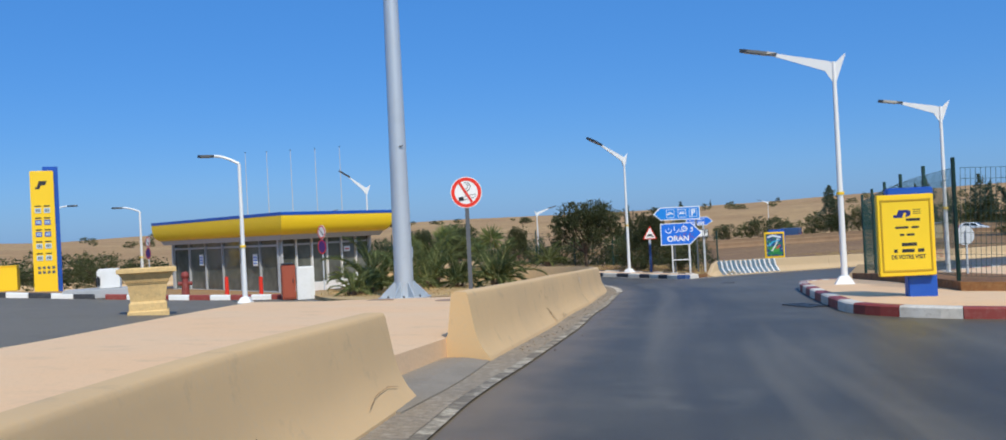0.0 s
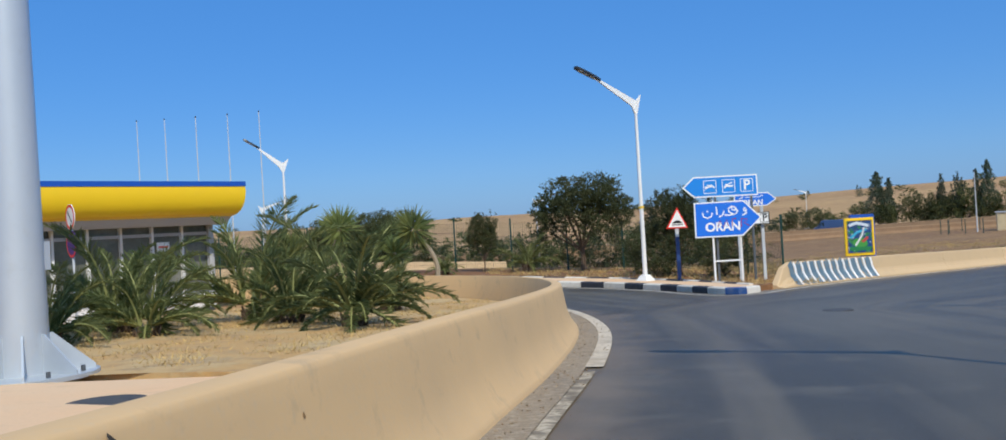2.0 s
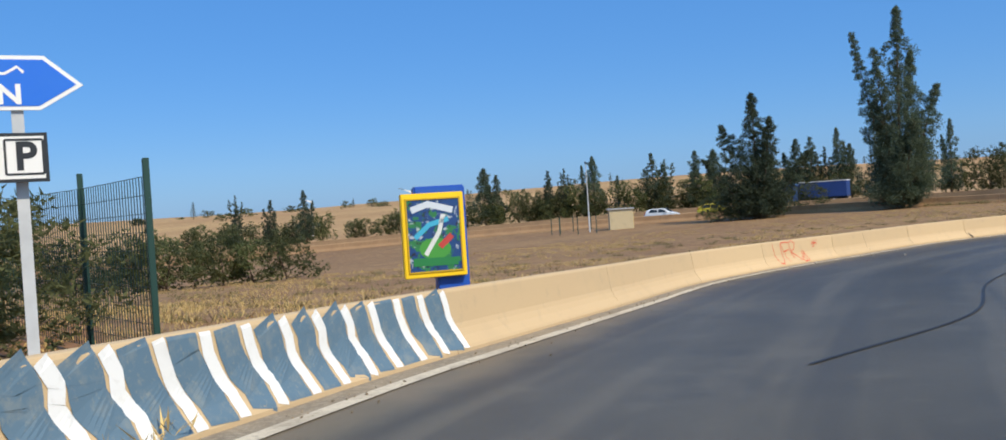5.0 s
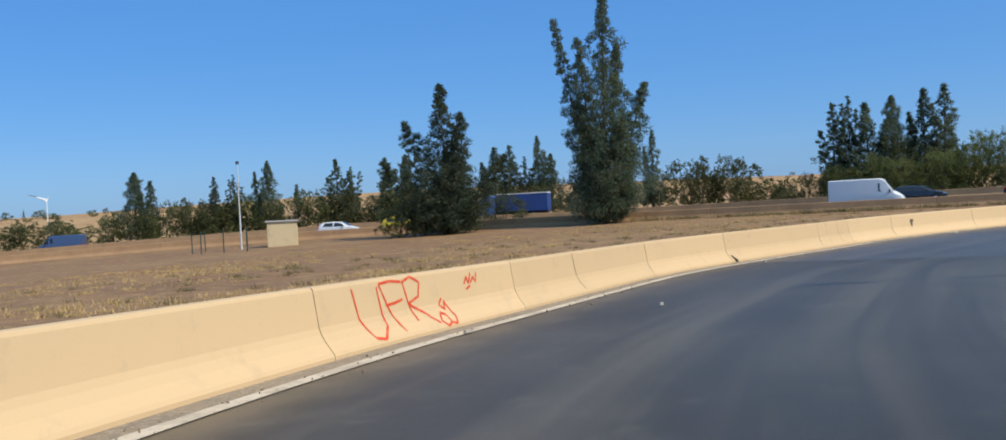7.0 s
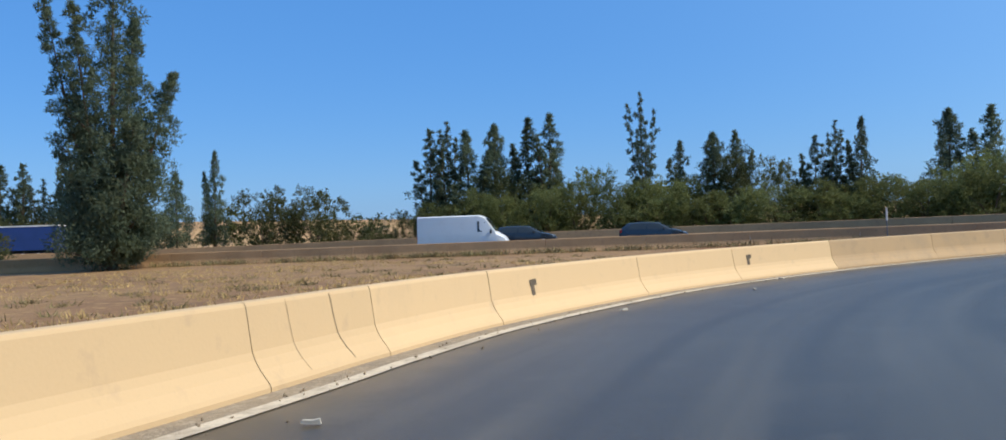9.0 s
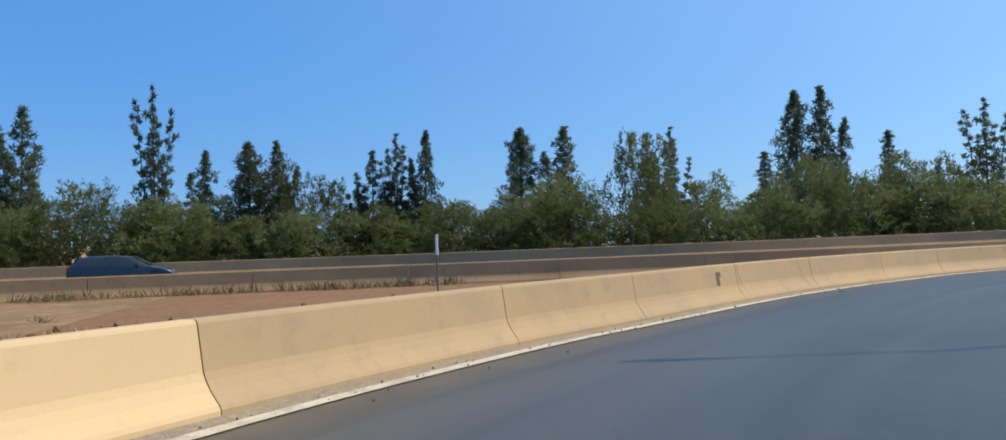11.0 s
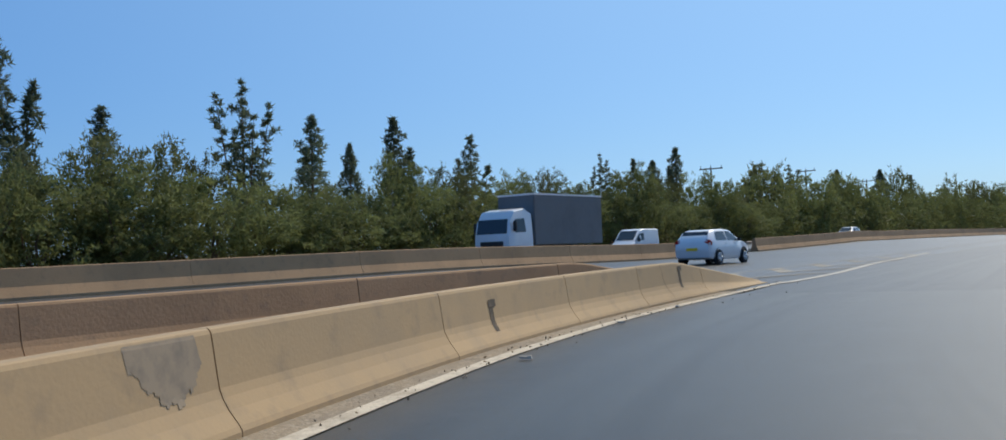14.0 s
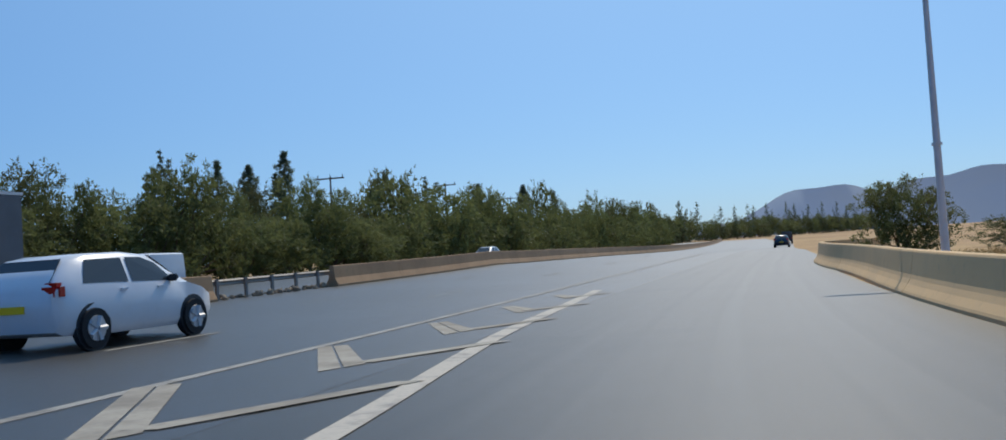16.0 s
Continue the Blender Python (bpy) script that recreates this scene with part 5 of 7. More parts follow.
for i, (x, y, h, w) in enumerate([(127.9, 135.8, 8.2, 1.5), (129.6, 132.5, 10.1, 1.5), (137.9, 112.6, 11.6, 2.2), (138.6, 110.9, 12.2, 2.2), (139.2, 108.8, 11.3, 2.6), (140.1, 106.5, 11.8, 2.0), (141.2, 103.6, 12.2, 2.4), (141.8, 101.6, 12.6, 2.6), (143.6, 92.6, 13.9, 1.75), (144.6, 89.2, 9.2, 1.7), (145.2, 86.1, 9.8, 2.1), (145.7, 83.9, 9.8, 1.7), (145.4, 76.9, 8.8, 1.6), (145.5, 75.1, 10, 1.6), (145.6, 73.1, 10.2, 1.6)]):
    plant("casuarina", SPIRES, i, x, y, h, w * 1.3, "grey-green casuarina rising above the bushes", "tree", "trees beyond the motorway")
for i, (x, y, top, w) in enumerate([(153.2, 65.7, 8.6, 2.3), (153.4, 62.2, 8.6, 2.5), (155.8, 54.8, 8.1, 1.7), (158.6, 52.4, 8.9, 2.1), (159.3, 44.0, 6.6, 1.5), (164.6, 39.6, 12.7, 2.7), (164.4, 37.0, 12.9, 2.7), (163.4, 31.4, 8.6, 1.5), (169.7, 19.3, 12.1, 2.8), (171.8, 12.7, 10.1, 2.6), (174.5, 7.5, 8.4, 1.7), (176.4, 1.7, 11.1, 2.9), (178.1, -8.4, 10.2, 2.6), (176.0, -24.0, 8.6, 1.7), (180.2, -33.6, 8.8, 1.4), (184.0, -41.0, 9.2, 2.0), (189.2, -51.4, 11.7, 2.9), (190.5, -70.0, 10.0, 2.4), (194.0, -84.0, 10.6, 2.8), (196.0, -101.0, 10.4, 2.6), (198.0, -118.0, 11.0, 2.8), (202.0, -136.0, 10.6, 2.6)]):
    plant("casuarina", SPIRES if w > 1.55 else THIN, i, x, y, up_to(x, y, top + 0.3), w * 1.25, "grey-green casuarina rising above the bushes", "tree", "trees beyond the motorway", 0, None, 10, 2.2 if w > 1.55 else 1.3)

belt = MOTORWAY_LINE[(MOTORWAY_LINE[:, 1] < 104) & (MOTORWAY_LINE[:, 1] > -285)]
for row, (away, gap) in enumerate(((31.6, 3.0), (35.2, 3.8))):
    line = offset(belt, -away)
    bs = np.r_[0, np.cumsum(np.linalg.norm(np.diff(line, axis=0), axis=1))]
    s0 = 1.7 * row
    k = 0
    while s0 < bs[-1]:
        x, y = np.interp(s0, bs, line[:, 0]) + rng.uniform(-0.7, 0.7), np.interp(s0, bs, line[:, 1]) + rng.uniform(-0.7, 0.7)
        full = float(np.interp(y, [-140, -40, 10, 60, 90, 104], [1.7, 1.25, 1.05, 1.2, 1.15, 0.95]))
        h = rng.uniform(3.3, 6.5) * full * (1.12 if row else 0.88) * (1 + 0.22 * math.sin(s0 / 5.3) * math.sin(s0 / 13.7 + row))
        w = rng.uniform(2.3, 4.2)
        if row and rng.uniform() < 0.3:
            plant("evergreen_bush", DARKS if y > -45 else FAR_DARKS, k, x, y, h * 1.05, w, "dark evergreen bush behind the motorway", "bush", "bushes beyond the motorway", 0, None, 5, 3)
        else:
            plant("acacia_bush", BUSHES if y > -45 else FAR_BUSHES, k, x, y, h, w, "olive green acacia bush behind the motorway", "bush", "bushes beyond the motorway", 0, None, 5, 3)
        k += 1
        s0 += gap * rng.uniform(0.8, 1.2) * (1.5 if y < -90 else 1)
far_belt = offset(MOTORWAY_LINE, -37.0)
far_belt = far_belt[(far_belt[:, 1] > 118) & (far_belt[:, 1] < 225)]
for i, (x, y) in enumerate(far_belt):
    plant("row_bush", FAR_DARKS if i % 3 else FAR_BUSHES, i, x + rng.uniform(-1.5, 1.5), y + rng.uniform(-1.5, 1.5), rng.uniform(3.0, 5.8), rng.uniform(2.4, 3.8), "dark green bush in the row beyond the motorway", "bush", "bushes beyond the motorway", 0, None, 5, 3)
bend, _ = curve_points([(241.53, -279.39), (245.99, -334.22), (246.02, -414.37), (239.69, -504.95), (227.75, -585.86)], 6.0)
for i, (x, y) in enumerate(bend):
    if i % 3 == 1:
        plant("casuarina", FAR_SPIRES, i, x + rng.uniform(-3, 3), y, rng.uniform(12, 17), rng.uniform(3, 4.5), "distant casuarina where the motorway bends", "tree", "trees beyond the motorway")
    plant("row_bush", FAR_DARKS if i % 2 else FAR_BUSHES, i, x + rng.uniform(-2, 2), y, rng.uniform(7, 10.5), rng.uniform(4.5, 6), "distant dark bush where the motorway bends", "bush", "bushes beyond the motorway", 0, None, 5, 3)
for i, (x, y, top, w) in enumerate([(84.9, 192.3, -1.7, 1.2), (92.5, 186.3, 2.5, 2.2), (94.1, 184.6, 2.8, 2.2), (95.7, 183.0, 2.0, 2.2), (97.3, 181.3, 2.1, 2.2), (99.3, 179.3, 1.9, 2.2), (101.5, 176.4, 1.8, 2.2), (110.1, 166.7, -0.3, 2.0), (111.4, 165.3, 1.8, 2.0), (122.1, 149.8, 0.8, 2.8), (123.3, 147.8, 0.2, 2.4), (131.4, 128.1, 4.2, 3.1), (133.5, 123.1, 4.2, 3.0), (134.5, 120.5, 0.1, 1.8), (135.7, 117.7, -0.1, 1.8), (136.9, 114.6, 1.4, 1.8), (138.3, 111.5, 1.2, 2.2), (139.6, 107.0, 1.6, 2.4), (140.8, 103.2, 1.8, 2.4)]):
    plant("round_bush", DARKS, i, x, y, up_to(x, y, top), w * 1.12, "rounded dark green bush on dry ground", "bush", "scattered bushes", 0, None, 5, 3)
for i, (x, y, h, w) in enumerate([(85.1, 211.3, 4.3, 2.4), (100, 128.5, 3.4, 2.4), (-8, 60, 2.6, 2.4), (-19, 58, 2.3, 2.4), (-23, 60, 2.1, 2.2), (-26, 62, 2.4, 2.6), (-33, 60, 2.2, 2.6)]):
    plant("round_bush", FAR_DARKS, i, x, y, h, w, "rounded dark green bush on dry ground", "bush", "scattered bushes", 0, None, 5, 3)

# trees of the corner and the fence
ROUND = kinds_of([bush_crown(5, 2.6, 26, 20, 0.15, True, 0.36) for _ in range(2)], OLIVE_LEAF)
corner_tree = plant("corner_tree", ROUND, 0, 12.2, 61.5, 4.4, 2.95, "dark leafy round tree leaning beside the mesh fence", "tree", "corner trees", 0.1, None, 5, 3)
plant("corner_tree", ROUND, 1, 15.4, 57.5, 3.6, 1.9, "dark leafy shrub tree behind the road signs", "tree", "corner trees", 0.1, None, 5, 3)
plant("corner_tree", ROUND, 1, 4.1, 61.8, 2.9, 2.0, "brownish leafy small tree beside the mesh fence", "tree", "corner trees", 0.1, None, 5, 3)
plant("corner_tree", ROUND, 0, 1.4, 63.2, 2.7, 1.8, "brownish leafy small tree beside the mesh fence", "tree", "corner trees", 0.1, None, 5, 3)
plant("corner_tree", ROUND, 0, 3.4, 53.9, 2.9, 1.5, "brownish shrub inside the island wall", "tree", "corner trees", 0.1, None, 5, 3)
plant("young_tree", ROUND, 1, 7.9, 61.7, 2.7, 0.95, "small young tree with a thin pale stem", "tree", "", 0.1, None, 5, 3)
plant("low_shrub", DARKS, 1, 16.6, 55.6, 2.3, 1.7, "green shrub behind the road signs", "bush", "corner shrubs", 0.1, None, 5, 3)
plant("low_shrub", DARKS, 2, 14.3, 56.9, 2.0, 1.6, "green shrub behind the road signs", "bush", "corner shrubs", 0.1, None, 5, 3)
# hedge and far slip road behind the fence
for i in range(42):
    plant("hedge_bush", FAR_DARKS if i % 4 else FAR_BUSHES, i, -40 + 1.75 * i, 96 + 0.13 * i + 1.2 * math.sin(i), 3.1 + 0.5 * math.sin(2.3 * i), 2.2, "dull green hedge bush by the far slip road", "bush", "hedge", 0, None, 5, 3)
far_line, far_s = curve_points([(-60, 82), (-25, 84), (0, 86.5), (10, 89), (16, 91.2)], 1.0)
barrier(far_line, far_s, list(np.arange(0, far_s[-1], 6)), CREAM, "pale cream barrier of the far slip road")


# palms


def palm_fronds(count, length, leaflets, up_low, up_high):
    base, way, size, wide = [], [], [], []
    bm = bmesh.new()
    for i in range(count):
        a = i * 2.39996 + rng.uniform(-0.45, 0.45)
        u = i / count
        start_up = radians(up_high + (up_low - up_high) * u + rng.uniform(-18, 18))
        n = length * rng.uniform(0.62, 1.18) * (0.75 + 0.25 * math.sin(math.pi * min(1, u + 0.2)))
        p = np.array([math.cos(a) * 0.1, math.sin(a) * 0.1, 0.1])
        up = start_up
        steps = 12
        last = p
        for k in range(steps):
            up -= radians(rng.uniform(5.0, 9.5)) * (0.2 + 1.3 * k / steps)
            d = np.array([math.cos(a) * math.cos(up), math.sin(a) * math.cos(up), math.sin(up)])
            p = last + d * n / steps
            tube(bm, 0.016 * (1 - k / steps) + 0.003, 0.016 * (1 - (k + 1) / steps) + 0.003, last, p, 4)
            if k >= 1:
                side = np.array([-math.sin(a), math.cos(a), 0])
                lift = np.cross(side, d)
                for q in np.linspace(0, 1, leaflets, endpoint=False):
                    c = last + (p - last) * q
                    f = (k + q) / steps
                    s = n * 0.19 * math.sin(math.pi * min(1, 0.12 + f * 0.9)) ** 0.6
                    for g in (-1, 1):
                        base.append(c)
                        way.append(side * g * 0.62 + d * 0.75 - lift * rng.uniform(-0.15, 0.4) + rng.normal(size=3) * 0.12)
                        size.append(s * rng.uniform(0.8, 1.1))
                        wide.append(0.01 + 0.005 * rng.uniform())
            last = p
    me = leaves("fronds", np.array(base), np.array(way), np.array(size), np.array(wide))
    ribs = bpy.data.meshes.new("ribs")
    bm.to_mesh(ribs)
    bm.free()
    return ribs, me


PALE_RIB = material("frond_ribs", (0.26, 0.27, 0.09), 0.7)
PALMS = []
for k in range(3):
    ribs, fr = palm_fronds(27, 1.08, 8, -4, 84)
    ribs.materials.append(PALE_RIB)
    fr.materials.append(PALM_LEAF)
    PALMS.append((ribs, fr))


def palm(i, x, y, size, stump, label, lift=0.12):
    top = thing("palm", label, "palm", on_land(x, y, lift, 70 * i), "palms")
    bm = bmesh.new()
    for k in range(int(16 + stump * 30)):
        a = k * 2.4
        z = stump * (k / (16 + stump * 30))
        tube(bm, 0.05, 0.02, (0.12 * math.cos(a), 0.12 * math.sin(a), z - 0.12), (0.24 * math.cos(a), 0.24 * math.sin(a), z + 0.12), 4)
    tube(bm, 0.22, 0.16, (0, 0, -0.2), (0, 0, stump), 9)
    part("stump", bm, BARK, top)
    for n, me in zip(("rib_frame", "crown"), PALMS[i % 3]):
        ob = new(n, me)
        ob.parent = top
        ob.matrix_basis = Matrix.Translation((0, 0, stump * 0.7)) @ Matrix.Diagonal((size, size, size, 1))
    return top


palm(0, 3.84, 36.8, 2.1, 0.22, "spreading feathery green palm in dry grass")
palm(2, 2.5, 38.9, 1.5, 0.12, "low feathery green palm in dry grass")
palm(1, 0.2, 37.0, 1.5, 0.12, "low feathery green palm in dry grass")
palm(1, 1.44, 40.6, 2.4, 0.25, "spreading feathery green palm in dry grass")
palm(2, -0.68, 38.5, 2.1, 0.18, "low bushy green palm near the mast")
palm(1, -1.0, 35.6, 1.3, 0.15, "low bushy green palm near the mast")
palm(0, 4.35, 41.6, 1.3, 0.2, "low feathery green palm inside the island wall")
palm(2, 1.9, 46.0, 1.9, 0.3, "low feathery green palm inside the island wall")
palm(2, -1.4, 34.2, 1.0, 0.1, "small dark palm tuft by the forecourt")
palm(1, 9.7, 61.2, 1.45, 0.35, "young palm on bare earth by the mesh fence")
palm(0, 6.1, 60.95, 1.0, 0.15, "young palm on bare earth by the mesh fence")
plant("round_bush", DARKS, 1, -14.5, 50.5, 2.0, 1.9, "low brownish green bush behind the station", "bush", "scattered bushes", 0, None, 5, 3)


def yucca(x, y, high, lean, label, size=1.0):
    top = thing("yucca", label, "yucca", on_land(x, y, 0.1, 0), "yuccas")
    bm = bmesh.new()
    last = Vector((0, 0, -0.1))
    for k in range(1, 8):
        u = k / 7
        p = Vector((lean * (u ** 2 - 0.6 * math.sin(math.pi * u)), 0.1 * lean * u, high * u))
        tube(bm, 0.09 - 0.03 * u, 0.09 - 0.03 * (u + 0.14), last, p, 7)
        last = p
    part("stem", bm, PALE_BARK, top)
    n = 190
    d = unit(rng.normal(size=(n, 3)) + np.array([0, 0, 0.35]))
    me = leaves("leaf_head", np.array(last) + d * 0.06, d, rng.uniform(0.6, 0.85, n) * size, rng.uniform(0.05, 0.075, n) * size)
    part_mesh("leaf_head", me, YUCCA_LEAF, top)
    return top


yucca(5.4, 48.7, 2.1, -0.5, "tall yucca with a bent pale stem and spiky head")
yucca(2.45, 50.0, 2.2, 0.2, "tall yucca with a spiky head")
yucca(4.4, 49.9, 1.4, -0.1, "yellowish spiky yucca in dry grass", 0.9)
yucca(1.0, 50.4, 1.6, 0.1, "yellowish spiky yucca in dry grass", 0.9)

# ---- fuel station ----
SOFFIT = material("grey_soffit", (0.42, 0.43, 0.44), 0.6, spots=((1.5, 0.5, 0.75, (0.3, 0.3, 0.3), 0.4),))
SHUTTER = material("grey_glazed_wall", (0.14, 0.15, 0.13), 0.1, spots=((0.35, 0.45, 0.62, (0.05, 0.055, 0.05), 0.8), (0.9, 0.5, 0.68, (0.24, 0.245, 0.21), 0.6), (5, 0.55, 0.75, (0.1, 0.1, 0.09), 0.4)))
c0, cr, cl = Vector((-4.76, 43.4, 0)), Vector((0.07, 48.8, 0)), Vector((-12.85, 54.5, 0))
cb = cr + cl - c0
zb = land(-3.5, 46) - 0.05
station = thing("station_kiosk", "low glazed station kiosk under a yellow and blue canopy", "building", None)


def ring_of(inset, z):
    mid = (c0 + cr + cl + cb) / 4
    out = []
    for p in (c0, cr, cb, cl):
        d = (p - mid).normalized()
        q = p - d * inset
        out.append(Vector((q.x, q.y, z)))
    return out


def band(bm, a, b):
    lo = [bm.verts.new(p) for p in a]
    hi = [bm.verts.new(p) for p in b]
    for i in range(4):
        bm.faces.new((lo[i], lo[(i + 1) % 4], hi[(i + 1) % 4], hi[i]))
    return bm


ztop = 2.42
bm = bmesh.new()
band(bm, ring_of(0.0, ztop - 0.14), ring_of(0.0, ztop))
bm.faces.new([bm.verts.new(p) for p in ring_of(0.0, ztop)])
part("roof_edge", bm, BLUE, station)
bm = bmesh.new()
last = ring_of(0.02, ztop - 0.14)
for inset, z in ((0.01, ztop - 0.3), (0.03, ztop - 0.45), (0.06, ztop - 0.58), (0.11, ztop - 0.7), (0.19, ztop - 0.81), (0.28, ztop - 0.89), (0.4, ztop - 0.96), (0.55, ztop - 1.0)):
    nxt = ring_of(inset, z)
    band(bm, nxt, last)
    last = nxt
bmesh.ops.remove_doubles(bm, verts=bm.verts[:], dist=0.001)
fascia = part("canopy_fascia", bm, YELLOW, station, "", True)
fascia.modifiers.new("edge", "EDGE_SPLIT").split_angle = radians(40)
bm = bmesh.new()
band(bm, ring_of(0.75, ztop - 1.22), ring_of(0.55, ztop - 1.0))
bm.faces.new([bm.verts.new(p) for p in ring_of(0.75, ztop - 1.22)][::-1])
part("soffit", bm, SOFFIT, station)
wall = ring_of(1.35, 0)
for i in range(4):
    a, b = wall[i], wall[(i + 1) % 4]
    d = b - a
    turn = math.degrees(math.atan2(d.y, d.x))
    m = pose(a.x, a.y, zb, 0, 0, turn)
    bm = bmesh.new()
    box(bm, d.length, 0.06, ztop - 1.2 - zb, d.length / 2, 0.1, 0, m)
    part("glazed_wall", bm, SHUTTER, station)
    bm = bmesh.new()
    box(bm, d.length, 0.22, 0.42 if i == 0 else 0.14, d.length / 2, 0.0, 0, m, 0.02)
    part("plinth", bm, WHITE if i == 0 else SOFFIT, station)
    bm = bmesh.new()
    box(bm, d.length, 0.1, 0.09, d.length / 2, 0.03, ztop - 1.5 - zb, m)
    part("transom", bm, SOFFIT, station)
    n = max(3, int(d.length / (0.95 if i == 0 else 1.7)))
    for k in range(n + 1):
        bm = bmesh.new()
        wide = 0.22 if k in (0, n) else 0.07
        box(bm, wide, 0.12, ztop - 1.2 - zb, d.length * k / n, 0.03, 0, m)
        part("mullion", bm, SOFFIT if k in (0, n) or i == 3 else WHITE, station)
    if i in (0, 3):
        for k, (u, z) in enumerate(((0.3, 1.35), (0.8, 1.3)) if i == 3 else ((0.72, 1.75),)):
            bm = bmesh.new()
            box(bm, 0.42, 0.02, 0.55 if i == 3 else 0.26, d.length * u, -0.04, z, m)
            notice = part("notice", bm, SIGN_WHITE, station)
            for r in range(3 if i == 3 else 1):
                bm = bmesh.new()
                box(bm, 0.32, 0.008, 0.05, d.length * u, -0.053, z + 0.1 + 0.14 * r, m)
                part("printed_bar", bm, SIGN_BLUE if i == 3 else SIGN_RED, notice)


def small_thing(name, label, category, x, y, boxes, mat, lift=0.0, turn=0.0, bevel=0.03, group=""):
    top = thing(name, label, category, on_land(x, y, lift, turn), group)
    for pname, sx, sy, sz, bx, by, bz, m in boxes:
        bm = bmesh.new()
        box(bm, sx, sy, sz, bx, by, bz, None, bevel)
        part(pname, bm, m or mat, top)
    return top


small_thing("pump_cabinet", "dark red cabinet beside a white block on the forecourt", "cabinet", -3.82, 36.15, [("body", 0.48, 0.5, 1.26, 0, 0, 0, BRICK_RED), ("lid", 0.5, 0.54, 0.05, 0, 0, 1.26, DARK), ("door", 0.4, 0.02, 1.1, 0, -0.255, 0.08, BRICK_RED), ("handle", 0.03, 0.04, 0.16, 0.14, -0.28, 0.6, DARK)], BRICK_RED, 0.02, 12)
small_thing("white_block", "white painted concrete block on the forecourt", "block", -3.2, 36.0, [("block", 0.62, 0.5, 1.2, 0, 0, 0, WHITE)], WHITE, 0.0, 10)
for k, (x, y) in enumerate(((-7.9, 38.4), (-6.4, 38.6), (-5.1, 38.5))):
    s = thing("hydrant" if k == 0 else "bollard", "red painted hydrant on the station kerb" if k == 0 else "short red bollard on the station kerb", "hydrant" if k == 0 else "bollard", on_land(x, y, 0.1, 0))
    bm = bmesh.new()
    tube(bm, 0.16 if k == 0 else 0.08, 0.11 if k == 0 else 0.07, (0, 0, 0), (0, 0, 0.75), 10)
    part("barrel", bm, SIGN_RED if k else RED, s)
    if k == 0:
        bm = bmesh.new()
        bmesh.ops.create_uvsphere(bm, u_segments=10, v_segments=6, radius=0.16, matrix=Matrix.Translation((0, 0, 0.8)))
        part("cap", bm, RED, s)
        bm = bmesh.new()
        tube(bm, 0.07, 0.07, (-0.26, 0, 0.5), (0.26, 0, 0.5), 8)
        part("outlet", bm, RED, s)
small_thing("ramp_block", "white washed concrete block on a sloping grey base", "block", -11.0, 38.3, [("base", 2.5, 1.3, 0.38, 0, 0, 0, SOFFIT), ("block", 0.8, 0.8, 0.75, 0.35, 0, 0.35, WHITE), ("slot", 0.14, 0.02, 0.4, 0.0, -0.41, 0.45, DARK)], WHITE, 0.0, 10, 0.05)
small_thing("yellow_box", "yellow steel bin box at the station edge", "box", -20.4, 53.5, [("body", 1.9, 1.0, 1.25, 0, 0, 0, YELLOW), ("lid", 1.94, 1.04, 0.07, 0, 0, 1.25, YELLOW)], YELLOW, 0.0, 12)

# planter
planter = thing("planter", "yellowish cast stone planter with a wide rim", "planter", on_land(-5.1, 21.1, -0.06, 12) @ Matrix.Scale(1.19, 4))
STONE = material("cast_stone", (0.72, 0.5, 0.22), 0.85, spots=((2, 0.45, 0.7, (0.5, 0.33, 0.15), 0.6), (12, 0.5, 0.75, (0.38, 0.26, 0.14), 0.5)), bump=0.3)


def square_loft(rows, mat, name, parent):
    bm = bmesh.new()
    last = None
    for half, z in rows:
        cur = [bm.verts.new((a * half, b * half, z)) for a, b in ((-1, -1), (1, -1), (1, 1), (-1, 1))]
        if last:
            for i in range(4):
                bm.faces.new((last[i], last[(i + 1) % 4], cur[(i + 1) % 4], cur[i]))
        last = cur
    bm.faces.new(last)
    return part(name, bm, mat, parent)


square_loft([(0.34, 0), (0.34, 0.12), (0.31, 0.14), (0.31, 0.26), (0.28, 0.3), (0.33, 0.62), (0.36, 0.63)], STONE, "pedestal", planter)
square_loft([(0.34, 0.6), (0.37, 0.68), (0.44, 0.78), (0.485, 0.8), (0.485, 0.865), (0.44, 0.865), (0.4, 0.8)], STONE, "bowl", planter)

# price pylon
PALE_BLUE = material("pale_blue_panel", (0.5, 0.62, 0.68), 0.4)
pylon = thing("price_pylon", "tall yellow price pylon with a blue back panel", "pylon", on_land(-18.2, 54.0, -0.1, 16) @ Matrix.Diagonal((1.19, 1.3, 1.2, 1)))
bm = bmesh.new()
box(bm, 0.95, 0.22, 5.35, 0, 0, 0, None, 0.03)
front = part("front_panel", bm, YELLOW, pylon)
bm = bmesh.new()
box(bm, 0.62, 0.22, 5.55, 0.34, 0.24, 0, None, 0.02)
part("back_panel", bm, BLUE, pylon)
for r in range(5):
    for k in (-0.2, 0.16):
        bm = bmesh.new()
        box(bm, 0.25, 0.02, 0.22, k, -0.115, 3.5 - 0.52 * r)
        win = part("price_window", bm, BLUE if r in (1, 2) else PALE_BLUE, front)
        for q in (-0.06, 0.0, 0.06):
            bm = bmesh.new()
            box(bm, 0.04, 0.006, 0.13, k + q, -0.127, 3.545 - 0.52 * r)
            part("digit_bar", bm, PALE_BLUE if r in (1, 2) else POST_GREY, win)
        bm = bmesh.new()
        box(bm, 0.24, 0.012, 0.05, k, -0.118, 3.5 - 0.52 * r + 0.28)
        part("caption_bar", bm, DARK, front)
bm = bmesh.new()
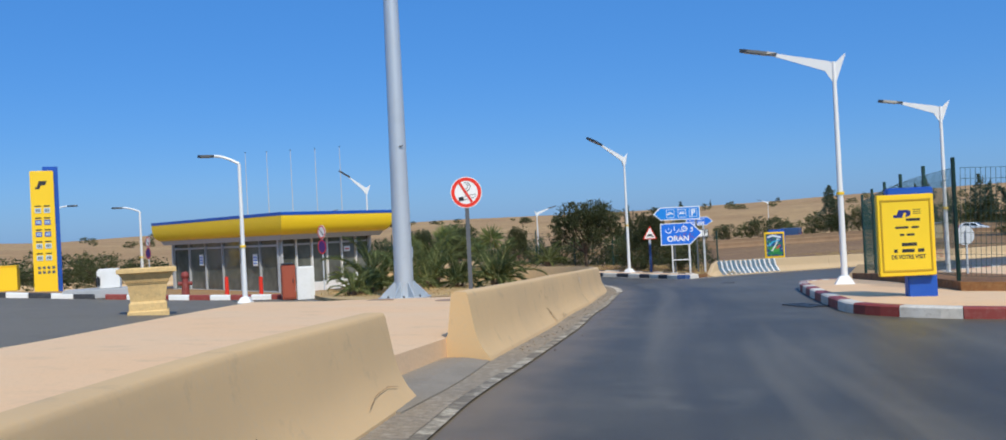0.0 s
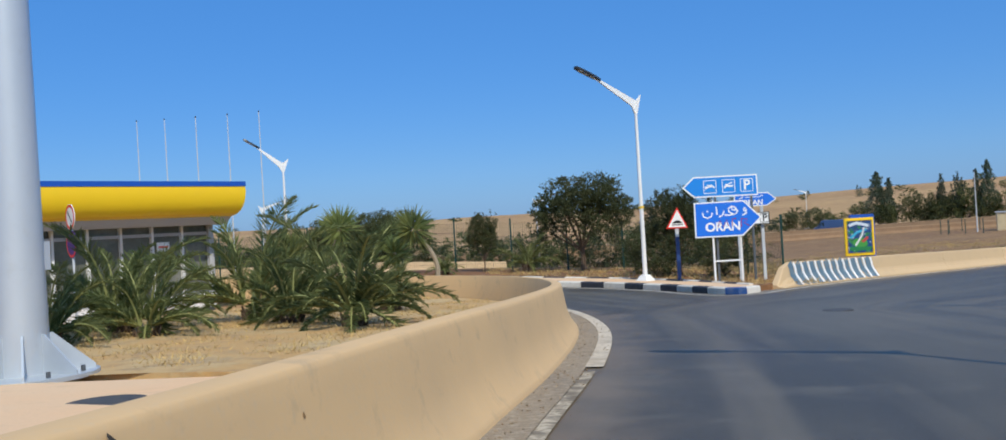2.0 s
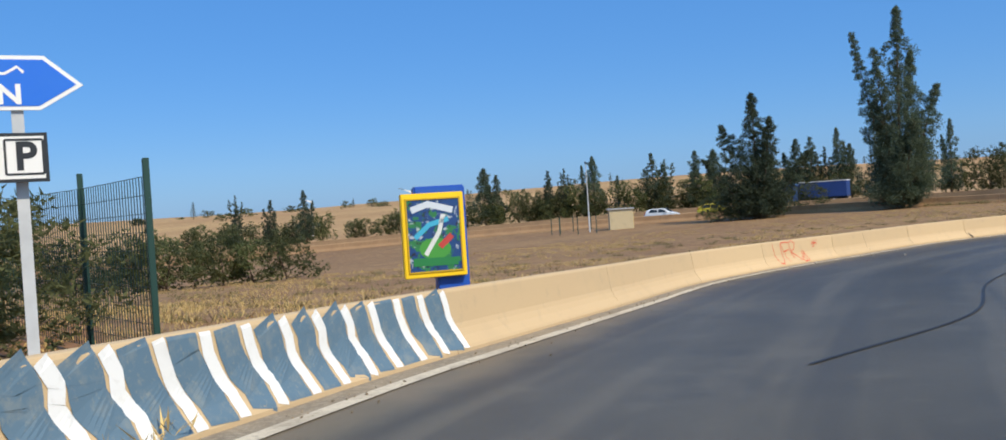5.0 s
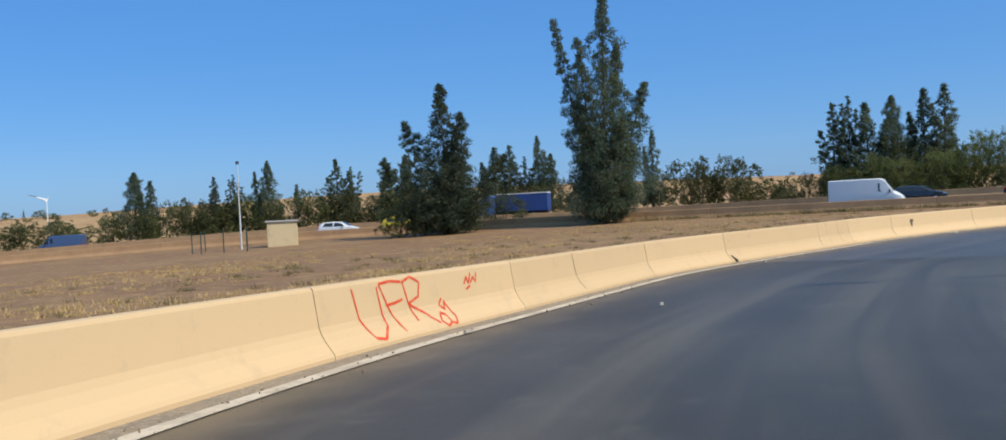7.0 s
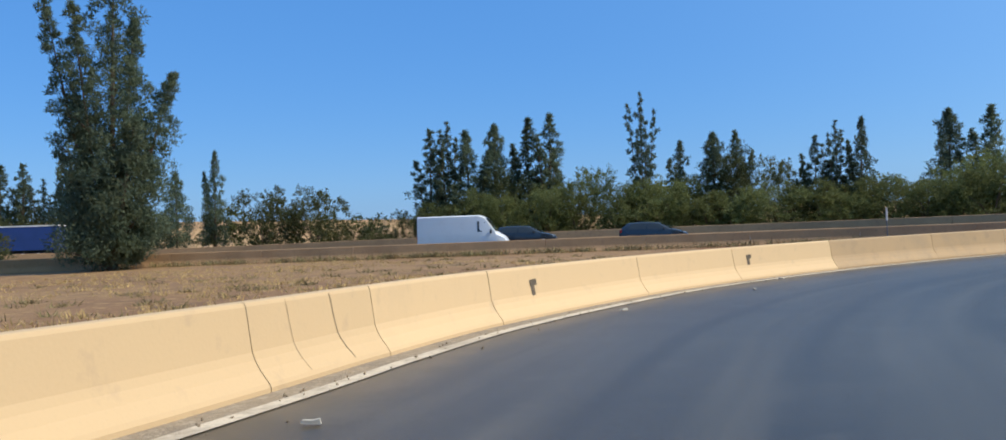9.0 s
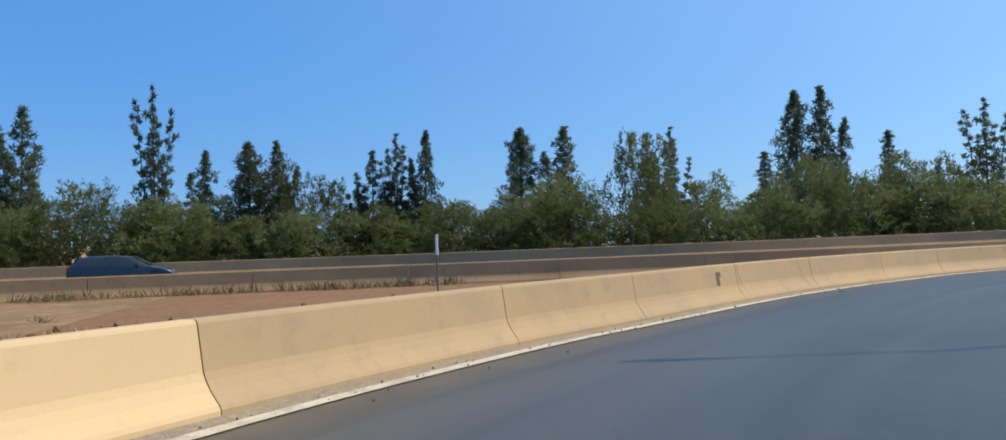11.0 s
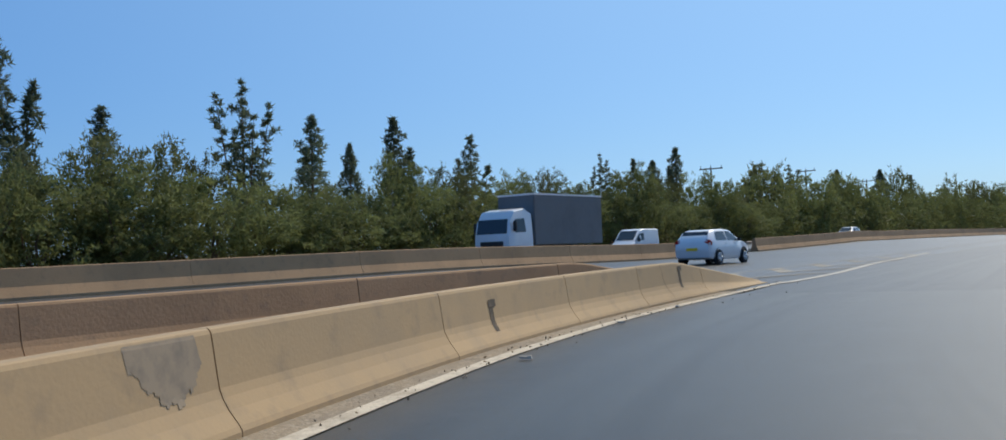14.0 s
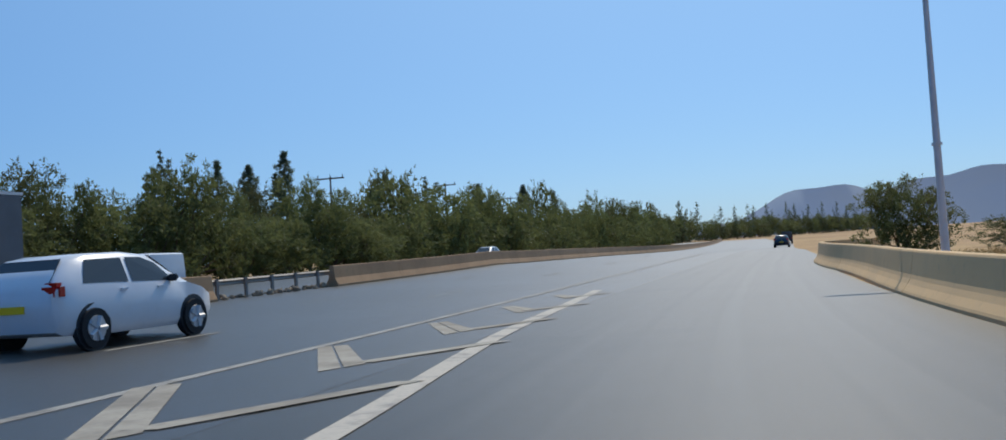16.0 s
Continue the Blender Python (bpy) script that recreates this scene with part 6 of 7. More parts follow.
plate(bm, [(-0.28, 4.55), (-0.1, 4.55), (-0.05, 4.7), (0.14, 4.72), (0.2, 4.9), (-0.12, 4.9), (-0.2, 4.65), (-0.28, 4.62)], 0.005, pose(0, -0.118, 0))
part("emblem", bm, DARK, front)
bm = bmesh.new()
for k in range(4):
    ribbon(bm, [(-0.3 + 0.19 * k, 1.1), (-0.18 + 0.19 * k, 1.1)], 0.12, -0.115)
    ribbon(bm, [(-0.3 + 0.19 * k, 0.9), (-0.18 + 0.19 * k, 0.9)], 0.12, -0.115)
part("pictograms", bm, POST_GREY, front)

# round signs on thin posts by the kiosk
for x, y, label in ((-3.04, 43.0, "round prohibition sign above a purple disc on a thin post"), (-13.72, 57.2, "round prohibition sign above a purple disc on a thin post")):
    s = thing("round_sign_post", label, "road sign", on_land(x, y, 0.0, -52), "round signs")
    bm = bmesh.new()
    tube(bm, 0.03, 0.03, (0, 0.03, 0), (0, 0.03, 2.75), 8)
    part("post", bm, STEEL, s)
    bm = bmesh.new()
    plate(bm, disc_points(0.3, 28, 0, 2.62), 0.015)
    d = part("upper_disc", bm, SIGN_WHITE, s)
    bm = bmesh.new()
    ring(bm, 0.23, 0.29, -0.004, 0, 2.62, 28)
    part("ring", bm, SIGN_RED, d)
    bm = bmesh.new()
    ribbon(bm, [(-0.14, 2.76), (0.14, 2.48)], 0.04, -0.01)
    part("bar", bm, DARK, d)
    bm = bmesh.new()
    plate(bm, disc_points(0.32, 28, 0, 1.98), 0.015)
    d = part("lower_disc", bm, material("purple_blue", (0.07, 0.02, 0.16), 0.5), s)
    bm = bmesh.new()
    ring(bm, 0.26, 0.31, -0.004, 0, 1.98, 28)
    part("ring", bm, SIGN_RED, d)

# flag poles behind the island
for x, y in ((-3.8, 77.7), (-5.75, 78.4), (-7.7, 78.9), (-9.6, 79.3), (-11.3, 79.6)):
    tip = 8.2 - land(x, y)
    s = thing("flag_pole", "slim bare grey flag pole", "flag pole", on_land(x, y, 0, 0), "flag poles")
    bm = bmesh.new()
    tube(bm, 0.05, 0.022, (0, 0, 0), (0, 0, tip), 8)
    part("pole", bm, STEEL, s)
    bm = bmesh.new()
    bmesh.ops.create_uvsphere(bm, u_segments=8, v_segments=6, radius=0.05, matrix=Matrix.Translation((0, 0, tip)))
    part("finial", bm, DARK, s)

# ---- mesh fences ----
bm = bmesh.new()
for k in range(25):
    box(bm, 0.009, 0.009, 2.0, -1.2 + 0.1 * k, 0, 0.05)
for k in range(11):
    box(bm, 2.42, 0.006, 0.007, 0, 0.006, 0.05 + 0.2 * k)
PANEL = bpy.data.meshes.new("mesh_panel")
bm.to_mesh(PANEL)
bm.free()
PANEL.materials.append(GREEN)
bm = bmesh.new()
box(bm, 0.07, 0.07, 2.5, 0, 0, -0.25, None, 0.008)
POST = bpy.data.meshes.new("fence_post")
bm.to_mesh(POST)
bm.free()
POST.materials.append(GREEN)


def fence(points, label, lift, tall=1.0):
    line, s = curve_points(points, 0.25)
    top = thing("mesh_fence", label, "fence")
    n = int(s[-1] / 2.5)
    at = np.c_[np.interp(np.arange(n + 1) * 2.5, s, line[:, 0]), np.interp(np.arange(n + 1) * 2.5, s, line[:, 1])]
    for i, (x, y) in enumerate(at):
        ob = new("fence_post", POST)
        ob.parent = top
        ob.matrix_basis = pose(x, y, land(x, y) + lift) @ Matrix.Diagonal((1, 1, tall, 1))
        if i < n:
            a, b = Vector((*at[i], land(*at[i]) + lift)), Vector((*at[i + 1], land(*at[i + 1]) + lift))
            ob = new("mesh_panel", PANEL)
            ob.parent = top
            ob.matrix_basis = Matrix.Translation((a + b) / 2) @ (b - a).to_track_quat("X", "Z").to_matrix().to_4x4() @ Matrix.Diagonal(((b - a).length / 2.5, 1, tall, 1))
    return top


fence([(12.2, 20.1), (13.6, 24.9), (15.2, 29.6), (16.2, 32.4)], "tall dark green mesh fence on the paved corner", 0.42, 1.18)
fence([(12.2, 20.1), (16.5, 18.2), (22, 16.2)], "tall dark green mesh fence on the paved corner", 0.42, 1.18)
fence([(18.4, 54.3), (17.4, 58.8), (16.0, 61.9), (13.1, 62.5), (9.0, 62.5), (5.5, 62.6), (2.7, 64.2), (-3, 67), (-9, 70)], "dark green mesh fence behind the corner verge", 0.2, 1.0)
strip("bed", curve_points([(12.0, 19.7), (13.3, 24.9), (14.9, 29.7), (16.0, 32.9)], 0.4)[0], curve_points([(15.0, 18.4), (16.6, 23.4), (18.2, 28.2), (19.3, 31.4)], 0.4)[0][:len(curve_points([(12.0, 19.7), (13.3, 24.9), (14.9, 29.7), (16.0, 32.9)], 0.4)[0])], EARTH, 0.38, 3, "raised earth bed behind the fence", "ground", "structure", 0.4)

# sign behind the corner fence
s = thing("road_sign", "grey back of a round road sign on a thin post", "road sign", on_land(17.4, 28.2, 0.0, 0))
bm = bmesh.new()
plate(bm, disc_points(0.3, 28, 0, 1.55), 0.015)
part("disc", bm, STEEL, s)
bm = bmesh.new()
tube(bm, 0.03, 0.03, (0, -0.04, 0), (0, -0.04, 1.7), 8)
part("post", bm, STEEL, s)

# ---- marks on the barrier ----
FACE_B = [p[1] for p in JERSEY[1:8]]
FACE_A = [p[0] for p in JERSEY[1:8]]


def on_face(line, s, at, up, out=0.004, tall=1.0):
    x, y = np.interp(at, s, line[:, 0]), np.interp(at, s, line[:, 1])
    x2, y2 = np.interp(at + 0.3, s, line[:, 0]), np.interp(at + 0.3, s, line[:, 1])
    d = np.array([x2 - x, y2 - y])
    d /= np.linalg.norm(d) + 1e-9
    left = np.array([-d[1], d[0]])
    a = np.interp(up, FACE_B, FACE_A) - out
    return Vector((x + left[0] * a, y + left[1] * a, land(x, y) + up * tall))


def face_ribbon(name, line, s, points, wide, mat, parent=None, out=0.005, wides=None):
    """A painted or cracked band along a line of (distance, height) on the front of a barrier."""
    p = np.array(points, float)
    q = []
    for i in range(len(p) - 1):
        for u in np.linspace(0, 1, 6, endpoint=False):
            q.append(p[i] + (p[i + 1] - p[i]) * u)
    q = np.array(q + [p[-1]])
    t = np.gradient(q, axis=0)
    t /= np.linalg.norm(t, axis=1)[:, None] + 1e-9
    n = np.c_[-t[:, 1], t[:, 0]] * wide / 2
    bm = bmesh.new()
    a = [bm.verts.new(on_face(line, s, *v, out)) for v in q + n]
    b = [bm.verts.new(on_face(line, s, *v, out)) for v in q - n]
    for i in range(len(q) - 1):
        bm.faces.new((a[i], a[i + 1], b[i + 1], b[i]))
    return part(name, bm, mat, parent)


RED_SPRAY = material("red_spray_paint", (0.62, 0.07, 0.02), 0.6, spots=((9, 0.5, 0.75, (0.7, 0.4, 0.22), 0.5),))
graffiti = thing("graffiti", "thin red sprayed letters UFR on the cream barrier", "graffiti")
for pts in ([(26.63, 0.72), (26.7, 0.36), (26.86, 0.12), (27.05, 0.09), (27.27, 0.22), (27.22, 0.7)],
            [(27.28, 0.73), (27.42, 0.45), (27.62, 0.12)], [(27.28, 0.73), (27.55, 0.75), (27.84, 0.72)], [(27.38, 0.46), (27.6, 0.47), (27.82, 0.5)],
            [(27.88, 0.72), (27.95, 0.45), (28.06, 0.2)], [(27.86, 0.71), (28.1, 0.77), (28.32, 0.68), (28.24, 0.5), (27.95, 0.43), (28.3, 0.28), (28.56, 0.12)],
            [(28.7, 0.24), (28.62, 0.14), (28.72, 0.06), (28.86, 0.1), (28.82, 0.2), (28.7, 0.24)],
            [(28.86, 0.42), (28.76, 0.34), (28.88, 0.27), (28.92, 0.38), (29.06, 0.16), (28.98, 0.07), (28.88, 0.09)],
            [(29.62, 0.56), (29.72, 0.66), (29.76, 0.56), (29.86, 0.7)], [(29.82, 0.56), (29.92, 0.64), (30.0, 0.56), (30.05, 0.7)], [(29.66, 0.48), (29.8, 0.52)]):
    face_ribbon("sprayed_stroke", ramp_line, ramp_s, pts, 0.035, RED_SPRAY, graffiti)
STRIPE = material("faded_blue_paint", (0.10, 0.17, 0.23), 0.7, spots=((4, 0.5, 0.75, (0.3, 0.3, 0.25), 0.5), (20, 0.55, 0.8, (0.4, 0.36, 0.25), 0.4)))
bands = thing("painted_stripes", "wavy faded blue stripes on the end of the cream barrier", "painted stripes")
for k in range(12):
    a = -0.2 + 0.575 * k
    w = 0.35 + 0.04 * math.sin(3 * k)
    top_b = min(0.785, (0.12 + 0.88 * min(1, (a + 1.3) / 0.75)) * 0.785)
    face_ribbon("stripe", ramp_line, ramp_s, [(a + 0.12, 0.06), (a + 0.14 + 0.03 * math.sin(2 * k), 0.25), (a + 0.02, 0.45), (a + 0.05 * math.cos(k), 0.6), (a - 0.05, top_b)], w, STRIPE, bands)
    face_ribbon("white_stripe", ramp_line, ramp_s, [(a + 0.40, 0.06), (a + 0.42 + 0.03 * math.sin(2 * k), 0.25), (a + 0.30, 0.45), (a + 0.29 + 0.05 * math.cos(k), 0.6), (a + 0.24, 0.78)], 0.15, WHITE, bands, 0.007)
PATCH = material("dark_bare_patch", (0.09, 0.07, 0.05), 0.9, spots=((12, 0.45, 0.7, (0.2, 0.15, 0.1), 0.6),))
CRACK = material("dark_crack", (0.05, 0.04, 0.03), 0.95)
wear = thing("barrier_damage", "dark chipped patches and cracks on the cream barrier", "damage", None, "", "stuff")
for a, b, c, d, w in ((56.33, 0.54, 56.45, 0.34, 0.13), (66.13, 0.55, 66.23, 0.36, 0.13), (83.93, 0.6, 84.03, 0.38, 0.17), (112.05, 0.56, 112.15, 0.2, 0.13), (121.02, 0.66, 121.12, 0.26, 0.13)):
    face_ribbon("chipped_patch", ramp_line, ramp_s, [(a, b), ((a + c) / 2 - 0.05, (b + d) / 2), (c - 0.1, d)], w, PATCH, wear)
    face_ribbon("chipped_patch", ramp_line, ramp_s, [(a - 0.08, b), (a + 0.16, b + 0.01)], 0.1, PATCH, wear, 0.009)
GREY_STAIN = material("grey_cement_stain", (0.3, 0.235, 0.165), 0.9, spots=((6, 0.45, 0.7, (0.18, 0.15, 0.12), 0.7),))
for k in range(32):
    a = 105.0 + 0.025 * k
    low = 0.32 + 0.3 * (abs(k - 17) / 17) ** 1.6 + 0.025 * math.sin(0.9 * k) + 0.012 * math.sin(2.7 * k)
    face_ribbon("cement_stain", ramp_line, ramp_s, [(a, 0.775), (a + 0.03, 0.6), (a + 0.05, low)], 0.035, GREY_STAIN, wear, 0.004 + 0.0001 * k)
for a, lean, w in ((34.1, 0.15, 0.012), (49.55, 0.1, 0.005), (50.45, 0.15, 0.009), (88.72, 0.35, 0.012), (85.05, 0.3, 0.01), (119.9, 0.3, 0.012)):
    face_ribbon("crack", ramp_line, ramp_s, [(a, 0.78), (a + lean * 0.2, 0.5), (a + lean * 0.45, 0.34), (a + lean, 0.1)], w, CRACK, wear, 0.006)
for a in (0.0, 0.1, 0.05):
    face_ribbon("crack", ramp_line, ramp_s, [(43.0 + a, 0.2 - a), (43.1 + a, 0.04)], 0.09, CRACK, wear, 0.008 + a * 0.04)
for k in range(5):
    a = entry_s[-1] - rng.uniform(2.6, 3.6)
    face_ribbon("rust_streak", entry_line, entry_s, [(a, 0.3), (a + rng.uniform(-0.1, 0.1), 0.18), (a + rng.uniform(-0.1, 0.1), 0.08)], 0.011, material("brown_rust", (0.16, 0.08, 0.035), 0.9), wear, 0.006)

# ---- road marks at the merge ----


def mark(name, corners, mat, label, lift=0.02):
    bm = bmesh.new()
    p = np.array(corners, float)
    n = 6
    vs = []
    for i in range(n + 1):
        for j in range(2):
            a = p[0] + (p[3] - p[0]) * i / n
            b = p[1] + (p[2] - p[1]) * i / n
            q = a if j == 0 else b
            vs.append(bm.verts.new((q[0], q[1], land(q[0], q[1]) + lift)))
    for i in range(n):
        bm.faces.new((vs[2 * i], vs[2 * i + 1], vs[2 * i + 3], vs[2 * i + 2]))
    bmesh.ops.recalc_face_normals(bm, faces=bm.faces[:])
    if bm.faces[:][0].normal.z < 0:
        bmesh.ops.reverse_faces(bm, faces=bm.faces[:])
    ob = part(name, bm, mat)
    return tagged(ob, label, "road marking", "", "structure")


CHEVRON_WHITE = material("chevron_paint", (0.34, 0.31, 0.25), 0.8, spots=((0.5, 0.46, 0.62, (0.2, 0.17, 0.13), 0.8), (1.2, 0.46, 0.66, (0.17, 0.15, 0.12), 0.8), (14, 0.5, 0.72, (0.2, 0.19, 0.17), 0.6)))
for k in range(6):
    apex = np.array([119.39, 26.5]) + k * np.array([1.050, -3.942])
    short = max(0.3, 1 - 0.12 * k)
    near_l, near_r = apex + np.array([0.039, 0.343]), apex - np.array([0.057, 0.364])
    far_l, far_r = apex + np.array([2.657, -2.418]) * short, apex + np.array([2.336, -2.889]) * short
    for lo, hi in ((0.0, 0.47), (0.53, 1.0)):
        mark("chevron", [near_l + (near_r - near_l) * lo, near_l + (near_r - near_l) * hi, far_l + (far_r - far_l) * hi, far_l + (far_r - far_l) * lo], CHEVRON_WHITE, "worn white chevron arm on the gore")
    leg = apex + np.array([0.076, -0.416])
    end = apex + np.array([-0.629, -3.546]) * short
    mark("chevron", [leg + np.array([0.156, 0.070]), leg - np.array([0.156, 0.070]), end - np.array([0.137, 0.059]), end + np.array([0.137, 0.059])], CHEVRON_WHITE, "worn white chevron leg on the gore", 0.022)
corner_edge, _ = curve_points([(1.3, 59.9), (4.2, 57.9), (7.55, 55.65), (10.35, 53.6), (11.6, 52.1), (12.45, 50.1), (12.95, 47.2), (13.5, 45.75), (14.6, 46.2), (15.9, 47.8), (17.4, 49.4)], 0.4)
painted("edge_line", corner_edge, 0.1, LINE_WHITE, 0.013, "worn white line round the kerb corner")

# manholes and tar seams
IRON = material("worn_iron", (0.06, 0.054, 0.045), 0.6, spots=((7, 0.45, 0.7, (0.1, 0.09, 0.07), 0.6),))
RUST_LID = material("dusty_iron", (0.3, 0.19, 0.12), 0.9, spots=((6, 0.45, 0.7, (0.42, 0.3, 0.2), 0.7),))
for x, y, r, lift in ((13.25, 38.0, 0.29, 0.012), (2.2, 28.2, 0.36, 0.075), (-0.34, 22.1, 0.3, 0.235), (1.1, 20.5, 0.28, 0.265)):
    bm = bmesh.new()
    tube(bm, r, r, (0, 0, -0.03), (0, 0, 0.004), 28)
    s = part("manhole_cover", bm, RUST_LID if lift > 0.1 else IRON)
    s.matrix_world = on_land(x, y, lift)
    tagged(s, "round dark iron manhole cover set flush", "manhole cover", "manholes")
TAR = material("tar_seam", (0.02, 0.02, 0.021), 0.6)
for pts in ([(24, 50.5), (29, 52.5), (34, 56), (39.5, 59)], [(53.1, 71.1), (53.12, 67.8), (53.2, 64.4), (53.4, 62.5)]):
    painted("tar_seam", curve_points(pts, 0.5)[0], 0.025, TAR, 0.013, "thin dark tar seam in the asphalt")

# ---- guard rail at the median gap ----
RAIL = material("dull_rail_steel", (0.26, 0.245, 0.22), 0.55, 0.3, spots=((3, 0.45, 0.7, (0.3, 0.2, 0.12), 0.5),))
rail = thing("guard_rail", "dented steel guard rail across the median gap", "guard rail")
piece = cut(median_line, median_s, gap_a - 0.4, gap_b + 0.4, 0.8)
swept("rail_beam", offset(piece, 0.0), [(0, 0.5), (0.05, 0.54), (0.0, 0.6), (0.05, 0.66), (0.0, 0.72), (-0.02, 0.72), (0.03, 0.66), (-0.02, 0.6), (0.03, 0.54), (-0.02, 0.5)], RAIL, rail)
for q in np.linspace(gap_a + 0.8, gap_b - 0.8, 5):
    x, y = np.interp(q, median_s, median_line[:, 0]), np.interp(q, median_s, median_line[:, 1])
    bm = bmesh.new()
    box(bm, 0.1, 0.1, 0.75)
    o = part("rail_post", bm, RAIL, rail)
    o.matrix_basis = on_land(x - 0.1, y, -0.02)
RUBBLE = material("rubble", (0.24, 0.185, 0.125), 0.95, island=0.4)
bm = bmesh.new()
for k in range(60):
    q = rng.uniform(gap_a + 0.3, gap_b - 0.3)
    x, y = np.interp(q, median_s, median_line[:, 0]) + rng.uniform(-0.4, 0.3), np.interp(q, median_s, median_line[:, 1])
    r = rng.uniform(0.06, 0.2)
    bmesh.ops.create_icosphere(bm, subdivisions=1, radius=r, matrix=pose(x, y, land(x, y) + r * 0.4, *rng.uniform(0, 360, 3)) @ Matrix.Diagonal((1, rng.uniform(0.6, 1), rng.uniform(0.4, 0.9), 1)))
tagged(part("rubble", bm, RUBBLE), "broken stones and earth in the median gap", "rubble", "", "stuff")

# ---- litter and grit ----
bm = bmesh.new()
for k in range(1300):
    which = rng.uniform()
    if which < 0.55:
        q = rng.uniform(2, ramp_s[-1])
        d = 0.2 + abs(rng.normal()) * (0.22 if k % 5 else 0.5)
        L, S = ramp_line, ramp_s
    else:
        q = rng.uniform(1, 40)
        d = 0.02 + abs(rng.normal()) * 0.22
        L, S = island_line, island_s
    x, y = np.interp(q, S, L[:, 0]), np.interp(q, S, L[:, 1])
    x2, y2 = np.interp(q + 0.3, S, L[:, 0]), np.interp(q + 0.3, S, L[:, 1])
    t = unit(np.array([x2 - x, y2 - y]))
    x, y = x + t[1] * d, y - t[0] * d
    r = rng.uniform(0.005, 0.019)
    bmesh.ops.create_icosphere(bm, subdivisions=1, radius=r, matrix=pose(x, y, land(x, y) + 0.012 + r * 0.3, *rng.uniform(0, 360, 3)) @ Matrix.Diagonal((1.4, rng.uniform(0.6, 1), 0.5, 1)))
tagged(part("grit", bm, RUBBLE), "loose grit and stones along the barrier foot", "grit", "", "stuff")
for k, (q, d) in enumerate(((28.2, 0.55), (31.5, 2.2), (42.8, 0.9), (47.5, 1.2), (57.2, 1.0), (62.2, 1.7), (66.0, 0.7), (88.0, 1.1), (99.0, 1.5), (104.0, 1.0), (110.6, 0.8), (115.2, 0.6), (118.6, 0.5))):
    x, y = np.interp(q, ramp_s, ramp_line[:, 0]), np.interp(q, ramp_s, ramp_line[:, 1])
    x2, y2 = np.interp(q + 0.3, ramp_s, ramp_line[:, 0]), np.interp(q + 0.3, ramp_s, ramp_line[:, 1])
    t = unit(np.array([x2 - x, y2 - y]))
    bm = bmesh.new()
    plate(bm, [(-0.07, 0), (0.03, 0.005), (0.08, 0.015), (0.06, 0.035), (-0.01, 0.03), (-0.06, 0.04)], 0.05)
    o = part("litter", bm, LINE_WHITE)
    o.matrix_world = on_land(x + t[1] * d, y - t[0] * d, 0.014, 40 * k)
    tagged(o, "crumpled scrap of pale litter on the asphalt", "litter", "litter")

# ---- dry grass ----


def grass(name, spots, tall, label, mat=STRAW, blades=14, spread=0.16, splay=0.8):
    base = np.repeat(spots, blades, axis=0)
    base = base + np.c_[rng.normal(size=(len(base), 2)) * spread, np.zeros(len(base))]
    way = np.c_[rng.normal(size=(len(base), 2)) * splay, np.ones(len(base))]
    n = len(base)
    me = leaves(name, base, way, rng.uniform(0.5, 1.2, n) * tall, rng.uniform(0.012, 0.03, n) * (tall / 0.3) ** 0.5)
    return tagged(part_mesh(name, me, mat), label, "grass", "", "stuff")


SCRUB = material("dry_scrub", (0.2, 0.15, 0.07), 0.95, spots=((0.7, 0.4, 0.65, (0.16, 0.15, 0.06), 0.8),), island=0.4)


def scatter(line, s, a, b, near, far, count, side=1):
    q = rng.uniform(a, b, count)
    d = near + (far - near) * rng.uniform(0, 1, count) ** 1.5
    x, y = np.interp(q, s, line[:, 0]), np.interp(q, s, line[:, 1])
    x2, y2 = np.interp(q + 0.4, s, line[:, 0]), np.interp(q + 0.4, s, line[:, 1])
    t = unit(np.c_[x2 - x, y2 - y])
    x, y = x - t[:, 1] * d * side, y + t[:, 0] * d * side
    return x, y


x, y = scatter(ramp_line, ramp_s, 4, 75, 0.9, 45, 9000)
keep = (beside_motorway(x, y) < -1.2) & (y > x * 0.0 + 50)
x, y = x[keep], y[keep]
patchy = np.array([noise.noise(Vector((a * 0.12, b * 0.12, 0))) for a, b in zip(x, y)])
sel = patchy > -0.12
grass("dry_grass", np.c_[x, y, land_array(x, y) - 0.03][sel], 0.23, "sparse tufts of dry straw grass in the field")
x, y = scatter(ramp_line, ramp_s, 70, 90, 0.8, 9, 600)
keep = beside_motorway(x, y) < -0.8
grass("dry_grass", np.c_[x, y, land_array(x, y) - 0.05][keep], 0.3, "dry grass tufts between the barriers")
x, y = scatter(ramp_line, ramp_s, 62, 96, 1.0, 7.0, 560)
keep = beside_motorway(x, y) < -0.8
grass("weeds", np.c_[x, y, land_array(x, y) - 0.03][keep], 0.4, "golden and olive weeds on the red earth behind the cream barrier", STRAW, 16, 0.2, 0.8)
x, y = scatter(ramp_line, ramp_s, 62, 108, 1.0, 11.0, 1500)
keep = beside_motorway(x, y) < -0.6
bm = bmesh.new()
for a, b in zip(x[keep], y[keep]):
    r = 0.02 + 0.09 * rng.uniform() ** 2.5
    bmesh.ops.create_icosphere(bm, subdivisions=1, radius=r, matrix=pose(a, b, land(a, b) + 0.03 + 0.2 * r, *rng.uniform(0, 360, 3)) @ Matrix.Diagonal((1.5, rng.uniform(0.7, 1.2), 0.7, 1)))
tagged(part("clods", bm, EARTH), "loose clods of red earth between the barriers", "earth", "", "stuff")
x, y = rng.uniform(-2.5, 7.2, 2600), rng.uniform(31.4, 49.5, 2600)
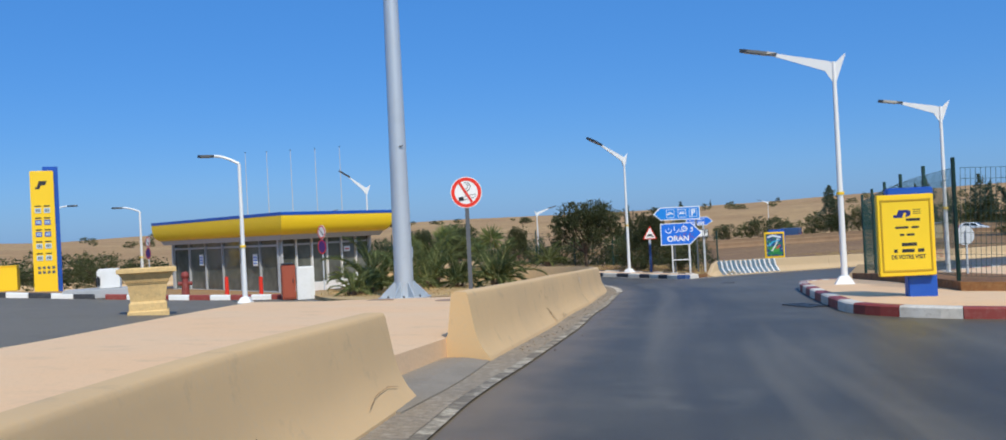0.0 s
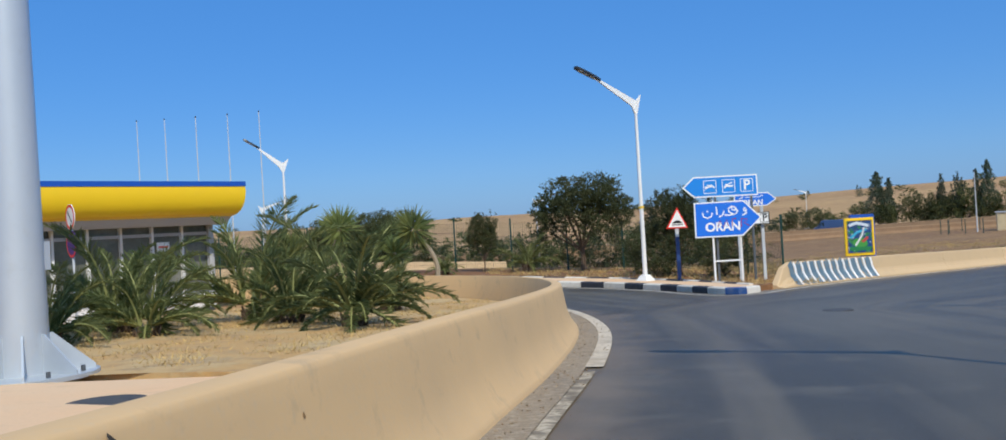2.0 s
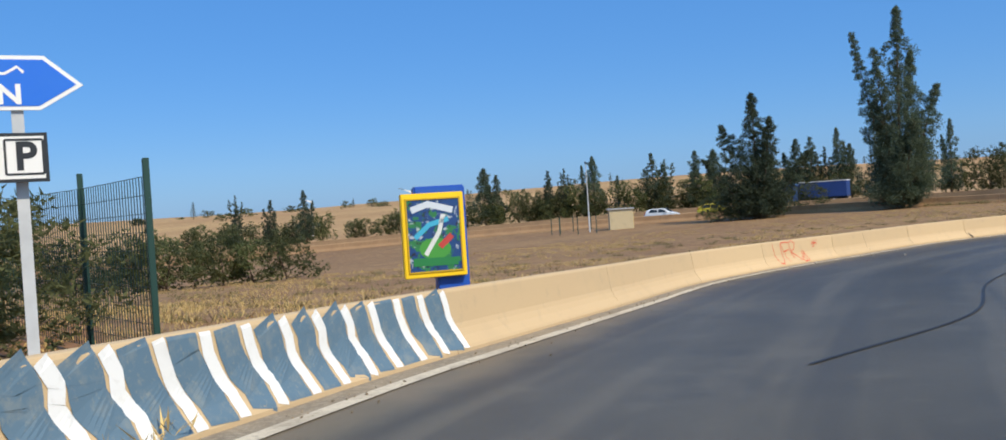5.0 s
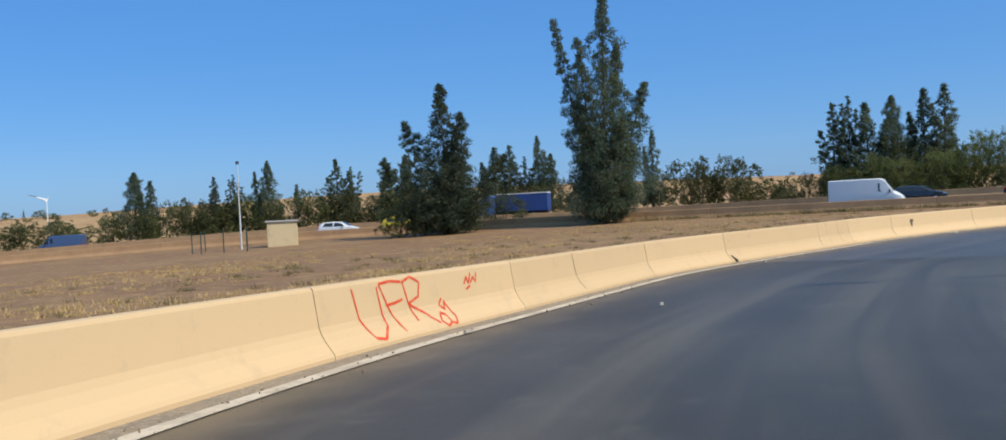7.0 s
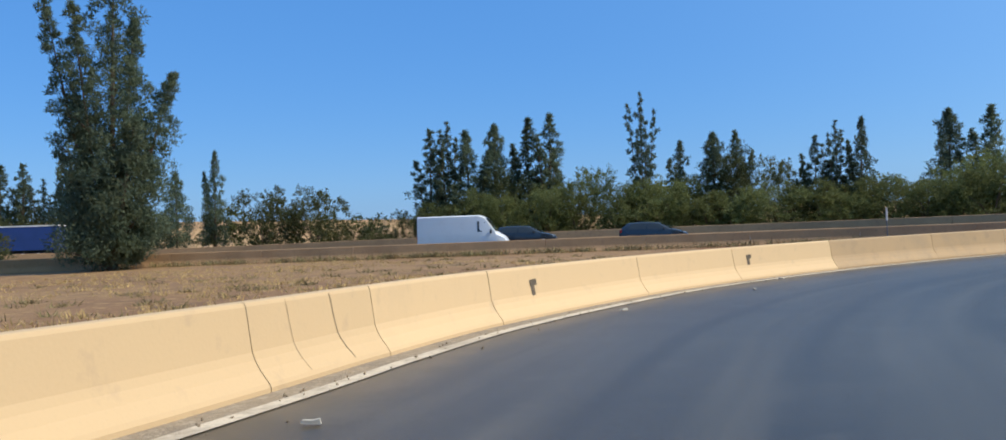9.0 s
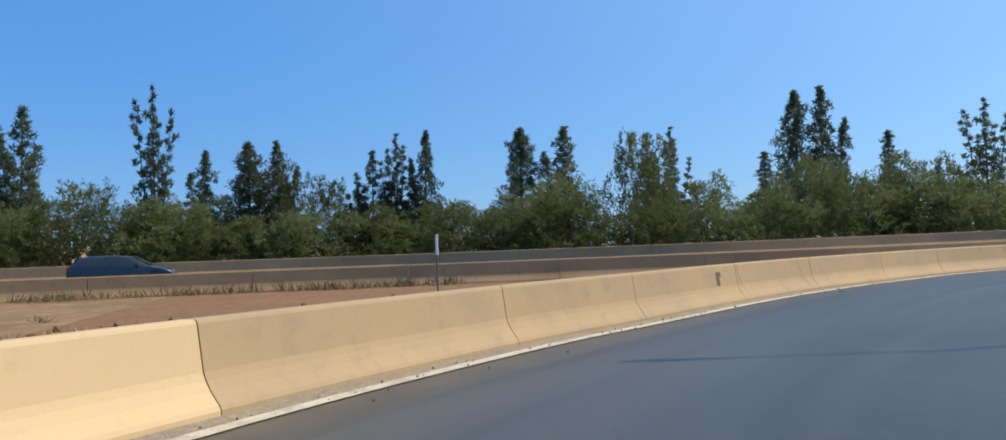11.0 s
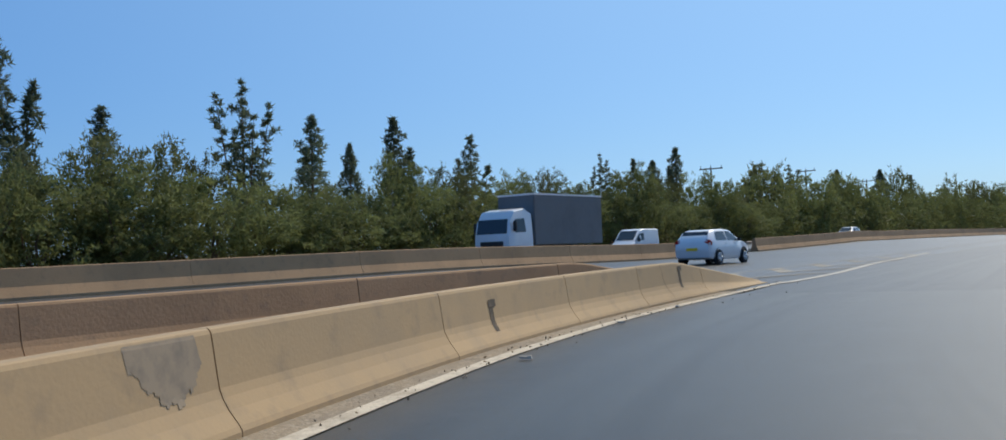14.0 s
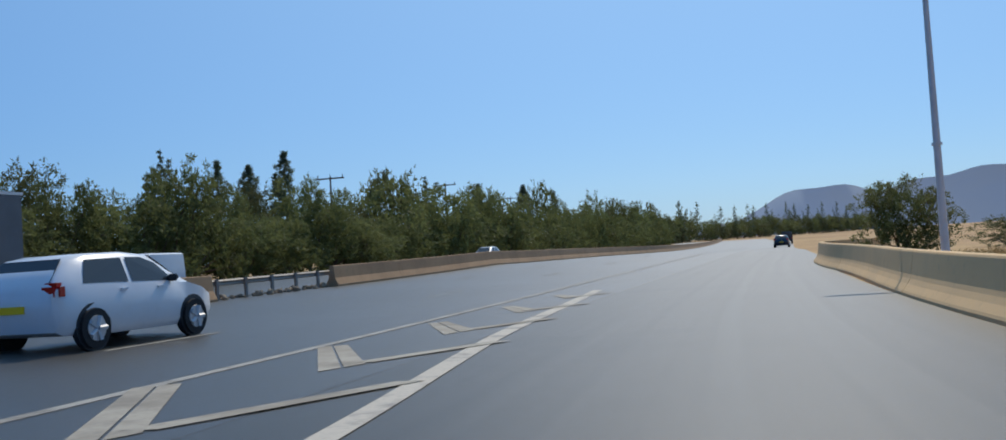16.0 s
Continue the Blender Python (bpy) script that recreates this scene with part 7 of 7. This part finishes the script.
inside = np.array([np.min(((island_line - np.array([a, b])) ** 2).sum(1)) ** 0.5 > 0.75 for a, b in zip(x, y)]) & (x < np.interp(y, [31, 36, 40, 44, 47, 50], [5.9, 7.0, 7.2, 6.8, 5.8, 4.0])) & (x > np.interp(y, [31, 36, 40, 44, 47, 50], [-1, -2.6, -2.9, -1.4, 0.8, 2.0]))
matted = np.array([noise.noise(Vector((a * 0.9, b * 0.9, 3))) for a, b in zip(x, y)])
inside = inside & (matted > -0.05)
grass("dry_grass", np.c_[x, y, land_array(x, y) + np.interp(y, [30, 36], [0.0, 0.12])][inside], 0.13, "thick straw coloured dry grass round the palms", STRAW, 18, 0.16, 1.3)
x, y = rng.uniform(8, 18, 900), rng.uniform(49, 64, 900)
keep = np.array([np.min(((il - np.array([a, b])) ** 2).sum(1)) ** 0.5 > 0.4 for a, b in zip(x, y)]) & (x > np.interp(y, [48, 52.2, 54.8, 56.15, 57.5, 58.6], [15.2, 14.6, 13.2, 11.5, 9.2, 7.0]))
grass("dry_grass", np.c_[x, y, land_array(x, y) + 0.1][keep], 0.22, "dry weeds on the earth verge", STRAW, 10, 0.12)
x, y = scatter(right_line, right_s, 2, 55, 0.9, 14, 900)
grass("dry_grass", np.c_[x, y, land_array(x, y) - 0.05], 0.4, "dry grass behind the outer barrier", STRAW, 12, 0.2)

x, y = scatter(ramp_line, ramp_s, 0, 78, 0.9, 30, 620)
keep = (beside_motorway(x, y) < -1.5) & (y > 52)
grass("scrub", np.c_[x, y, land_array(x, y) - 0.03][keep], 0.3, "low brown and olive scrub in the dry field", SCRUB, 40, 0.15, 1.1)

wall_x, wall_y = scatter(wall_keep, wall_s, wall_s[-1] - 85, wall_s[-1] - 40, -0.3, -1.6, 260)
grass("weeds", np.c_[wall_x, wall_y, land_array(wall_x, wall_y)], 0.45, "tall olive and straw weeds at the foot of the motorway wall", SCRUB, 22, 0.2, 0.5)
CHALK = material("chalky_whitewash", (0.62, 0.5, 0.36), 0.9, spots=((9, 0.45, 0.65, (0.55, 0.4, 0.25), 0.8),))
SCUFF = material("brown_scuff", (0.3, 0.17, 0.07), 0.9, spots=((14, 0.45, 0.65, (0.5, 0.36, 0.2), 0.6),))
for a, hi, lo, lean, w in ((5.75, 0.5, 0.34, 0.12, 0.03), (5.9, 0.46, 0.3, 0.1, 0.025), (6.02, 0.5, 0.36, 0.05, 0.02), (5.6, 0.34, 0.06, 0.22, 0.03), (5.75, 0.3, 0.1, 0.12, 0.03), (5.35, 0.62, 0.56, 0.02, 0.035), (5.8, 0.72, 0.62, 0.03, 0.012)):
    face_ribbon("scuff", island_line, island_s, [(a, hi), (a + lean * 0.4, (hi + lo) / 2), (a + lean, lo)], w, SCUFF, wear, 0.012)
for a in (7.0, 7.25):
    face_ribbon("chip", island_line, island_s, [(a, 0.12), (a + 0.06, 0.09), (a + 0.09, 0.05)], 0.025, PATCH, wear, 0.012)
for k in range(5):
    face_ribbon("whitewash", island_line, island_s, [(11.75 + 0.07 * k, 0.7 - 0.05 * k), (11.95 + 0.05 * k, 0.66 - 0.03 * k), (12.1, 0.62 - 0.05 * k)], 0.022, CHALK, wear, 0.012 + 0.001 * k)
face_ribbon("crack", island_line, island_s, [(11.62, 0.76), (11.74, 0.66), (11.72, 0.5), (11.8, 0.38), (11.82, 0.24), (11.95, 0.1)], 0.014, CRACK, wear, 0.012)
for k in range(26):
    a, b = rng.uniform(2.5, 13.5), rng.uniform(0.12, 0.72)
    face_ribbon("pit", island_line, island_s, [(a, b), (a + rng.uniform(0.01, 0.03), b - rng.uniform(0.008, 0.025))], rng.uniform(0.01, 0.022), SCUFF, wear, 0.012)
face_ribbon("crack", entry_line, entry_s, [(entry_s[-1] - 1.3, 0.14), (entry_s[-1] - 1.0, 0.19), (entry_s[-1] - 0.6, 0.2), (entry_s[-1] - 0.35, 0.17)], 0.005, SCUFF, wear, 0.012)

# ---- hut, poles, far land ----
hut = thing("utility_hut", "small cream utility hut with pale doors in the field", "hut", on_land(77.4, 133.6, -0.05, 60))
bm = bmesh.new()
box(bm, 2.3, 2.6, 2.2, 0, 0, 0, None, 0.03)
part("wall", bm, material("pale_render", (0.55, 0.45, 0.28), 0.85, spots=((2, 0.5, 0.7, (0.4, 0.33, 0.22), 0.5),)), hut)
bm = bmesh.new()
box(bm, 2.6, 2.9, 0.14, 0, 0, 2.2, None, 0.02)
part("roof", bm, SOFFIT, hut)
for k in (-0.55, 0.55):
    bm = bmesh.new()
    box(bm, 0.85, 0.05, 1.7, k, -1.32, 0.1)
    part("door", bm, material("yellow_door", (0.7, 0.56, 0.25), 0.6), hut)
pen, _ = curve_points([(71.8, 129.8), (70.2, 136.5), (77, 139.6), (79.6, 133)], 0.5)
enclosure = thing("wire_enclosure", "low dark wire enclosure round the hut", "fence")
for p in pen[::5]:
    bm = bmesh.new()
    box(bm, 0.07, 0.07, 1.9)
    o = part("stake", bm, GREEN, enclosure)
    o.matrix_basis = on_land(p[0], p[1], -0.05)
s = thing("radio_mast", "slim grey pole beside the field hut", "pole", on_land(73.7, 134.2, 0, 0))
bm = bmesh.new()
tube(bm, 0.09, 0.04, (0, 0, -0.1), (0, 0, 7.6), 8)
part("shaft", bm, STEEL, s)
bm = bmesh.new()
box(bm, 0.2, 0.2, 0.25, 0, 0, 7.45)
part("cap", bm, DARK, s)

WOODPOLE = material("dark_pole", (0.07, 0.06, 0.055), 0.8)
for x, y, h, turn in ((200.7, -98.59, 12.2, 20), (217.09, -145.66, 12.2, 20), (189.61, -59.21, 10.8, 20)):
    s = thing("power_pole", "dark electricity pole with a crossarm", "power pole", on_land(x, y, 0, turn), "power poles")
    bm = bmesh.new()
    tube(bm, 0.16, 0.1, (0, 0, -0.1), (0, 0, h), 8)
    part("shaft", bm, WOODPOLE, s)
    bm = bmesh.new()
    box(bm, 3.4, 0.14, 0.16, 0, 0, h - 0.3)
    part("crossarm", bm, WOODPOLE, s)
    for k in (-1.5, 0.0, 1.5):
        bm = bmesh.new()
        tube(bm, 0.06, 0.04, (k, 0, h - 0.15), (k, 0, h + 0.25), 6)
        part("insulator", bm, DARK, s)

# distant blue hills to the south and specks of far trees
# air haze is put into the hill colour as blue
HILL = material("haze_tinted_hill", (0.15, 0.21, 0.3), 1.0, spots=((0.004, 0.4, 0.7, (0.18, 0.22, 0.27), 0.7),))


def hill_height(a, lo, hi, h, blunt=0.8):
    return h * math.sin(math.pi * (a - lo) / (hi - lo)) ** blunt if lo < a < hi else 0


hv, hq = [], []
steps = 140
for i in range(steps + 1):
    a = -126 + 74 * i / steps
    h = max(hill_height(a, -86.5, -74.5, 128), hill_height(a, -81, -66, 45), hill_height(a, -120, -81.5, 165, 0.25)) + 4 * math.sin(a * 1.9) + 4
    r = 2600
    for rr, zz in ((r - 500, -30), (r - 150, h * 0.55), (r, h), (r + 500, -30)):
        hv.append((114 + rr * math.cos(radians(a + 3.6)), 27 + rr * math.sin(radians(a + 3.6)), zz))
    if i:
        b = 4 * i
        hq += [(b - 4 + j, b + j, b + j + 1, b - 3 + j) for j in range(3)]
tagged(part_mesh("far_hills", faces_mesh("far_hills", hv, hq), HILL, None, "", True), "distant hills on the horizon, tinted blue for air haze", "hills", "", "structure")
for k in range(150):
    a = rng.uniform(35, 128) if k < 110 else rng.uniform(-30, 30)
    r = rng.uniform(430, 800)
    x, y = 20 + r * math.cos(radians(a)), 50 + r * math.sin(radians(a))
    if k % 5 == 0:
        plant("far_tree", FAR_SPIRES, k, x, y, rng.uniform(5, 9), rng.uniform(1.5, 2.5), "distant dark tree on the stubble hills", "tree", "far trees")
    else:
        plant("far_bush", TINY_DARKS, k, x, y, rng.uniform(2.5, 5), rng.uniform(2.5, 5), "distant dark bush on the stubble hills", "bush", "far trees", 0, None, 5, 3)
plant("roadside_bush", DARKS, 0, 120.9, -17.6, 3.5, 2.3, "dense rounded green bush behind the outer barrier", "bush", "roadside bushes", 0, None, 5, 3)
plant("roadside_bush", BUSHES, 3, 121.3, -16.62, 3.4, 1.8, "large rounded olive green bush behind the outer barrier", "bush", "roadside bushes", 0, None, 5, 3)
plant("roadside_bush", DARKS, 1, 118.49, -35.63, 1.9, 2.6, "dark bush behind the outer barrier", "bush", "roadside bushes", 0, None, 5, 3)
plant("roadside_bush", DARKS, 2, 112.38, -42.03, 1.7, 2.6, "dark bush behind the outer barrier", "bush", "roadside bushes", 0, None, 5, 3)

# ---- vehicles ----
TYRE = material("tyre_rubber", (0.018, 0.018, 0.019), 0.85)
RIM = material("alloy_rim", (0.5, 0.51, 0.53), 0.35, 0.7)
CAR_WHITE = material("white_car_paint", (0.72, 0.74, 0.76), 0.3, coat=0.5, spots=((2, 0.5, 0.8, (0.6, 0.61, 0.62), 0.4),))
CAR_DARK = material("dark_car_paint", (0.02, 0.028, 0.04), 0.25, coat=0.6)
CAR_YELLOW = material("yellow_car_paint", (0.75, 0.6, 0.03), 0.3, coat=0.5)
CAR_BLUE = material("blue_van_paint", (0.05, 0.09, 0.2), 0.35, coat=0.4)
TAIL_RED = material("tail_light_red", (0.45, 0.015, 0.01), 0.2)
LAMP_CLEAR = material("headlight_clear", (0.7, 0.72, 0.75), 0.1)
HATCH = ((-1.97, 0.5, 0.86, 0.9, 0.74, 0.66), (-1.9, 0.3, 0.93, 1.0, 0.8, 0.7), (-1.78, 0.24, 0.96, 1.15, 0.83, 0.66), (-1.5, 0.22, 0.98, 1.4, 0.84, 0.62), (-1.1, 0.2, 0.98, 1.46, 0.845, 0.62), (-0.3, 0.2, 0.96, 1.475, 0.845, 0.63), (0.35, 0.2, 0.94, 1.42, 0.845, 0.62), (0.75, 0.2, 0.93, 1.2, 0.84, 0.66), (1.1, 0.2, 0.92, 0.98, 0.83, 0.72), (1.55, 0.22, 0.82, 0.86, 0.8, 0.68), (1.85, 0.28, 0.68, 0.72, 0.74, 0.6), (1.96, 0.36, 0.58, 0.62, 0.64, 0.5))


def hull(stations):
    bm = bmesh.new()
    rows = []
    for x, zb, belt, top, low, high in stations:
        pts = [(low * 0.9, zb), (low, zb + 0.12), (low * 1.01, (zb + belt) / 2), (low, belt), (high + 0.02, top - 0.06), (high - 0.08, top)]
        rows.append([bm.verts.new((x, y, z)) for y, z in pts + [(-y, z) for y, z in pts[::-1]]])
    for a, b in zip(rows[:-1], rows[1:]):
        k = len(a)
        for i in range(k):
            bm.faces.new((a[i], b[i], b[(i + 1) % k], a[(i + 1) % k]))
    bm.faces.new(rows[0])
    bm.faces.new(rows[-1][::-1])
    bmesh.ops.recalc_face_normals(bm, faces=bm.faces[:])
    return bm


def side_at(stations, x, z):
    xs = [s[0] for s in stations]
    belt, top, low, high = (np.interp(x, xs, [s[i] for s in stations]) for i in (2, 3, 4, 5))
    u = np.clip((z - belt) / max(top - 0.06 - belt, 0.01), 0, 1)
    return low + (high + 0.02 - low) * u


def side_panel(name, stations, points, mat, parent, out=0.012):
    for g in (1, -1):
        bm = bmesh.new()
        vs = [bm.verts.new((x, g * (side_at(stations, x, z) + out), z)) for x, z in points]
        bm.faces.new(vs)
        part(name, bm, mat, parent)


def wheel(parent, x, y, r):
    g = 1 if y > 0 else -1
    bm = bmesh.new()
    tube(bm, r, r, (x, y - 0.1 * g, r), (x, y + 0.1 * g, r), 20)
    w = part("wheel", bm, TYRE, parent)
    bm = bmesh.new()
    tube(bm, r * 0.66, r * 0.62, (x, y + 0.08 * g, r), (x, y + 0.112 * g, r), 16)
    part("rim", bm, RIM, w)
    for k in range(5):
        bm = bmesh.new()
        a = k * 2 * math.pi / 5
        tube(bm, r * 0.1, r * 0.14, (x + 0.1 * r * math.cos(a), y + 0.118 * g, r + 0.1 * r * math.sin(a)), (x + 0.6 * r * math.cos(a), y + 0.118 * g, r + 0.6 * r * math.sin(a)), 5)
        part("spoke", bm, STEEL, w)


def car(x, y, turn, paint, label, stations=HATCH, stretch=1.0, lift=0.01, category="car"):
    st = tuple((s[0] * stretch, *s[1:]) for s in stations)
    top = thing("car", label, category, on_land(x, y, lift, turn), "cars on the motorway")
    body = part("body", hull(st), paint, top, "", True)
    mod = body.modifiers.new("edge", "EDGE_SPLIT")
    mod.split_angle = radians(40)
    k = stretch
    side_panel("side_window", st, [(-1.42 * k, 1.0), (-0.42 * k, 0.99), (-0.4 * k, 1.38), (-1.2 * k, 1.36)], GLASS_DARK, top)
    side_panel("side_window", st, [(-0.32 * k, 0.99), (0.75 * k, 0.96), (0.42 * k, 1.28), (0.1 * k, 1.38), (-0.3 * k, 1.385)], GLASS_DARK, top)
    for pts, nm in (([(-1.86, 1.0), (-1.53, 1.36)], "rear_window"), ([(1.08, 0.99), (0.42, 1.385)], "windscreen")):
        bm = bmesh.new()
        vs = []
        for (px_, pz), hw in zip(pts, (0.64, 0.56)):
            o = -0.02 if px_ < 0 else 0.02
            vs.append([bm.verts.new((px_ * k + o, g * hw, pz + 0.025)) for g in (-1, 1)])
        bm.faces.new((vs[0][0], vs[0][1], vs[1][1], vs[1][0]))
        part(nm, bm, GLASS_DARK, top)
    for wx in (-1.24, 1.22):
        for wy in (-0.76, 0.76):
            bm = bmesh.new()
            tube(bm, 0.37, 0.37, (wx * k, wy * 1.0, 0.33), (wx * k, wy * 1.118, 0.33), 20)
            part("wheel_arch", bm, DARK, top)
            wheel(top, wx * k, wy * 1.05, 0.31)
    for g in (-1, 1):
        bm = bmesh.new()
        box(bm, 0.22, 0.34, 0.27, -1.84 * k, g * 0.665, 0.76, None, 0.06)
        part("tail_light", bm, TAIL_RED, top)
        bm = bmesh.new()
        box(bm, 0.3, 0.28, 0.14, 1.72 * k, g * 0.58, 0.62, None, 0.04)
        part("headlight", bm, LAMP_CLEAR, top)
        bm = bmesh.new()
        box(bm, 0.12, 0.18, 0.12, 0.62 * k, g * 0.9, 0.95, None, 0.03)
        part("mirror", bm, DARK, top)
        for hx in (-0.55, 0.35):
            bm = bmesh.new()
            box(bm, 0.16, 0.03, 0.03, hx * k, g * 0.865, 0.86)
            part("door_handle", bm, paint, top)
    bm = bmesh.new()
    box(bm, 0.02, 0.5, 0.11, -1.985 * k, 0, 0.6)
    part("number_plate", bm, YELLOW, top)
    return top


def van(x, y, turn, paint, label, long, tall, wide=1.9, nose=0.9):
    top = thing("van", label, "van", on_land(x, y, 0.01, turn), "vans and trucks on the motorway")
    h = long / 2
    st = ((-h, 0.45, tall * 0.55, tall - 0.06, wide / 2, wide / 2 - 0.08), (-h + 0.06, 0.4, tall * 0.55, tall, wide / 2, wide / 2 - 0.06), (h - nose - 0.9, 0.38, tall * 0.55, tall, wide / 2, wide / 2 - 0.06), (h - nose - 0.5, 0.38, tall * 0.52, tall * 0.93, wide / 2, wide / 2 - 0.1), (h - nose * 0.8, 0.4, tall * 0.48, tall * 0.55, wide / 2, wide / 2 - 0.14), (h - 0.2, 0.42, tall * 0.38, tall * 0.42, wide / 2 - 0.06, wide / 2 - 0.2), (h, 0.5, tall * 0.28, tall * 0.31, wide / 2 - 0.18, wide / 2 - 0.3))
    body = part("body", hull(st), paint, top, "", True)
    body.modifiers.new("edge", "EDGE_SPLIT").split_angle = radians(35)
    side_panel("side_window", st, [(h - nose - 1.0, tall * 0.56), (h - nose * 0.95, tall * 0.53), (h - nose - 0.35, tall * 0.8), (h - nose - 1.0, tall * 0.84)], GLASS_DARK, top)
    bm = bmesh.new()
    a, b = (h - nose * 0.82 + 0.03, tall * 0.56), (h - nose - 0.47, tall * 0.92)
    vs = [bm.verts.new((q[0], g * (wide / 2 - 0.2), q[1] + 0.02)) for q, g in ((a, -1), (a, 1), (b, 1), (b, -1))]
    bm.faces.new(vs)
    part("windscreen", bm, GLASS_DARK, top)
    for wx in (-h + 0.95, h - 0.85):
        for wy in (-wide / 2 + 0.06, wide / 2 - 0.06):
            wheel(top, wx, wy, 0.34)
    for g in (-1, 1):
        bm = bmesh.new()
        box(bm, 0.1, 0.12, 0.3, -h, g * (wide / 2 - 0.12), tall * 0.4)
        part("tail_light", bm, TAIL_RED, top)
        bm = bmesh.new()
        box(bm, 0.2, 0.24, 0.2, h - 0.22, g * (wide / 2 - 0.28), tall * 0.3, None, 0.03)
        part("headlight", bm, LAMP_CLEAR, top)
        bm = bmesh.new()
        box(bm, 0.12, 0.2, 0.28, h - nose - 0.1, g * (wide / 2 + 0.1), tall * 0.5, None, 0.03)
        part("mirror", bm, DARK, top)
    return top


def truck(x, y, turn, cab, load, label, long=9.0, tall=3.5):
    top = thing("truck", label, "truck", on_land(x, y, 0.01, turn), "vans and trucks on the motorway")
    h = long / 2
    bm = bmesh.new()
    box(bm, long - 2.3, 2.45, tall - 1.0, -1.15, 0, 1.0, None, 0.04)
    part("cargo_box", bm, load, top)
    bm = bmesh.new()
    box(bm, long - 2.26, 2.5, 0.1, -1.15, 0, tall - 0.02)
    part("roof_rail", bm, WHITE, top)
    bm = bmesh.new()
    box(bm, long - 0.6, 0.9, 0.35, -0.2, 0, 0.62)
    part("chassis", bm, DARK, top)
    st = ((h - 2.1, 0.55, 1.7, 2.75, 1.2, 1.1), (h - 1.5, 0.5, 1.7, 3.0, 1.22, 1.1), (h - 0.6, 0.5, 1.65, 2.85, 1.22, 1.08), (h - 0.15, 0.5, 1.6, 2.3, 1.2, 1.05), (h, 0.55, 1.5, 1.62, 1.12, 1.0))
    body = part("cab", hull(st), cab, top, "", True)
    body.modifiers.new("edge", "EDGE_SPLIT").split_angle = radians(35)
    side_panel("side_window", st, [(h - 1.45, 1.72), (h - 0.5, 1.68), (h - 0.55, 2.4), (h - 1.4, 2.45)], GLASS_DARK, body)
    bm = bmesh.new()
    vs = [bm.verts.new(v) for v in ((h + 0.0, -1.0, 1.65), (h + 0.0, 1.0, 1.65), (h - 0.17, 0.98, 2.42), (h - 0.17, -0.98, 2.42))]
    bm.faces.new(vs)
    part("windscreen", bm, GLASS_DARK, body)
    bm = bmesh.new()
    box(bm, 0.06, 1.5, 0.3, h + 0.0, 0, 0.95)
    part("grille", bm, DARK, body)
    for g in (-1, 1):
        bm = bmesh.new()
        box(bm, 0.08, 0.35, 0.2, h, g * 0.85, 0.7)
        part("headlight", bm, LAMP_CLEAR, body)
        bm = bmesh.new()
        box(bm, 0.15, 0.2, 0.55, h - 0.35, g * 1.32, 1.75, None, 0.03)
        part("mirror", bm, DARK, body)
        for wx in (h - 1.0, -h + 1.6, -h + 2.8):
            wheel(top, wx, g * 1.05, 0.48)
    return top


car(128.25, 16.68, 283.1, CAR_WHITE, "white hatchback with dark windows and yellow plate")
TARP = material("grey_tarpaulin", (0.16, 0.165, 0.17), 0.7, spots=((0.8, 0.45, 0.7, (0.12, 0.12, 0.125), 0.6),), bump=0.2, bump_scale=3)
BLUE_TARP = material("blue_tarpaulin", (0.015, 0.05, 0.2), 0.7, spots=((0.8, 0.45, 0.7, (0.01, 0.04, 0.15), 0.6),), bump=0.2, bump_scale=3)
truck(143.15, 13.41, 104.6, CAR_WHITE, TARP, "white lorry with a grey box body on the far carriageway", 9.4, 3.75)
van(149.02, -0.25, 104.6, CAR_WHITE, "small white delivery van on the far carriageway", 4.3, 1.8, 1.75, 1.1)
van(110.8, 95.6, 287, CAR_WHITE, "long white panel van on the near carriageway", 5.9, 2.45)
truck(110.5, 137.8, 123, CAR_BLUE, BLUE_TARP, "lorry with a blue box body on the far carriageway", 8.2, 3.0)
car(116.4, 84.2, 281, CAR_DARK, "dark estate car on the near carriageway", HATCH, 1.15)
car(117.0, 93.8, 286, CAR_DARK, "dark estate car on the near carriageway", HATCH, 1.15)
car(89.0, 141.7, 307.4, CAR_WHITE, "white car on the near carriageway", HATCH, 1.08)
car(95.2, 139.2, 305.6, CAR_YELLOW, "yellow car on the near carriageway", HATCH, 1.08)
van(74.4, 178.9, 139.5, CAR_BLUE, "dark blue van on the far carriageway", 5.2, 2.1)
car(147.18, -91.94, 283.6, CAR_DARK, "distant dark car on the motorway", HATCH, 1.0)
van(162.2, -149.11, 286.6, CAR_DARK, "distant dark van on the motorway", 5.0, 2.2)
car(163.53, -50.83, 104.6, CAR_WHITE, "white car on the far carriageway", HATCH, 1.0)
